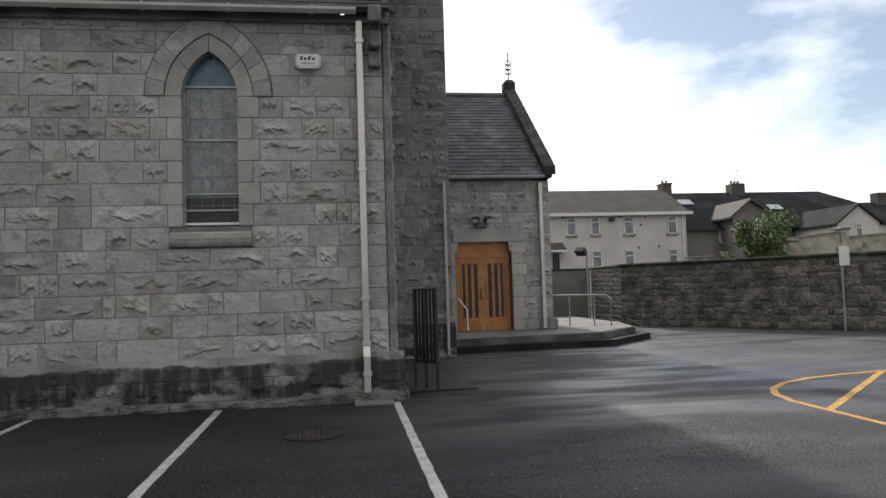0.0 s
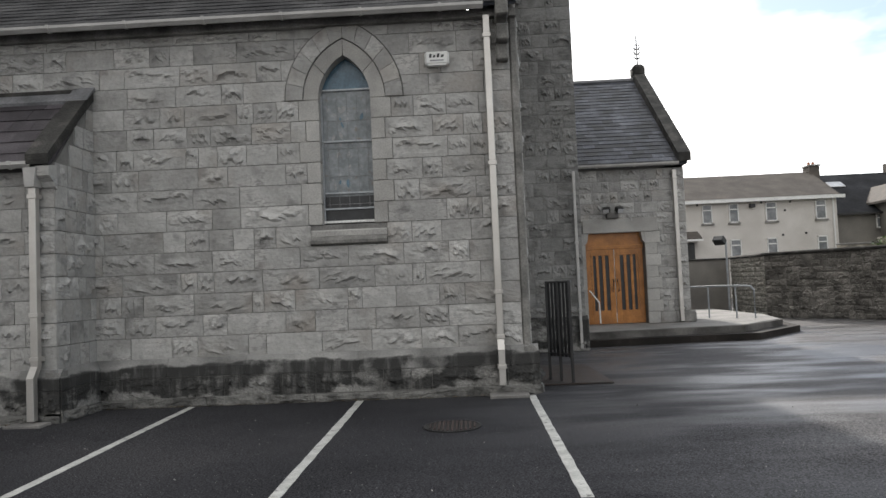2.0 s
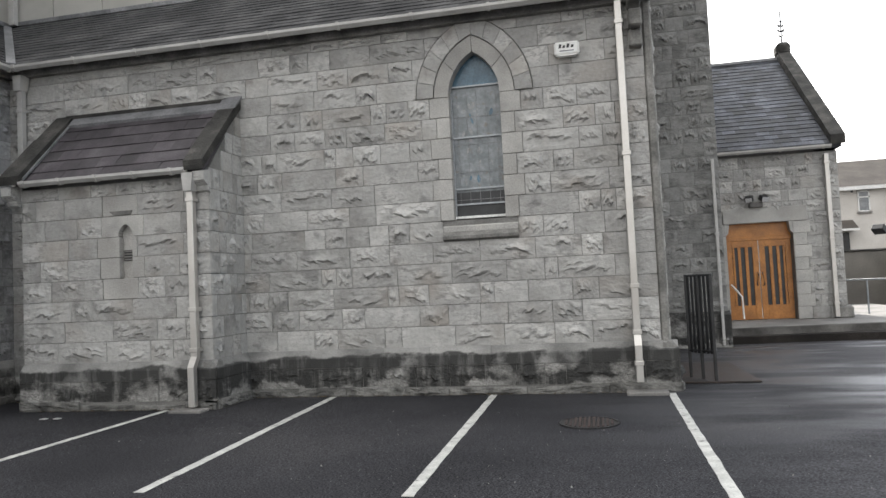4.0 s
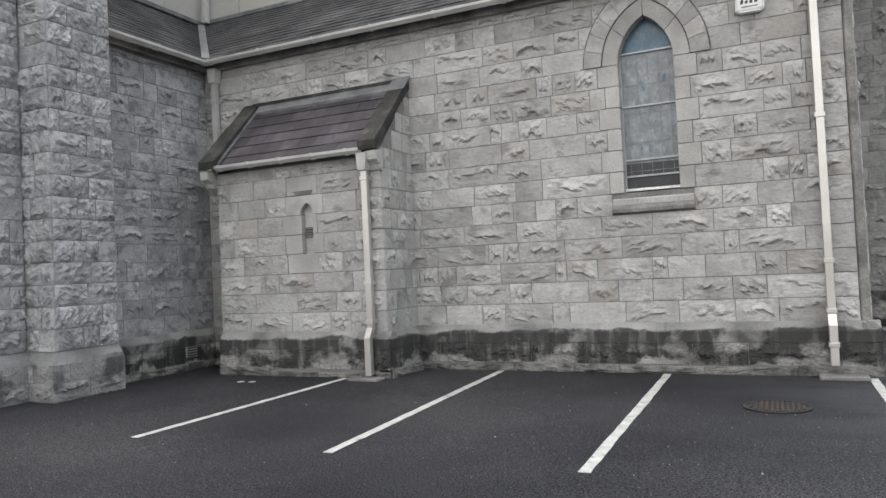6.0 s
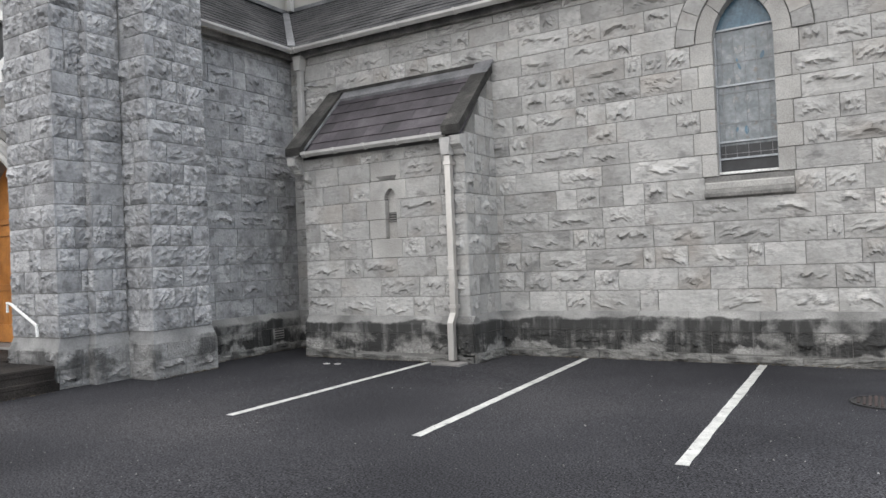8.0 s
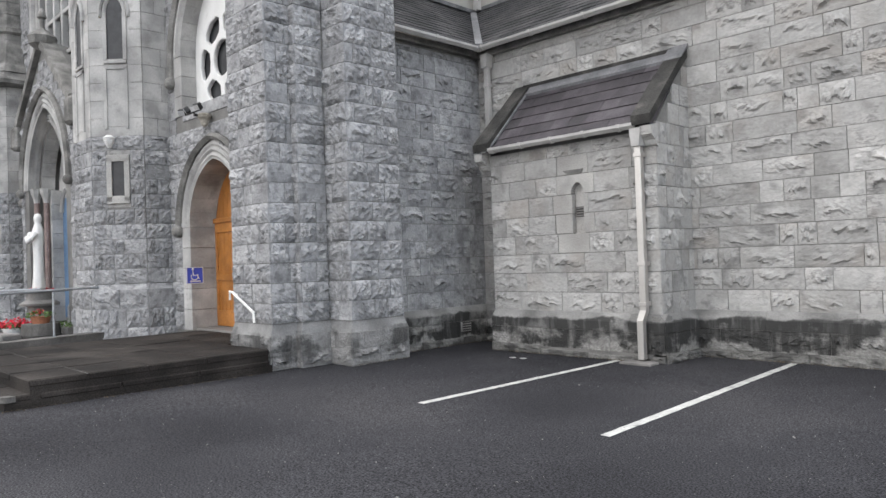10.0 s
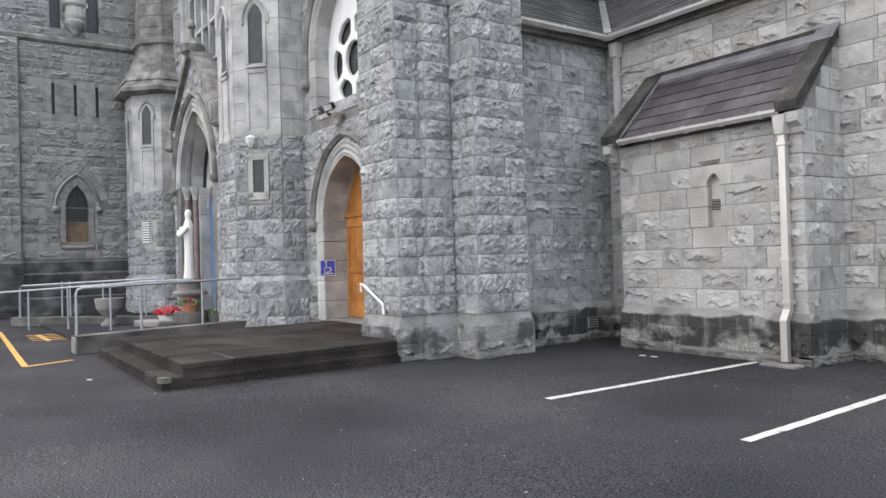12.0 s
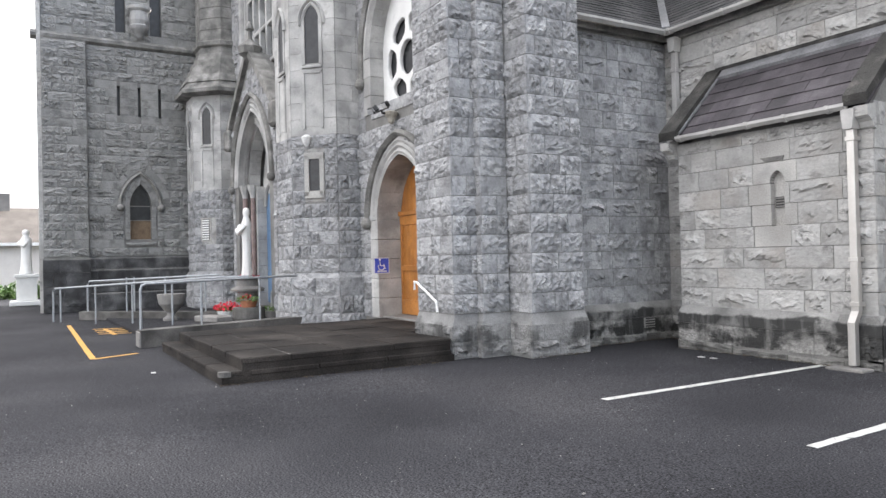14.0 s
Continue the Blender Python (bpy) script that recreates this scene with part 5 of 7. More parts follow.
finial = lathe(bmesh.new(), [(0.1, 7.6), (0.34, 7.75), (0.38, 7.95), (0.2, 8.1), (0.07, 8.2), (0.06, 8.45), (0.13, 8.5), (0.1, 8.62), (0.02, 8.75)], 8, (2.3, 0.0))
part("finial", finial, HOODSTONE, gable, "carved stone finial")
pdoor = thing("door_2", place(PC, 6.62, 1, 0), "blue painted double door deep in the main portal", "door", "", "structure")
for i in range(8):
    a, b = -1.2 + 0.3 * i, -0.9 + 0.3 * i
    part("board", boxm(a + 0.005, b - 0.005, 0, 0.06, 0.3, 3.7), BLUE_DOOR, pdoor)
part("tympanum", prism(bmesh.new(), [(-1.3, 3.7)] + arch_points((0, 1.3, 0, 3.95, 1.75), 8) + [(1.3, 3.7)], -0.02, 0.1, "y"), CHALK, pdoor)
part("centre_post", boxm(-0.12, 0.12, -0.1, 0.05, 0.3, 3.75, 0.03), CHALK, pdoor)
for s in (-1, 1):
    hood(pdoor, (s * 0.56, 0.42, 2, 3.3, 0.6), 0.0, 0.12, 0.1, CHALK, "door_head", 0.0, False)

# blind niche between portal and far turret
niche = thing("niche", place(-24.75, 6.35, 1, 0), "blind pointed niche with a small gable beside the portal", "niche", "", "structure")
part("back", boxm(-0.65, 0.65, 0, 0.3, 0.2, 5.6), STONE, niche)
N = (0, 0.3, 1.2, 4.0, 0.6)
hood(niche, N, 0.0, 0.14, 0.14, CHALK, "arch_head", 2.8, False)
hood(niche, N, 0.18, 0.28, 0.2, HOODSTONE, "hood_mould", 0.2, True)
for z in (1.9, 2.8):
    part("transom", boxm(-0.3, 0.3, -0.05, 0.02, z, z + 0.08), CHALK, niche)
part("mullion", boxm(-0.04, 0.04, -0.06, 0.02, 1.2, 4.2), CHALK, niche)
for s in (-1, 1):
    part("gable_coping", prism(bmesh.new(), [(s * 0.62, 5.1), (s * 0.62, 5.3), (0, 6.3), (0, 6.1)], -0.16, 0.3, "y"), HOODSTONE, niche)

# tall front window above the portal
big = thing("window_3", place(PC, 6.5, 1, 0), "tall white traceried front window above the portal", "window", "", "structure")
part("glass", boxm(-2.0, 2.0, 0.05, 0.08, 7.6, 11.9), GLASS_DARK, big)
for i in range(7):
    x = -2.0 + i * 0.667
    part("mullion", boxm(x - 0.06, x + 0.06, -0.12, 0.06, 7.6, 11.9, 0.02), CHALK, big)
for z in (7.6, 8.75, 10.0, 11.3):
    part("transom", boxm(-2.0, 2.0, -0.1, 0.06, z - 0.06, z + 0.06, 0.02), CHALK, big)
for s in (-1, 1):
    for k in range(3):
        part("jamb_shaft", lathe(bmesh.new(), [(0.12, 7.4), (0.12, 11.9)], 8, (s * (2.15 + 0.24 * k), 0.1 - 0.1 * k)), CHALK, big)

# ---- bell tower ----
TX = -28.6
TOWER = place(TX, 0.6, 0, 1)
TWIN = (3.12, 0.37, 2.48, 3.7, 0.8)
UPL, UPR = (2.55, 0.17, 10.0, 13.0, 0), (3.75, 0.2, 10.0, 13.0, 0)
SL = [(2.44 + 0.7 * k, 0.05, 6.97, 8.05, 0) for k in range(3)]
tower = wall("wall_tower", TOWER, 6.9, 0.0, 16.0, 0.8, [cut(TWIN), UPL, UPR] + SL, label="grey rock-faced limestone side of the bell tower")
courses(tower, 5.3, 1.9, 9.42, 0.295, openings=[grown((TWIN[0], TWIN[1], 2.62, 3.7, 0.8), 0.2)] + SL, margin=0.0, seed=101, mat=SOOTY, rough=0.85, narrow=0.35, wide=0.95, u0=1.42)
courses(tower, 5.3, 9.7, 13.0, 0.295, openings=[UPL, UPR], margin=0.0, seed=102, mat=SOOTY, rough=0.85, narrow=0.4, wide=0.95, u0=0.0)
surround(tower, TWIN, 0.16, 0.03, 0.3, SOOTY, 0.4, 8)
wedges(tower, TWIN, 0.42, 0.66, 0.04, 0.05, SOOTY, 12, "voussoir")
hood(tower, TWIN, 0.26, 0.38, 0.12, HOODSTONE, "hood_mould", 0.0)
part("window_sill", prism(bmesh.new(), [(-0.08, 2.28), (-0.08, 2.34), (0.2, 2.5), (0.2, 2.28)], 3.12 - 0.5, 3.12 + 0.5, "x"), SOOTY, tower)
part("string_course", prism(bmesh.new(), [(-0.14, 9.5), (-0.16, 9.6), (0.0, 9.74), (0.1, 9.74), (0.1, 9.42), (0.0, 9.42)], -0.3, 6.0, "x"), HOODSTONE, tower)
for z0, z1, o in ((0.0, 0.62, 0.34), (0.66, 1.02, 0.28), (1.06, 1.44, 0.2), (1.48, 1.86, 0.1)):
    k = 0.0
    rnd = random.Random(int(z1 * 100))
    while k < 5.6:
        e = min(k + rnd.uniform(0.6, 1.1), 5.6)
        part("plinth_stone", prism(bmesh.new(), [(-o, z0), (-o, z1 - 0.07), (-o + 0.09, z1 + 0.03), (0.0, z1 + 0.03), (0.0, z0)], k + 0.004, e - 0.004, "x"), TOWER_BASE, tower)
        k = e
    part("plinth_backing", boxm(0, 5.6, -o + 0.03, 0.0, z0, z1), MORTAR, tower)
tw = thing("window_4", TOWER @ pose(3.12, 0.25, 0), "pointed tower window, dark above with a brown boarded lower part", "window", "", "structure")
part("upper_pane", prism(bmesh.new(), [(-0.37, 3.2)] + [(x, z) for x, z in arch_points((0, 0.37, 2.48, 3.7, 0.8), 8)] + [(0.37, 3.2)], 0, 0.03, "y"), GLASS_BLACK, tw)
part("lower_board", boxm(-0.37, 0.37, 0, 0.03, 2.48, 3.2), PLASTER, tw)
for z in (3.2, 3.72):
    part("glazing_bar", boxm(-0.38, 0.38, -0.03, 0.0, z - 0.014, z + 0.014), CONCRETE, tw)
for o in (UPL, UPR, *SL):
    part("dark_back", boxm(o[0] - o[1], o[0] + o[1], 0.2, 0.25, o[2], o[3]), GLASS_BLACK, tower)
tb = part("tower_buttress", boxm(-0.0, 1.38, -0.22, 0.3, 0.0, 9.45), MORTAR, tower)
courses(tb, 1.38, 1.9, 9.4, 0.3, mat=SOOTY, rough=0.85, seed=110, narrow=0.3, wide=0.8, out=0.22)
courses(tb, 1.42, 0.0, 1.8, 0.45, mat=TOWER_BASE, seed=111, narrow=0.5, wide=0.95, out=0.34, u0=-0.04)
part("buttress_plinth", boxm(-0.04, 1.42, -0.33, 0.0, 0.0, 1.86), MORTAR, tower)
nich = thing("corbel_niche", TOWER @ pose(3.15, -0.25, 10.1), "carved stone corbel under a niche on the tower", "corbel")
part("corbel", lathe(bmesh.new(), [(0.03, -0.35), (0.12, -0.28), (0.16, -0.18), (0.3, 0.0), (0.34, 0.1), (0.3, 0.15), (0.34, 0.3), (0.3, 0.62), (0.4, 0.7), (0.42, 0.8)], 12), CHALK, nich)
tower_front = wall("wall_tower_front", place(TX - 7, 0.6, 1, 0), 7.0, 0.0, 16.0, 0.7, label="limestone front of the bell tower")
part("corner_stones", boxm(6.7, 7.16, -0.12, 0.0, 0, 16), STONE, tower_front)
nave = part("nave_body", boxm(-27, 0.1, 13.2, 24, 0, 11.0), GREY_RENDER)
tagged(nave, "body of the nave behind the aisle", "wall", "", "structure")

# ---- platform, steps, ramp ----
plat = thing("entrance_steps", pose(0, 0, 0), "damp dark stone platform with a lower step before the arched door", "steps", "", "structure")
part("lower_riser", prism(bmesh.new(), [(-14.435, 2.125), (-9.95, 2.125), (-9.94, 5.64), (-14.435, 5.64)], -0.05, 0.09), DARK_STEP, plat)
rnd = random.Random(9)


def flag(x0, x1, y0, y1, z0, z1):
    """One worn slab with slightly uneven level and rounded arrises."""
    bm = boxm(x0 + 0.006, x1 - 0.006, y0 + 0.006, y1 - 0.006, z0, z1 + rnd.uniform(-0.005, 0.004), 0.014)
    for v in bm.verts:
        v.co += Vector((rnd.uniform(-0.004, 0.004), rnd.uniform(-0.004, 0.004), rnd.uniform(-0.002, 0.002)))
    return part("flagstone", bm, DARK_STEP, plat)


# treads of the lower step, along the south and the east
k = -14.45
for w in (0.9, 0.82, 1.0, 0.86, 0.92):
    flag(k, min(k + w, -9.95), 2.11, 2.5, 0.085, 0.155)
    k += w
k = 2.5
for w in (0.95, 1.05, 1.1):
    flag(-10.05, -9.93, k, min(k + w, 5.62), 0.085, 0.155)
    k += w
part("nosing_stone", prism(bmesh.new(), [(-10.06, 2.1), (-9.98, 2.1), (-9.925, 2.15), (-9.925, 2.24), (-10.06, 2.2)], 0.09, 0.158), STAINED_CONCRETE, plat, "pale worn end stone")
XS, YS = (-14.24, -13.3, -12.5, -11.66, -10.8, -9.94), (2.38, 3.05, 3.8, 4.6, 5.6)
for x0, x1 in zip(XS, XS[1:]):
    for y0, y1 in zip(YS, YS[1:]):
        flag(x0, x1, y0, y1, 0.235, 0.325)
    if x0 < -11.3:
        flag(x0, min(x1, -11.3), 5.6, 6.58, 0.235, 0.325)
part("core", boxm(-14.228, -9.952, 2.393, 5.58, 0.0, 0.31), DARK_STEP, plat)
part("joint_bed", boxm(-14.2, -9.98, 2.43, 5.58, 0.305, 0.313), STAINED_CONCRETE, plat)
kerb = part("ramp_kerb", prism(bmesh.new(), [(-15.55, 1.85), (-15.15, 1.85), (-16.0, 5.4), (-16.4, 5.4)], -0.05, 0.32), STAINED_CONCRETE)
part("kerb_end", boxm(-15.56, -15.13, 1.82, 1.86, 0.0, 0.29, 0.01), CONCRETE, kerb, "paler concrete end of the kerb")
tagged(kerb, "concrete kerb wall of the ramp with a railing", "kerb", "", "structure")
ramp = part("ramp", prism(bmesh.new(), [(-23.5, 2.0), (-15.7, 2.2), (-15.9, 5.4), (-23.5, 6.0)], -0.05, 0.06), ASPHALT)
tagged(ramp, "asphalt apron before the portal", "ramp", "", "structure")


def railing(pts, posts, label, r=0.026, down=True):
    """Bent tube railing: the top bar through pts, posts down to the ground at given places."""
    g = thing("railing", pose(0, 0, 0), label, "railing", "ramp railings")
    part("top_bar", tube(bmesh.new(), pts, r), RAIL, g)
    for x, y, z0, z1 in posts:
        part("post", tube(bmesh.new(), [(x, y, z0), (x, y, z1)], r * 0.9), RAIL, g)
    return g


def along(a, b, k):
    return tuple(p + (q - p) * k for p, q in zip(a, b))


A, B = (-15.42, 2.0, 1.2), (-16.15, 5.3, 1.25)
railing([(-15.44, 1.9, 0.3), (-15.44, 1.9, 1.08), (-15.45, 1.93, 1.17), A, B], [(*along(A, B, k)[:2], 0.3, 1.21) for k in (0.33, 0.72)], "galvanised tube railing along the ramp kerb")
A, B = (-23.7, 0.75, 0.95), (-18.2, 3.75, 1.22)
railing([(-23.8, 0.7, 0.0), (-23.8, 0.7, 0.85), A, B, (-17.6, 4.6, 1.24)], [(*along(A, B, k)[:2], 0.0, along(A, B, k)[2]) for k in (0.04, 0.3, 0.55, 0.8)], "galvanised tube railing sloping up the ramp")
A, B = (-23.95, 1.65, 1.12), (-20.6, 4.6, 1.25)
railing([(-24.05, 1.6, 0.1), (-24.05, 1.6, 1.0), A, B], [(*along(A, B, k)[:2], 0.05, 1.22) for k in (0.3, 0.36, 0.6, 0.9)], "galvanised tube railing on the far side of the ramp")
rk = part("ramp_kerb_far", prism(bmesh.new(), [(-24.3, 1.5), (-23.9, 1.35), (-20.4, 4.5), (-20.8, 4.75)], 0, 0.24), STAINED_CONCRETE)
tagged(rk, "low concrete kerb of the far ramp", "kerb", "", "structure")

# ---- statue group and planters ----
def statue(m, h, label, girth=0.62):
    """A robed figure as one plain form."""
    bm = bmesh.new()
    lathe(bm, [(r * h * girth, z * h) for r, z in ((0.14, 0.0), (0.15, 0.03), (0.125, 0.15), (0.115, 0.4), (0.12, 0.55), (0.13, 0.68), (0.125, 0.78), (0.075, 0.84), (0.06, 0.87), (0.075, 0.9), (0.08, 0.94), (0.06, 0.985), (0.01, 1.0))], 20)
    for v in bm.verts:
        a = math.atan2(v.co.y, v.co.x)
        if v.co.z < 0.8 * h:
            f = 1 + 0.07 * math.sin(a * 7 + v.co.z * 2.0)
            v.co.x *= f
            v.co.y *= f * 0.85
    bmesh.ops.create_uvsphere(bm, u_segments=10, v_segments=8, radius=0.042 * h, matrix=Matrix.Translation((-0.08 * h, -0.08 * h, 0.72 * h)))
    tube(bm, [(0.1 * h, -0.03 * h, 0.74 * h), (0.07 * h, -0.12 * h, 0.62 * h), (-0.08 * h, -0.12 * h, 0.68 * h)], 0.035 * h)
    tube(bm, [(-0.11 * h, -0.02 * h, 0.74 * h), (-0.12 * h, -0.09 * h, 0.64 * h), (-0.09 * h, -0.11 * h, 0.7 * h)], 0.035 * h)
    ob = part("statue", bm, PURE_WHITE, None, smooth=True)
    ob.matrix_world = m
    return tagged(ob, label, "statue")


SX, SY = -20.3, 5.3
statue(pose(SX, SY, 1.18, 0, 0, -10), 1.9, "white painted robed stone statue on a grey pedestal")
ped = thing("pedestal", pose(SX, SY, 0.06), "grey round stone pedestal with a moulded rim", "pedestal")
part("drum", lathe(bmesh.new(), [(0.36, 0.0), (0.36, 0.3), (0.3, 0.4), (0.28, 0.7), (0.44, 0.72), (0.46, 0.78), (0.3, 0.86), (0.28, 1.04), (0.36, 1.06), (0.36, 1.12)], 20), CONCRETE, ped, smooth=False)


def tuft(name, m, n, radius, height, mat, label, category, size=0.05, seed=0, flat=0.6):
    """Small leaves or petals scattered in a rounded clump."""
    rnd = random.Random(seed)
    verts, faces = [], []
    for i in range(n):
        a, r = rnd.uniform(0, 6.283), radius * math.sqrt(rnd.random())
        z = height * rnd.random() * (1 - 0.6 * (r / radius) ** 2)
        c = Vector((r * math.cos(a), r * math.sin(a), z))
        q = Euler((rnd.uniform(-1, 1), rnd.uniform(-1, 1), rnd.uniform(0, 6))).to_matrix()
        s = size * rnd.uniform(0.6, 1.3)
        k = len(verts)
        verts += [tuple(c + q @ Vector(p)) for p in ((-s, 0, 0), (0, -s * flat, s * 0.2), (s, 0, 0), (0, s * flat, s * 0.2))]
        faces.append((k, k + 1, k + 2, k + 3))
    me = bpy.data.meshes.new(name)
    me.from_pydata(verts, [], faces)
    me.materials.append(mat)
    ob = new(name, me)
    ob.matrix_world = m
    return tagged(ob, label, category, kind="stuff")


tuft("garland", pose(SX, SY - 0.02, 1.14), 130, 0.4, 0.1, RED_PETAL, "faded garland of small flowers round the statue's feet", "flowers", 0.035, 3)
tr = thing("trough", pose(-19.2, 4.25, 0.06, 0, 0, 20), "pale stone slab trough before the pedestal", "trough")
part("slab", boxm(-0.75, 0.3, -0.25, 0.25, 0, 0.16, 0.03), CONCRETE, tr)
pl = thing("planter", pose(-19.75, 4.6, 0.11), "white oval planter with red geraniums", "planter")
part("bowl", lathe(bmesh.new(), [(0.14, 0), (0.2, 0.02), (0.27, 0.2), (0.25, 0.2)], 14), PURE_WHITE, pl)
tuft("geraniums", pose(-19.75, 4.6, 0.33), 150, 0.36, 0.22, RED_PETAL, "red geraniums in bloom in the white planter", "flowers", 0.05, 4)
tuft("geranium_leaves", pose(-19.75, 4.6, 0.29), 120, 0.32, 0.14, LEAF, "green geranium leaves in the white planter", "plant", 0.05, 5)
rp = thing("planter", pose(-18.95, 4.95, 0.06), "round rough stone planter with terracotta pot", "planter")
part("ring", lathe(bmesh.new(), [(0.38, 0), (0.42, 0.1), (0.4, 0.36), (0.3, 0.36)], 16), STAINED_CONCRETE, rp)
part("inner_pot", lathe(bmesh.new(), [(0.16, 0.3), (0.22, 0.52), (0.2, 0.52)], 14), TERRACOTTA, rp)
tuft("potted_plant", pose(-18.95, 4.95, 0.56), 90, 0.3, 0.18, LEAF, "small green plant in the terracotta pot", "plant", 0.045, 6)
tuft("potted_bloom", pose(-19.05, 4.9, 0.62), 30, 0.15, 0.14, RED_PETAL, "a few red blooms in the terracotta pot", "flowers", 0.04, 7)
sp = thing("planter", pose(-18.7, 5.5, 0.06), "small pale stone pot with a green plant", "planter")
part("pot", lathe(bmesh.new(), [(0.14, 0), (0.2, 0.24), (0.17, 0.24)], 12), CONCRETE, sp)
tuft("pot_plant", pose(-18.7, 5.5, 0.28), 70, 0.22, 0.24, LEAF, "trailing green plant in the small pot", "plant", 0.045, 8)
urn = thing("urn", pose(-20.9, 3.4, 0.05), "weathered stone urn on a short foot", "urn")
part("bowl", lathe(bmesh.new(), [(0.12, 0.22), (0.2, 0.3), (0.32, 0.45), (0.36, 0.66), (0.36, 0.72), (0.3, 0.72)], 14), CONCRETE, urn)
part("foot", lathe(bmesh.new(), [(0.22, 0), (0.22, 0.07), (0.12, 0.14), (0.11, 0.23)], 14), CONCRETE, urn)

# ---- far left: second statue, hedge, bungalow ----
statue(pose(-35.0, 0.12, 1.3, 0, 0, 40), 1.85, "white weathered robed stone statue on a white pedestal", 0.95)
p2 = thing("pedestal", pose(-35.0, 0.12, 0), "white square stone pedestal with a stepped base", "pedestal")
part("base", boxm(-0.62, 0.62, -0.62, 0.62, 0, 0.2, 0.03), PURE_WHITE, p2)
part("die", boxm(-0.38, 0.38, -0.38, 0.38, 0.2, 1.15, 0.02), PURE_WHITE, p2)
part("cap", boxm(-0.46, 0.46, -0.46, 0.46, 1.15, 1.3, 0.03), PURE_WHITE, p2)
for i in range(5):
    tuft("hedge_bush", pose(-43.0, -2.6 + 1.3 * i, 0.0), 500, 0.95, 1.0, LEAF, "clipped green hedge bush behind the statue", "hedge", 0.1, 20 + i)
bung = thing("bungalow", place(-50, -12, 0, 1), "low cream rendered house with a brown tiled roof", "house")
part("wall", boxm(0, 20, 0, 8, 0, 3.1), CREAM, bung)
part("roof", prism(bmesh.new(), [(-0.4, 3.0), (4, 5.4), (8.4, 3.0)], -0.3, 20.3, "x"), TILE_BROWN, bung)
part("chimney", boxm(10.6, 11.4, 3.6, 4.4, 4.8, 6.3, 0.03), CONCRETE, bung)
part("fascia", boxm(-0.3, 20.3, -0.42, -0.36, 2.86, 3.04), WHITE_PAINT, bung)
for u in (9.0, 13.0, 16.0):
    w = part("window", boxm(u, u + 1.4, -0.06, 0.02, 1.0, 2.2), WHITE_PAINT, bung)
    part("pane", boxm(u + 0.07, u + 1.33, -0.075, -0.055, 1.07, 2.13), GLASS_BLACK, w)

# ---- beyond the aisle: chancel wall ----
chancel = wall("wall_chancel", place(0.2, 16.2, 1, 0), 2.28, 0.0, 11.0, 0.6, label="dark rock-faced limestone wall beyond the aisle")
courses(chancel, 2.3, 0.75, 9.5, mat=SOOTY, seed=121, narrow=0.25, wide=0.6)
courses(chancel, 2.34, 0.0, 0.7, 0.35, seed=122, mat=PLINTH, out=0.1, narrow=0.4, wide=0.9)
part("plinth_slope", prism(bmesh.new(), [(-0.12, 0.0), (-0.12, 0.68), (0.0, 0.78), (0.05, 0.78), (0.05, 0.0)], 0, 2.34, "x"), PLINTH, chancel)
chancel_end = wall("wall_chancel_end", place(2.48, 16.2, 0, 1), 9.0, 0.0, 11.0, 0.5, label="limestone end wall of the chancel")
aisle_end = wall("wall_aisle_end", place(0.78, YW, 0, 1), 6.0, 0.0, 5.6, 0.6, label="end wall of the aisle", top=lambda u: 5.6 + min(u, 2.3) * 0.72)
courses(aisle_end, 5.8, 0.68, 5.5, seed=124, narrow=0.4, wide=0.9)
plinth("plinth_aisle_end", place(0.78, YW, 0, 1), 5.75, "stone plinth of the aisle end wall", seed=126, a=0.1)
part("corner_moulding", tube(bmesh.new(), [(0.0, 0, 0.7), (0.0, 0, 9.5)], 0.05), DRESSED, chancel).matrix_basis = pose(0.95, -0.06, 0)
downpipe(place(2.36, 16.14, 1, 0), 0.05, 4.0, "thin grey downpipe at the end of the chancel wall", GUTTER, 0.06, (0.9, 2.4))

# ---- side porch ----
PY = 19.5
PORCH = place(2.4, PY, 1, 0)
PDOOR = (1.5, 0.79, 0.32, 2.82, 0)
porch = wall("wall_porch", PORCH, 3.42, 0.0, 4.7, 0.5, [PDOOR], label="grey limestone wall of the side porch")
courses(porch, 3.44, 0.33, 4.5, 0.3, openings=[PDOOR], margin=0.34, seed=131, narrow=0.25, wide=0.55)
part("lintel", boxm(0.65, 2.65, -0.05, 0.3, 2.8, 3.18, 0.01), DRESSED, porch)
for i in range(8):
    z = 0.33 + i * 0.308
    for x0, x1 in ((0.36, 0.7), (2.3, 2.62 + (0.08 if i % 2 else 0))):
        part("jamb_stone", boxm(x0, x1, -0.04, 0.2, z + 0.004, z + 0.304, 0.006), DRESSED, porch)
for s in (-1, 1):
    part("shoulder", prism(bmesh.new(), [(1.5 + s * 0.8, 2.82), (1.5 + s * 0.8, 2.5), (1.5 + s * 0.74, 2.56), (1.5 + s * 0.7, 2.82)], -0.03, 0.2, "y"), DRESSED, porch)
porch_end = wall("wall_porch_gable", place(5.82, PY, 0, 1), 8.4, 0.0, 4.6, 0.5, label="gable wall of the porch", top=lambda u: 4.7 + 3.3 * (1 - abs(u - 4.2) / 4.2))
part("corner_foot", boxm(5.56, 5.95, PY - 0.12, PY + 0.3, 0.3, 0.62, 0.05), HOODSTONE)
tagged(bpy.data.objects["corner_foot"], "stone base at the corner of the porch", "plinth", "", "structure")
proof = part("roof_porch", prism(bmesh.new(), [(PY - 0.22, 4.63), (PY + 4.2, 8.06), (PY + 8.6, 4.63), (PY + 8.6, 4.52), (PY - 0.22, 4.56)], 2.0, 5.9, "x"), SLATE)
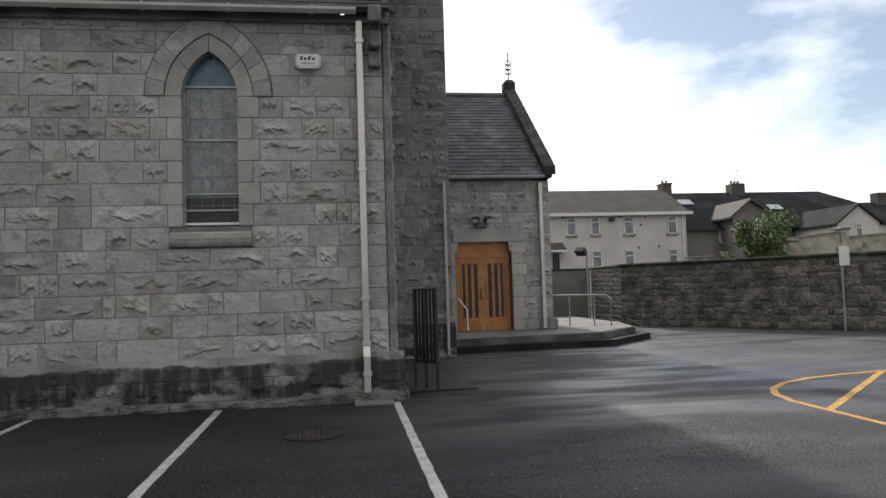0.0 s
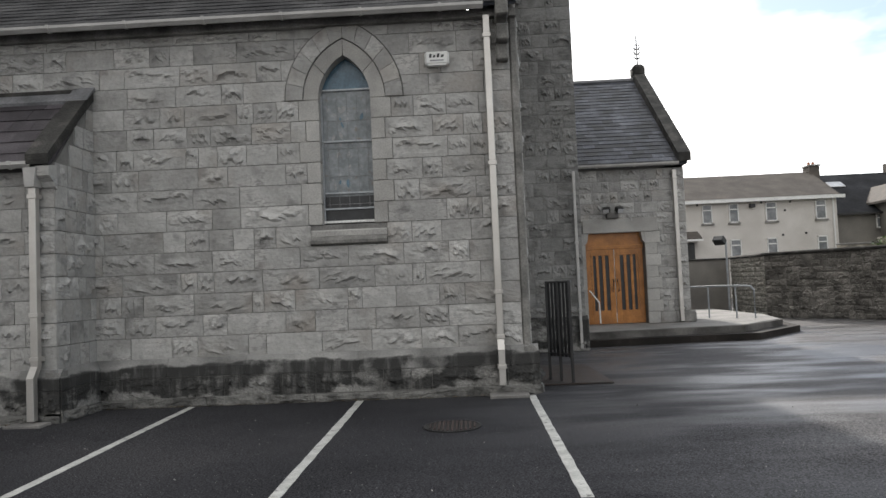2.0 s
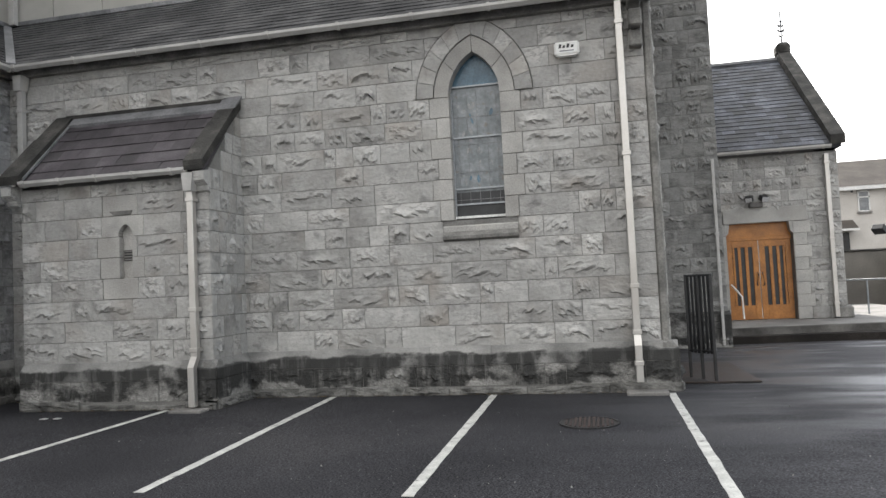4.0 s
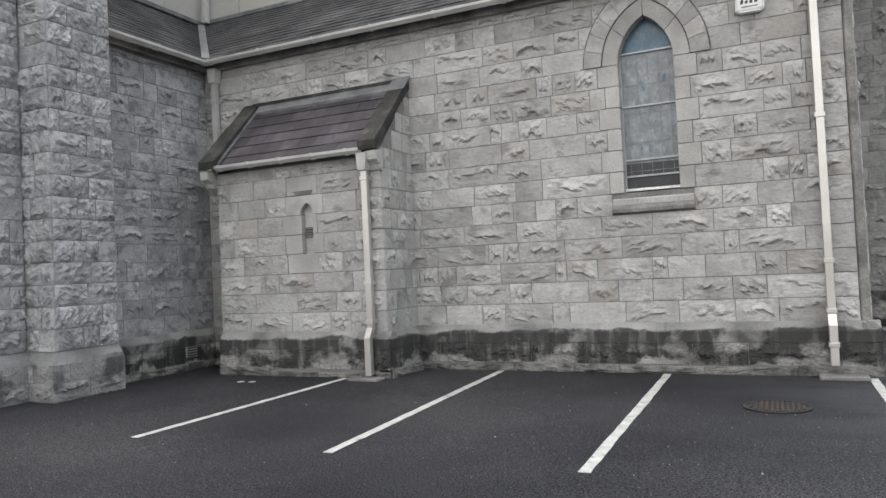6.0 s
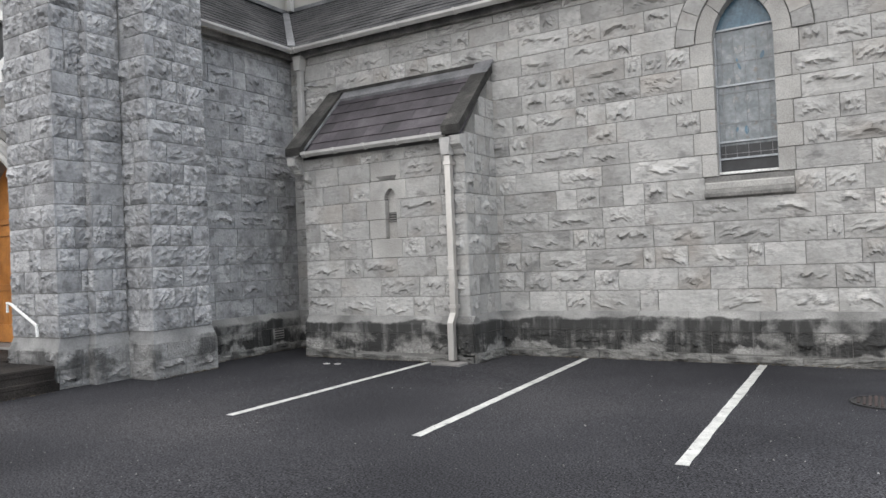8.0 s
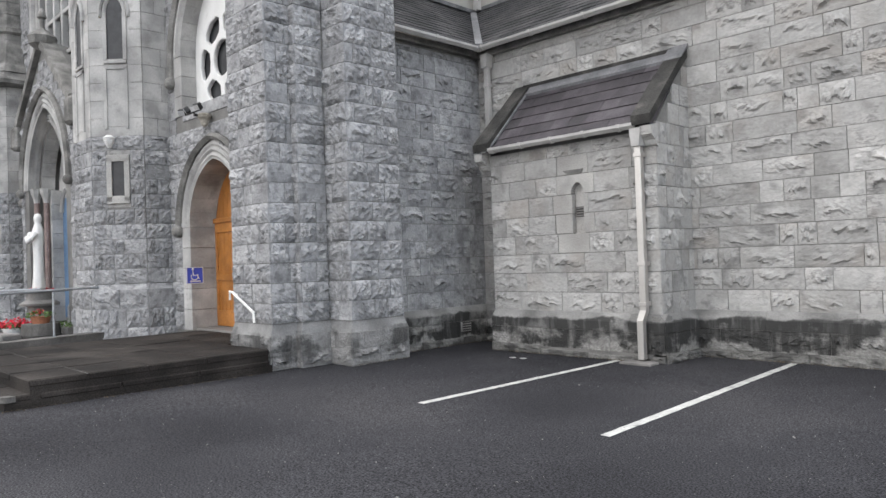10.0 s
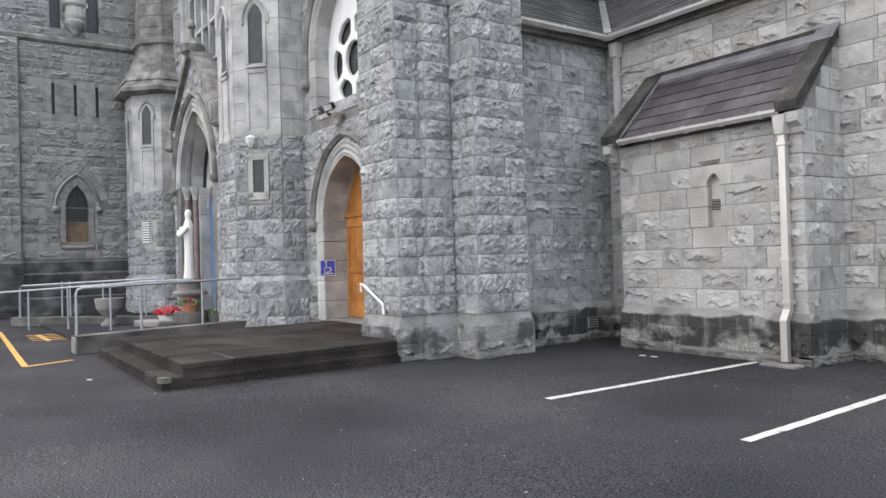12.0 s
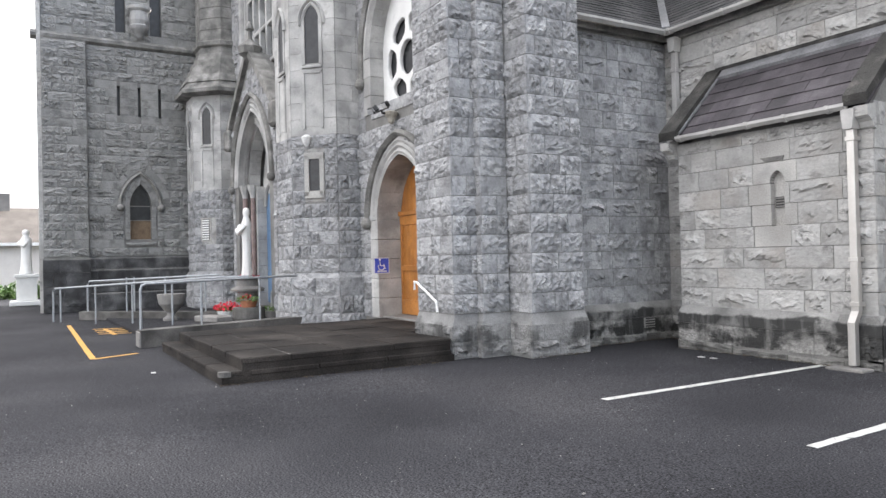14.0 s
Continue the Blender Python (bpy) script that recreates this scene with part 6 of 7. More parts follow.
tagged(proof, "steep blue-grey slate roof of the porch", "roof", "", "structure")
slates(proof, slope(2.0, PY - 0.24, 4.64, 1, 0, 37.8), 3.85, 5.58, 0.32, 0.225, SLATE, 99, 15)
part("ridge", boxm(2.0, 5.9, PY + 4.08, PY + 4.3, 8.03, 8.15, 0.03), LEAD, proof)
for s in (-1, 1):
    y0 = PY + 4.2 + s * 4.5
    part("gable_coping", prism(bmesh.new(), [(y0, 4.62), (y0, 4.86), (PY + 4.2, 8.42), (PY + 4.2, 8.1)], 5.64, 5.98, "x"), COPING, proof, "dark stone gable coping")
part("apex_stone", boxm(5.6, 6.02, PY + 3.95, PY + 4.45, 8.15, 8.58, 0.1), COPING, proof)
fin = thing("iron_finial", pose(5.82, PY + 4.2, 8.58), "black wrought iron scroll finial on the porch gable", "finial")
part("stem", tube(bmesh.new(), [(0, 0, -0.05), (0, 0, 1.0)], 0.022, 6), DARK_METAL, fin)
for z in (0.3, 0.46, 0.62):
    for s in (-1, 1):
        pts = [(s * (0.02 + 0.09 * math.sin(t)), 0, z + 0.08 * math.cos(t)) for t in (radians(30 * k) for k in range(10))]
        part("scroll", tube(bmesh.new(), pts, 0.016, 5), DARK_METAL, fin)
gutter(place(2.4, PY - 0.22, 1, 0, 4.62), 3.25, "painted gutter along the porch eave", 1.0)
downpipe(place(5.55, PY - 0.03, 1, 0), 0.36, 4.42, "square metal downpipe on the porch", brackets=(4.2, 2.3, 0.7), w=0.1)
pd = thing("door_3", PORCH @ pose(1.5, 0.2, 0), "varnished orange wooden double doors with narrow glazed slots", "door", "", "structure")
part("transom_panel", boxm(-0.79, 0.79, 0, 0.06, 2.42, 2.82, 0.01), OAK, pd)
part("transom_rail", boxm(-0.79, 0.79, -0.03, 0.0, 2.36, 2.46, 0.01), OAK, pd)
for s in (-1, 1):
    lf = part("leaf", boxm(min(s * 0.01, s * 0.77), max(s * 0.01, s * 0.77), 0.02, 0.05, 0.34, 2.38), GLASS_BLACK, pd, "glazed door leaf")
    for x0, x1, z0, z1 in ((0.01, 0.15, 0.34, 2.38), (0.64, 0.77, 0.34, 2.38), (0.15, 0.64, 0.34, 0.7), (0.15, 0.64, 2.2, 2.38), (0.25, 0.33, 0.7, 2.2), (0.43, 0.5, 0.7, 2.2), (0.58, 0.63, 0.7, 2.2)):
        a, b = sorted((s * x0, s * x1))
        part("slat", boxm(a, b, -0.01, 0.02, z0, z1, 0.004), OAK, lf)
    part("handle", tube(bmesh.new(), [(s * 0.07, -0.01, 1.2), (s * 0.09, -0.07, 1.24), (s * 0.05, -0.07, 1.5), (s * 0.07, -0.01, 1.54)], 0.014, 6), DARK_METAL, lf)
lamp2 = thing("flood_lamps", PORCH @ pose(1.45, -0.08, 3.3), "twin flood lamps over the porch door", "flood lamp")
part("base", boxm(-0.16, 0.16, -0.1, 0.06, -0.12, 0.02, 0.02), CONCRETE, lamp2)
for s in (-1, 1):
    hd = part("lamp_head", boxm(-0.1, 0.1, -0.08, 0.08, -0.07, 0.07, 0.02), DARK_METAL, lamp2)
    hd.matrix_basis = pose(s * 0.17, -0.15, 0.1, 30, 0, s * 20)
    part("lamp_glass", boxm(-0.08, 0.08, -0.09, -0.08, -0.055, 0.055), LAMP_GLASS, hd)
hr = thing("handrail", PORCH @ pose(0.75, -0.05, 0), "white steel handrail beside the porch door", "handrail")
part("bar", tube(bmesh.new(), [(0, 0, 1.25), (0.02, -0.1, 1.22), (0.16, -0.45, 0.95), (0.17, -0.46, 0.4)], 0.022, 6), WHITE_PAINT, hr)

ps = thing("porch_steps", pose(0, 0, 0), "dark damp stone steps and platform before the porch", "steps", "", "structure")
part("lower_step", prism(bmesh.new(), [(2.5, 16.75), (4.9, 17.05), (6.7, 17.15), (8.45, 19.0), (8.9, 21.5), (8.9, 26), (2.5, 26)], -0.05, 0.15), DARK_STEP, ps)
part("upper_step", prism(bmesh.new(), [(2.5, 17.1), (4.9, 17.4), (6.5, 17.55), (8.1, 19.2), (8.6, 21.5), (8.6, 26), (2.5, 26)], 0.1, 0.31), STAINED_CONCRETE, ps)
part("paving", prism(bmesh.new(), [(2.55, 17.14), (4.9, 17.44), (6.48, 17.6), (8.05, 19.25), (8.55, 21.5), (8.55, 26), (2.55, 26)], 0.3, 0.325), CONCRETE, ps, "pale concrete paving on the platform")
railing([(5.9, 21.6, 1.22), (7.3, 20.0, 1.22), (7.55, 19.8, 1.2), (7.62, 19.75, 1.1), (7.62, 19.75, 0.32)], [(6.7, 20.7, 0.32, 1.22), (7.25, 20.1, 0.32, 1.22)], "galvanised tube railing on the porch platform")

# ---- folded black gate and rusty plate by the corner ----
plate = part("steel_plate", prism(bmesh.new(), [(0.84, 11.0), (2.05, 11.0), (2.0, 13.4), (0.95, 13.6)], 0.0, 0.018), RUST)
tagged(plate, "rust-brown steel plate lying on the asphalt", "plate", "", "structure")
gate = thing("metal_gate", pose(1.32, 11.15, 0.018), "narrow folded black metal gate standing by the corner", "gate")
for k, (x, y) in enumerate(((-0.17, 0.35), (-0.02, 0.16), (0.13, -0.06))):
    part("post", boxm(x - 0.022, x + 0.022, y - 0.022, y + 0.022, 0.0, 1.56, 0.004), DARK_METAL, gate)
for k, (a, b) in enumerate((((-0.17, 0.35), (-0.02, 0.16)), ((-0.02, 0.16), (0.13, -0.06)), ((0.13, -0.06), (0.2, 0.3)))):
    d = Vector((b[0] - a[0], b[1] - a[1], 0))
    for i in range(3):
        c = Vector((a[0], a[1], 0)) + d * (0.2 + 0.3 * i)
        sl = part("slat", boxm(-0.02, 0.02, -0.008, 0.008, 0.38, 1.54), DARK_METAL, gate)
        sl.matrix_basis = Matrix.Translation(c) @ pose(0, 0, 0, 0, 0, math.degrees(math.atan2(d.y, d.x)))
    part("rail", tube(bmesh.new(), [(*a, 1.54), (*b, 1.54)], 0.02, 6), DARK_METAL, gate)
    part("rail", tube(bmesh.new(), [(*a, 0.42), (*b, 0.42)], 0.02, 6), DARK_METAL, gate)

# ---- painted markings and iron cover ----
def ground_at(x, y):
    """Height of the asphalt between the points of its grid."""
    i, j = (x + 30) / 1.5, (y + 10) / 1.5
    fi, fj = i - math.floor(i), j - math.floor(j)
    h = [[0.012 * noise.noise(Vector(((-30 + 1.5 * (math.floor(i) + a)) * 0.4, (-10 + 1.5 * (math.floor(j) + b)) * 0.4, 3))) - 0.012 for b in (0, 1)] for a in (0, 1)]
    return (h[0][0] * (1 - fj) + h[0][1] * fj) * (1 - fi) + (h[1][0] * (1 - fj) + h[1][1] * fj) * fi


def ragged(pts_a, pts_b, mat, name, label, z=0.004):
    """A thin strip of road paint with slightly uneven edges, following the ground."""
    rnd = random.Random(len(name) + int(abs(pts_a[0]) * 100))
    a, b = Vector(pts_a), Vector(pts_b)
    d = (b - a)
    n = max(2, int(d.length / 0.12))
    side = Vector((-d.y, d.x)).normalized()
    bm = bmesh.new()
    rows = []
    for i in range(n + 1):
        c = a + d * (i / n)
        row = []
        for s in (-1, 1):
            p = c + side * s * (0.05 + rnd.uniform(-0.006, 0.004))
            row.append(bm.verts.new((p.x, p.y, ground_at(p.x, p.y) + z)))
        rows.append(row)
    for r, q in zip(rows, rows[1:]):
        bm.faces.new((r[0], r[1], q[1], q[0]))
    low = bmesh.ops.extrude_face_region(bm, geom=list(bm.faces))
    bmesh.ops.translate(bm, verts=[v for v in low["geom"] if isinstance(v, bmesh.types.BMVert)], vec=(0, 0, -0.02))
    ob = part(name, bm, mat)
    return tagged(ob, label, "road marking", "parking bay lines" if mat == WHITE_LINE else "", "structure")


for x0, x1, y1 in ((-6.36, -6.28, 9.35), (-3.98, -4.14, 10.28), (-1.66, -1.70, 10.28), (0.73, 0.74, 10.2)):
    ragged((x0, 5.36), (x1, y1), WHITE_LINE, "bay_line", "worn white painted parking bay line")
ragged((5.72, 4.2), (5.72, 8.6), YELLOW_LINE, "yellow_line", "worn yellow painted road line")
ragged((5.74, 7.9), (8.75, 10.72), YELLOW_LINE, "yellow_line", "worn yellow diagonal road line")
arc = [(5.72, 8.6), (5.85, 9.15), (6.1, 9.6), (6.55, 10.05), (7.2, 10.4), (7.9, 10.6), (8.9, 10.78), (10.5, 10.85), (13, 10.9)]
for a, b in zip(arc, arc[1:]):
    ragged(a, b, YELLOW_LINE, "yellow_arc", "worn yellow curved road line", 0.005)
ragged((-22.2, 1.0), (-14.04, 0.95), YELLOW_LINE, "yellow_line", "worn yellow line of a reserved bay")
ragged((-14.04, 0.95), (-14.4, 1.7), YELLOW_LINE, "yellow_line", "worn yellow end line of a reserved bay")
for k in range(4):
    ragged((-20.4 + 0.5 * k, 1.45), (-20.1 + 0.5 * k, 2.25), YELLOW_LINE, "yellow_symbol", "worn yellow painted symbol of the reserved bay")
ragged((-20.3, 1.7), (-18.5, 1.75), YELLOW_LINE, "yellow_symbol", "worn yellow painted symbol of the reserved bay")

cover = thing("iron_cover", pose(-0.33, 8.17, 0.0), "round rusty iron inspection cover set in asphalt", "manhole cover", "", "structure")
part("disc", lathe(bmesh.new(), [(0.33, -0.03), (0.33, 0.001), (0.3, 0.003), (0.3, -0.002)], 28), DARK_METAL, cover)
for i in range(11):
    x = -0.25 + 0.05 * i
    h = math.sqrt(0.28 ** 2 - x * x) if abs(x) < 0.28 else 0.05
    part("rib", boxm(x - 0.014, x + 0.014, -h, h, -0.008, 0.006), IRON_GRATE, cover)
rnd = random.Random(12)
tuft("fallen_leaves", pose(-4, 6, 0.004), 260, 8.5, 0.006, CONCRETE, "scattered pale leaf litter and grit on the asphalt", "litter", 0.013, 31)
verts, faces = [], []
for i in range(7000):
    x, y = rnd.uniform(-15, 5), rnd.uniform(-2, 9.3)
    s, a = rnd.uniform(0.002, 0.0055) * (1.8 if rnd.random() < 0.05 else 1), rnd.uniform(0, 6)
    z = 0.012 * noise.noise(Vector((x * 0.4, y * 0.4, 3))) - 0.0115
    k = len(verts)
    verts += [(x + s * math.cos(a + q * 2.09), y + s * math.sin(a + q * 2.09), z) for q in range(3)] + [(x, y, z + s)]
    faces += [(k, k + 1, k + 3), (k + 1, k + 2, k + 3), (k + 2, k, k + 3)]
me = bpy.data.meshes.new("grit")
me.from_pydata(verts, [], faces)
me.materials.append(CONCRETE)
tagged(new("grit", me), "loose pale grit scattered over the asphalt", "grit", "", "stuff")
# moss, dead leaves and grit gathered along the foot of the walls
verts, faces = [], []
for (x0, y0), (x1, y1), n in (((-5.4, 10.28), (0.15, 10.28), 420), ((-8.8, 9.26), (-6.1, 9.26), 220), ((-9.78, 7.9), (-9.78, 10.2), 260), ((-9.3, 6.75), (-9.3, 7.8), 110), ((-11.2, 5.64), (-9.98, 5.64), 90), ((-9.9, 2.0), (-9.86, 5.5), 160), ((-9.75, 10.2), (-8.95, 10.1), 160)):
    for i in range(n):
        f, d = rnd.random(), abs(rnd.gauss(0, 0.045))
        x, y = x0 + (x1 - x0) * f, y0 + (y1 - y0) * f
        x, y = (x + d, y) if abs(x1 - x0) < 0.1 else (x, y - d)
        q = Euler((rnd.uniform(-0.5, 0.5), rnd.uniform(-0.5, 0.5), rnd.uniform(0, 6))).to_matrix()
        r = rnd.uniform(0.006, 0.02)
        k = len(verts)
        verts += [tuple(Vector((x, y, 0.004)) + q @ Vector(p)) for p in ((-r, 0, 0), (0, -r * 0.6, 0.003), (r, 0, 0), (0, r * 0.6, 0.003))]
        faces.append((k, k + 1, k + 2, k + 3))
me = bpy.data.meshes.new("wall_foot_debris")
me.from_pydata(verts, [], faces)
me.materials.append(DEBRIS)
tagged(new("wall_foot_debris", me), "brown moss and dead leaf bits along the wall foot", "litter", "", "stuff")
for x, y in ((-11.6, 1.55), (-7.75, 8.6), (-7.55, 8.62)):
    part("paper_scrap", prism(bmesh.new(), [(x - 0.05, y - 0.03), (x + 0.03, y - 0.035), (x + 0.05, y + 0.02), (x - 0.03, y + 0.035)], 0.002, 0.014), CHALK)
    tagged(scene.collection.objects[-1], "small scrap of pale paper litter", "litter")

# ---- yard wall ----
yard = wall("wall_yard", place(10.16, 25.19, 0.54, -0.84), 16, 0.0, 2.12, 0.4, mat=RUBBLE, label="rubble stone boundary wall of the yard")
courses(yard, 10.5, 0.0, 2.1, 0.21, mat=RUBBLE, rough=0.9, seed=141, narrow=0.16, wide=0.46)
part("coping", boxm(-0.1, 16, -0.1, 0.5, 2.12, 2.22, 0.03), COPING, yard)
ret = wall("wall_yard_return", place(10.24, 28.6, -0.023, -1), 3.4, 0.0, 2.12, 0.35, mat=PEBBLE, label="pebble-dashed return of the yard wall")
courses(ret, 3.4, 0.0, 2.1, 0.17, mat=PEBBLE, rough=1.0, seed=142, narrow=0.15, wide=0.34)
part("coping", boxm(-0.05, 3.4, -0.08, 0.35, 2.12, 2.22, 0.03), COPING, ret)
back = wall("wall_yard_back", place(3.0, 28.7, 1, 0.0), 7.2, 0.0, 2.1, 0.3, mat=GREY_RENDER, label="dark rendered wall at the back of the yard")
part("coping", boxm(0, 7.2, -0.06, 0.36, 2.1, 2.18, 0.02), COPING, back)
pole = thing("flood_post", pose(8.95, 25.4, 0), "grey steel post with a tilted flood lamp", "lamp post")
part("pole", tube(bmesh.new(), [(0, 0, 0), (0, 0, 2.75)], 0.035), RAIL, pole)
hd = part("lamp_head", boxm(-0.2, 0.2, -0.12, 0.12, -0.14, 0.14, 0.03), DARK_METAL, pole)
hd.matrix_basis = pose(-0.25, -0.1, 2.72, 50, 0, -50)
spost = thing("sign_post", pose(14.05, 18.55, 0), "grey post with a pale plate seen edge on", "sign post")
part("pole", tube(bmesh.new(), [(0, 0, 0), (0, 0, 2.45)], 0.03), RAIL, spost)
part("plate", boxm(-0.1, 0.22, -0.05, -0.032, 1.85, 2.4, 0.005), WHITE_PAINT, spost)

# ---- houses beyond ----
def house_window(parent, u, z, w, h):
    """A white two-light window: frame bars proud of the glass, an open-able top light, and a sill."""
    f = part("window", boxm(u, u + w, -0.02, 0.05, z, z + h), WHITE_PAINT, parent)
    b = 0.07
    for x0, x1, z0, z1 in ((u, u + b, z, z + h), (u + w - b, u + w, z, z + h), (u, u + w, z, z + b), (u, u + w, z + h - b, z + h), (u, u + w, z + h * 0.66, z + h * 0.66 + b)):
        part("frame_bar", boxm(x0, x1, -0.06, -0.02, z0, z1), WHITE_PAINT, f)
    part("pane", boxm(u + b, u + w - b, -0.035, -0.018, z + b, z + h * 0.66), HOUSE_GLASS, f)
    part("pane", boxm(u + b, u + w - b, -0.035, -0.018, z + h * 0.66 + b, z + h - b), HOUSE_GLASS, f)
    part("sill", boxm(u - 0.07, u + w + 0.07, -0.12, 0.0, z - 0.1, z), CONCRETE, f)


def hipped(x0, x1, y0, y1, eave, ridge, hip0, hip1):
    """A roof with its ridge along x, sloped at the ends by hip0 and hip1."""
    bm = bmesh.new()
    ym = (y0 + y1) / 2
    v = [bm.verts.new(p) for p in ((x0, y0, eave), (x1, y0, eave), (x1, y1, eave), (x0, y1, eave), (x0 + hip0, ym, ridge), (x1 - hip1, ym, ridge))]
    for f in ((0, 1, 5, 4), (1, 2, 5), (2, 3, 4, 5), (3, 0, 4), (3, 2, 1, 0)):
        bm.faces.new([v[k] for k in f])
    return bm


house = thing("house", place(6.0, 44.6, 1, 0.0), "two-storey pale rendered house with a brown roof", "house")
part("wall", boxm(0, 16.6, 0, 7, 0, 6.0), CREAM, house)
part("roof", prism(bmesh.new(), [(-0.35, 5.98), (3.5, 8.02), (7.35, 5.98)], -0.2, 16.8, "x"), TILE_BROWN, house)
part("eave_board", boxm(-0.2, 16.95, -0.42, -0.32, 5.86, 6.06), WHITE_PAINT, house)
part("chimney", boxm(16.6, 17.25, 3.1, 4.1, 0, 8.35, 0.03), TILE_BROWN, house)
part("chimney_cap", boxm(16.54, 17.31, 3.04, 4.16, 8.35, 8.45, 0.02), CONCRETE, house)
for i in range(2):
    part("chimney_pot", lathe(bmesh.new(), [(0.1, 8.45), (0.08, 8.68)], 8, (16.78 + 0.28 * i, 3.6)), TERRACOTTA, house)
for u, w in ((8.42, 0.63), (10.05, 0.6), (12.28, 0.69), (15.29, 0.66)):
    house_window(house, u, 4.63, w, 1.2)
for u, w in ((10.03, 0.68), (12.26, 0.64), (15.3, 0.61)):
    house_window(house, u, 2.42, w, 1.19)
part("downpipe", tube(bmesh.new(), [(16.35, -0.08, 0), (16.35, -0.08, 5.9)], 0.05, 6), WHITE_PAINT, house)
part("wall_lamp", boxm(11.28, 11.6, -0.3, 0, 5.5, 5.74, 0.03), DARK_METAL, house)
part("porch_roof", prism(bmesh.new(), [(-0.9, 3.6), (-0.8, 3.75), (0, 4.2), (0, 3.6)], 6.9, 8.1, "x"), TILE_BROWN, house)
part("porch_fascia", boxm(6.9, 8.12, -0.95, -0.9, 3.56, 3.68), WHITE_PAINT, house)
part("front_door", boxm(7.4, 7.85, -0.06, 0.05, 1.2, 3.5), DARK_METAL, house)
for u, z in ((13.75, 5.72), (13.4, 5.2), (14.6, 3.75), (13.2, 3.7), (8.1, 5.75), (12.0, 5.75)):
    part("wall_vent", boxm(u, u + 0.12, -0.03, 0, z, z + 0.12), DARK_METAL, house)

h2 = thing("house", place(23.1, 46.0, 1, 0.0), "grey rendered terrace house with a dark slate roof", "house")
part("wall", boxm(-0.3, 5.2, 0, 9, 0, 5.0), GREY_RENDER, h2)
part("roof", hipped(-0.6, 18.8, -0.35, 10.3, 4.98, 8.12, 0.1, 5.0), DARK_SLATE, h2)
part("gutter", boxm(-0.5, 4.4, -0.45, -0.34, 4.88, 5.0), DARK_METAL, h2)
part("wing_wall", prism(bmesh.new(), [(2.8, 0), (5.9, 0), (5.9, 5.5), (4.0, 6.7), (2.8, 5.7)], -1.5, 3.6, "y"), GREY_RENDER, h2)
part("wing_roof", prism(bmesh.new(), [(2.45, 5.5), (4.0, 6.72), (6.2, 5.35), (6.2, 5.48), (4.0, 6.88), (2.45, 5.64)], -1.8, 4.2, "y"), TILE_BROWN, h2)
part("long_wall", boxm(5.9, 18.0, 0.4, 9, 0, 4.95), GREY_RENDER, h2)
part("chimney", boxm(6.3, 7.35, 4.4, 5.4, 6.8, 8.75, 0.03), TILE_BROWN, h2)
for i in range(3):
    part("chimney_pot", lathe(bmesh.new(), [(0.11, 8.75), (0.09, 9.0)], 8, (6.5 + 0.28 * i, 4.9)), TERRACOTTA, h2)
part("aerial", tube(bmesh.new(), [(7.0, 4.9, 8.7), (7.0, 4.9, 9.9), (6.6, 4.9, 9.75), (7.5, 4.9, 9.85)], 0.02, 5), DARK_METAL, h2)
house_window(h2, 2.58, 4.0, 0.56, 0.92)
for u, q in ((1.45, 0.64), (7.9, 0.46), (9.6, 0.05)):
    sky_l = part("roof_light", boxm(0, 1.0, 0, 0.8, 0.03, 0.1, 0.02), LAMP_GLASS, h2)
    sky_l.matrix_basis = pose(u, -0.35 + 5.33 * q, 4.98 + 3.14 * q, 30.5)
part("dormer", prism(bmesh.new(), [(10.5, 5.0), (12.4, 5.0), (12.6, 6.1), (11.0, 6.0)], -0.4, 2.2, "y"), GREY_RENDER, h2)
h3 = thing("house", place(31.5, 42.0, 1, 0.0), "pale gabled house with a slate roof and brown chimney", "house")
part("wall", prism(bmesh.new(), [(0.1, 0), (3.1, 0), (3.1, 4.9), (1.6, 6.05), (0.1, 4.9)], 0, 7, "y"), CREAM, h3)
part("gable_roof", prism(bmesh.new(), [(1.6, 6.05), (3.3, 4.75), (3.3, 4.87), (1.6, 6.17), (-0.1, 4.87), (-0.1, 4.75)], -0.2, 7.2, "y"), DARK_SLATE, h3)
part("long_wall", boxm(3.1, 9.0, 0.8, 7, 0, 4.85), CREAM, h3)
part("roof", prism(bmesh.new(), [(0.5, 4.8), (3.6, 6.6), (7.3, 4.8)], 1.6, 9.2, "x"), DARK_SLATE, h3)
part("chimney", boxm(5.75, 6.6, 3.2, 4.0, 6.0, 7.25, 0.03), TILE_BROWN, h3)
house_window(h3, 1.35, 4.0, 0.5, 0.85)
gar = thing("garden_wall", place(26.3, 39.0, 1, -0.04), "tall stained pale rendered garden walls with capped pillars", "wall")
part("wall", prism(bmesh.new(), [(0, 0), (3.4, 0), (3.4, 4.1), (0, 3.75)], 0, 0.3, "y"), STAINED_RENDER, gar)
part("long_wall", prism(bmesh.new(), [(3.4, 0), (12, 0), (12, 4.3), (3.4, 3.75)], 0.04, 0.34, "y"), STAINED_RENDER, gar)
part("coping", prism(bmesh.new(), [(0, 3.75), (3.4, 4.1), (3.4, 4.22), (0, 3.87)], -0.08, 0.38, "y"), CONCRETE, gar)
part("coping", prism(bmesh.new(), [(3.4, 3.75), (12, 4.3), (12, 4.4), (3.4, 3.85)], -0.04, 0.4, "y"), CONCRETE, gar)
for u, h in ((0.0, 3.6), (3.35, 4.25)):
    part("pillar", boxm(u - 0.25, u + 0.25, -0.15, 0.45, 0, h, 0.03), STAINED_RENDER, gar)
    part("pillar_cap", boxm(u - 0.36, u + 0.36, -0.25, 0.55, h, h + 0.16, 0.05), CONCRETE, gar)
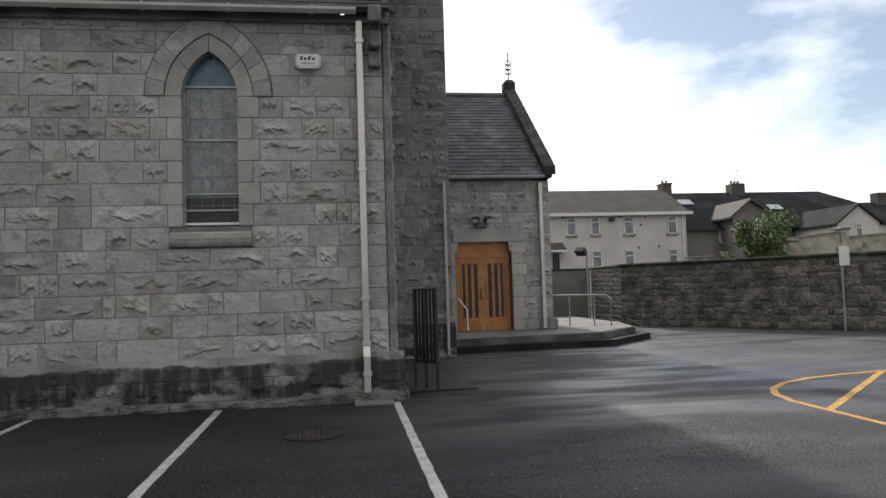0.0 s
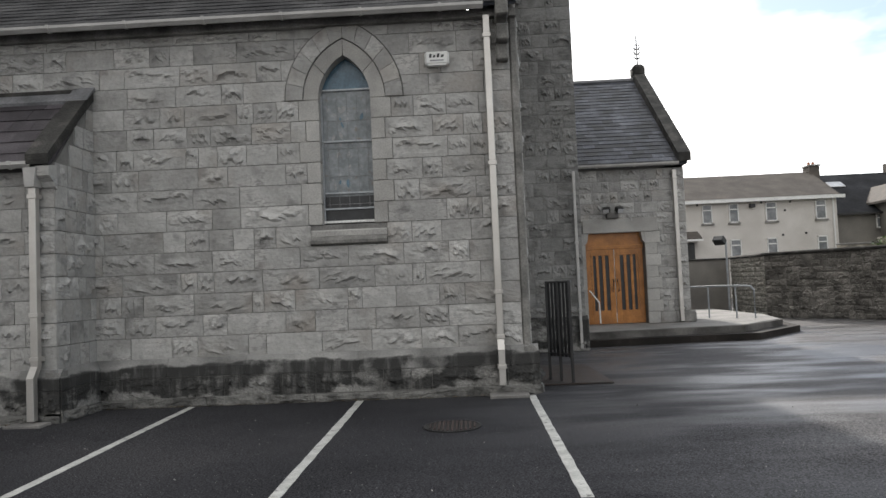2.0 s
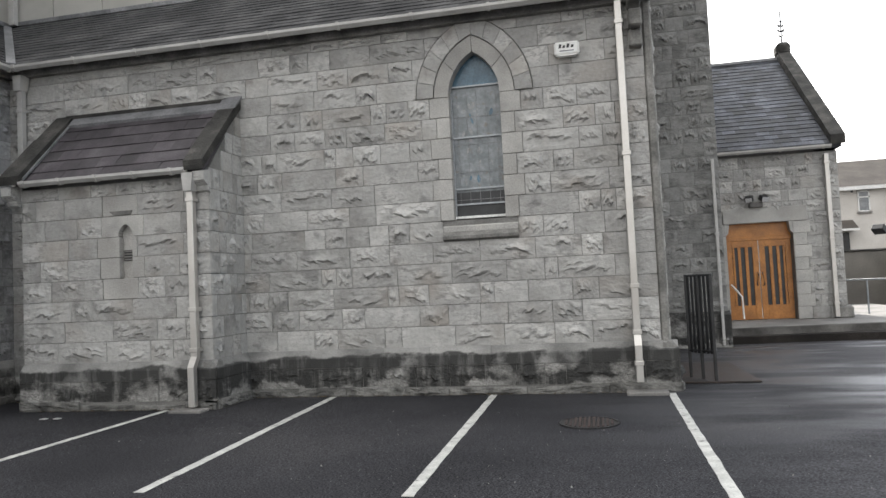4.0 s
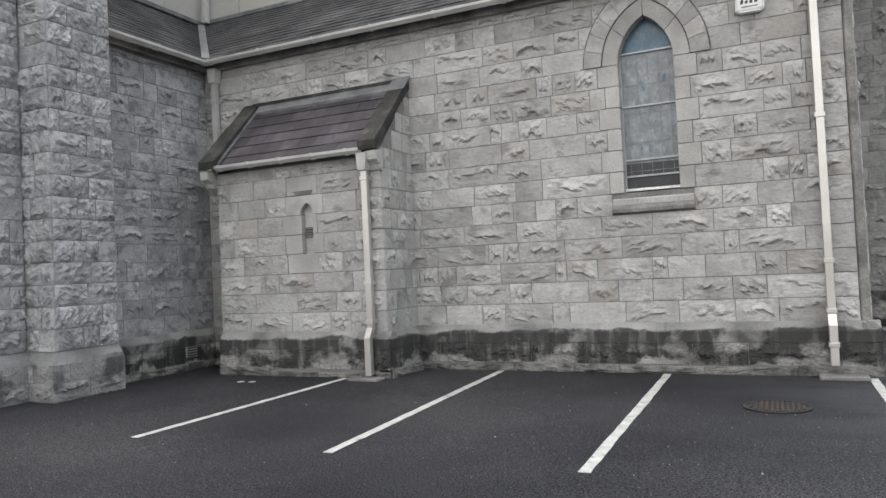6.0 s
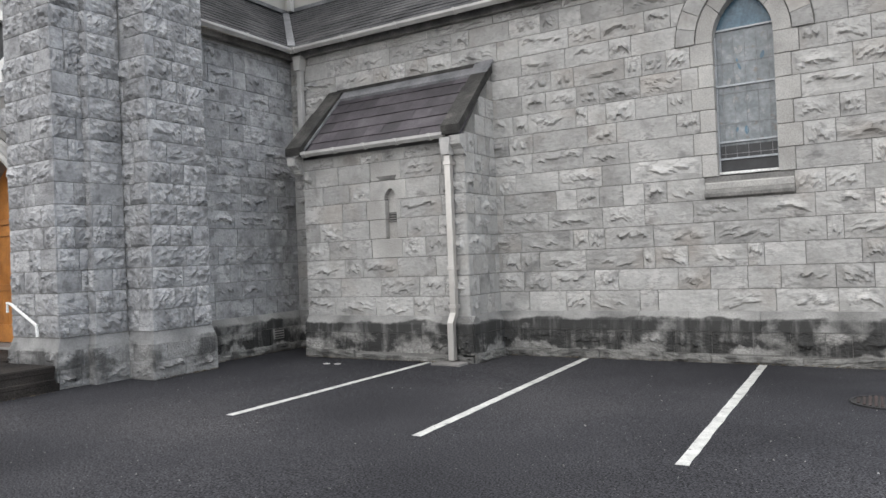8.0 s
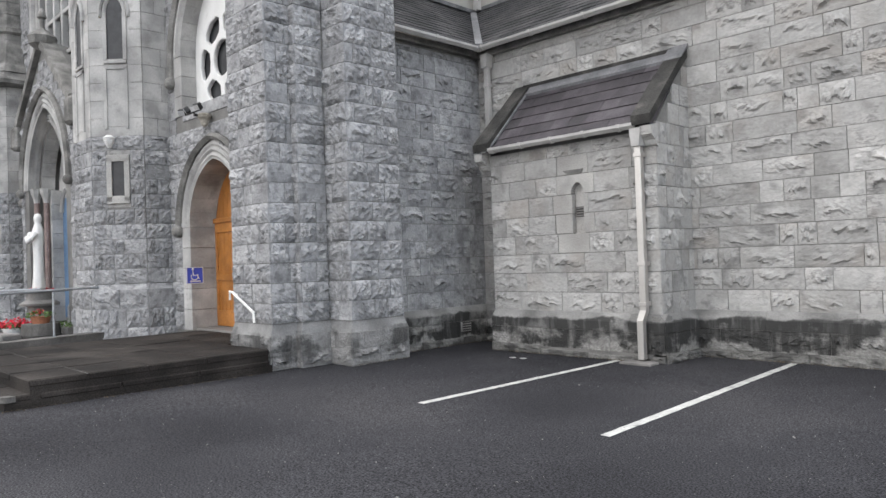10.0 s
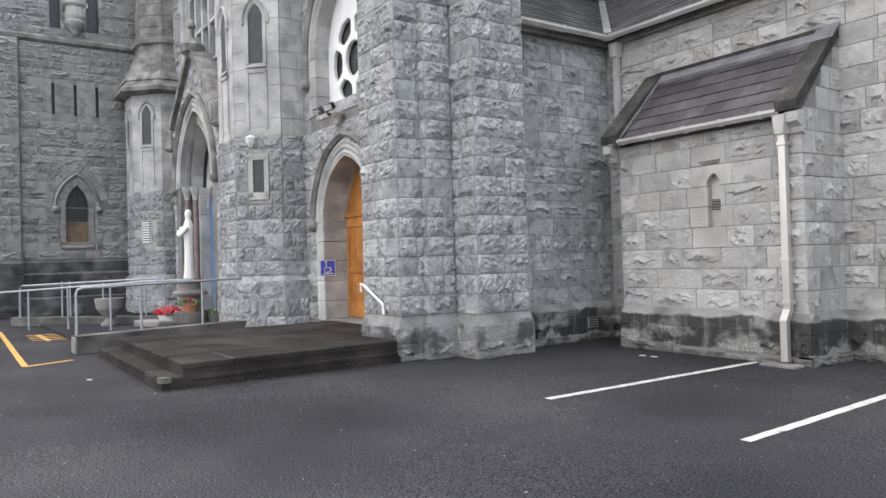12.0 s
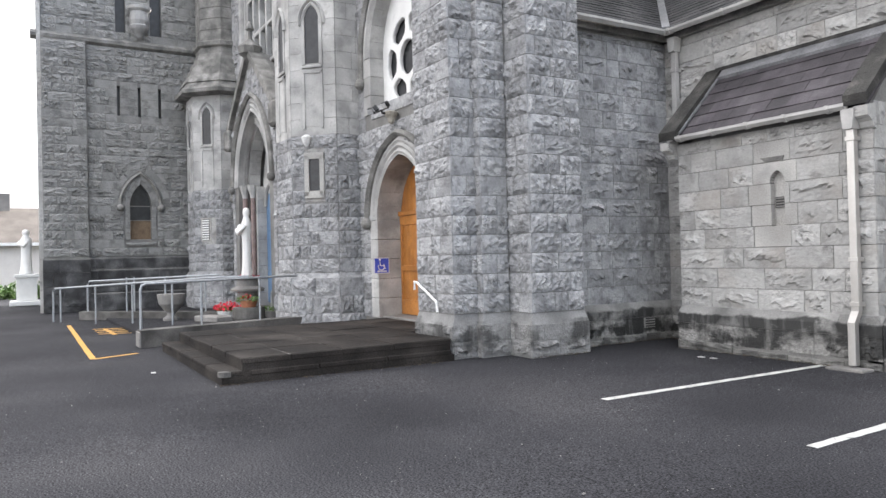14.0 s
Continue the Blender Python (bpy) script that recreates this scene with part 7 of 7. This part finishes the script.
rw = thing("garden_wall", place(20.5, 40.5, 1, 0), "low pale rendered garden wall", "wall")
part("wall", boxm(0, 3.2, 0, 0.3, 0, 2.85), STAINED_RENDER, rw)
part("coping", boxm(0, 3.2, -0.05, 0.35, 2.85, 2.95, 0.02), CONCRETE, rw)
part("pillar", boxm(2.3, 2.6, -0.1, 0.4, 0, 3.2, 0.02), STAINED_RENDER, rw)


def tree(m, h, spread, label, seed):
    """A leafy bush-like tree: tapered trunk, limbs, and a crown of many small leaves with gaps."""
    t = thing("tree", m, label, "tree")
    rnd = random.Random(seed)
    bm = bmesh.new()
    for k in range(7):
        a = k * 0.9 + rnd.uniform(-0.2, 0.2)
        top = Vector((math.cos(a) * spread * 0.55, math.sin(a) * spread * 0.5, h * rnd.uniform(0.6, 0.85)))
        tube(bm, [(0, 0, 0.0), top * 0.4 + Vector((0, 0, h * 0.08)), top], 0.05, 6)
    part("trunk", bm, BARK, t)
    verts, faces = [], []
    clumps = [(Vector((rnd.gauss(0, 0.4) * spread, rnd.gauss(0, 0.4) * spread, h * rnd.uniform(0.4, 0.92))), rnd.uniform(0.28, 0.5) * spread) for _ in range(30)]
    for c, r in clumps:
        for i in range(300):
            d = Vector((rnd.gauss(0, 1), rnd.gauss(0, 1), rnd.gauss(0, 0.8))).normalized() * r * rnd.uniform(0.5, 1.05)
            q = Euler((rnd.uniform(-1.2, 1.2), rnd.uniform(-1.2, 1.2), rnd.uniform(0, 6))).to_matrix()
            s = rnd.uniform(0.06, 0.11)
            k = len(verts)
            verts += [tuple(c + d + q @ Vector(p)) for p in ((-s, 0, 0), (0, -s * 0.5, 0), (s, 0, 0), (0, s * 0.5, 0))]
            faces.append((k, k + 1, k + 2, k + 3))
    me = bpy.data.meshes.new("crown")
    me.from_pydata(verts, [], faces)
    me.materials.append(LEAF)
    ob = new("crown", me)
    ob.parent = t


tree(pose(24.1, 38.5, 0), 5.5, 1.6, "rounded light green leafy tree behind the yard wall", 77)

# ---- blocks of all the walls, laid last ----
for job in WAITING:
    lay(*job)
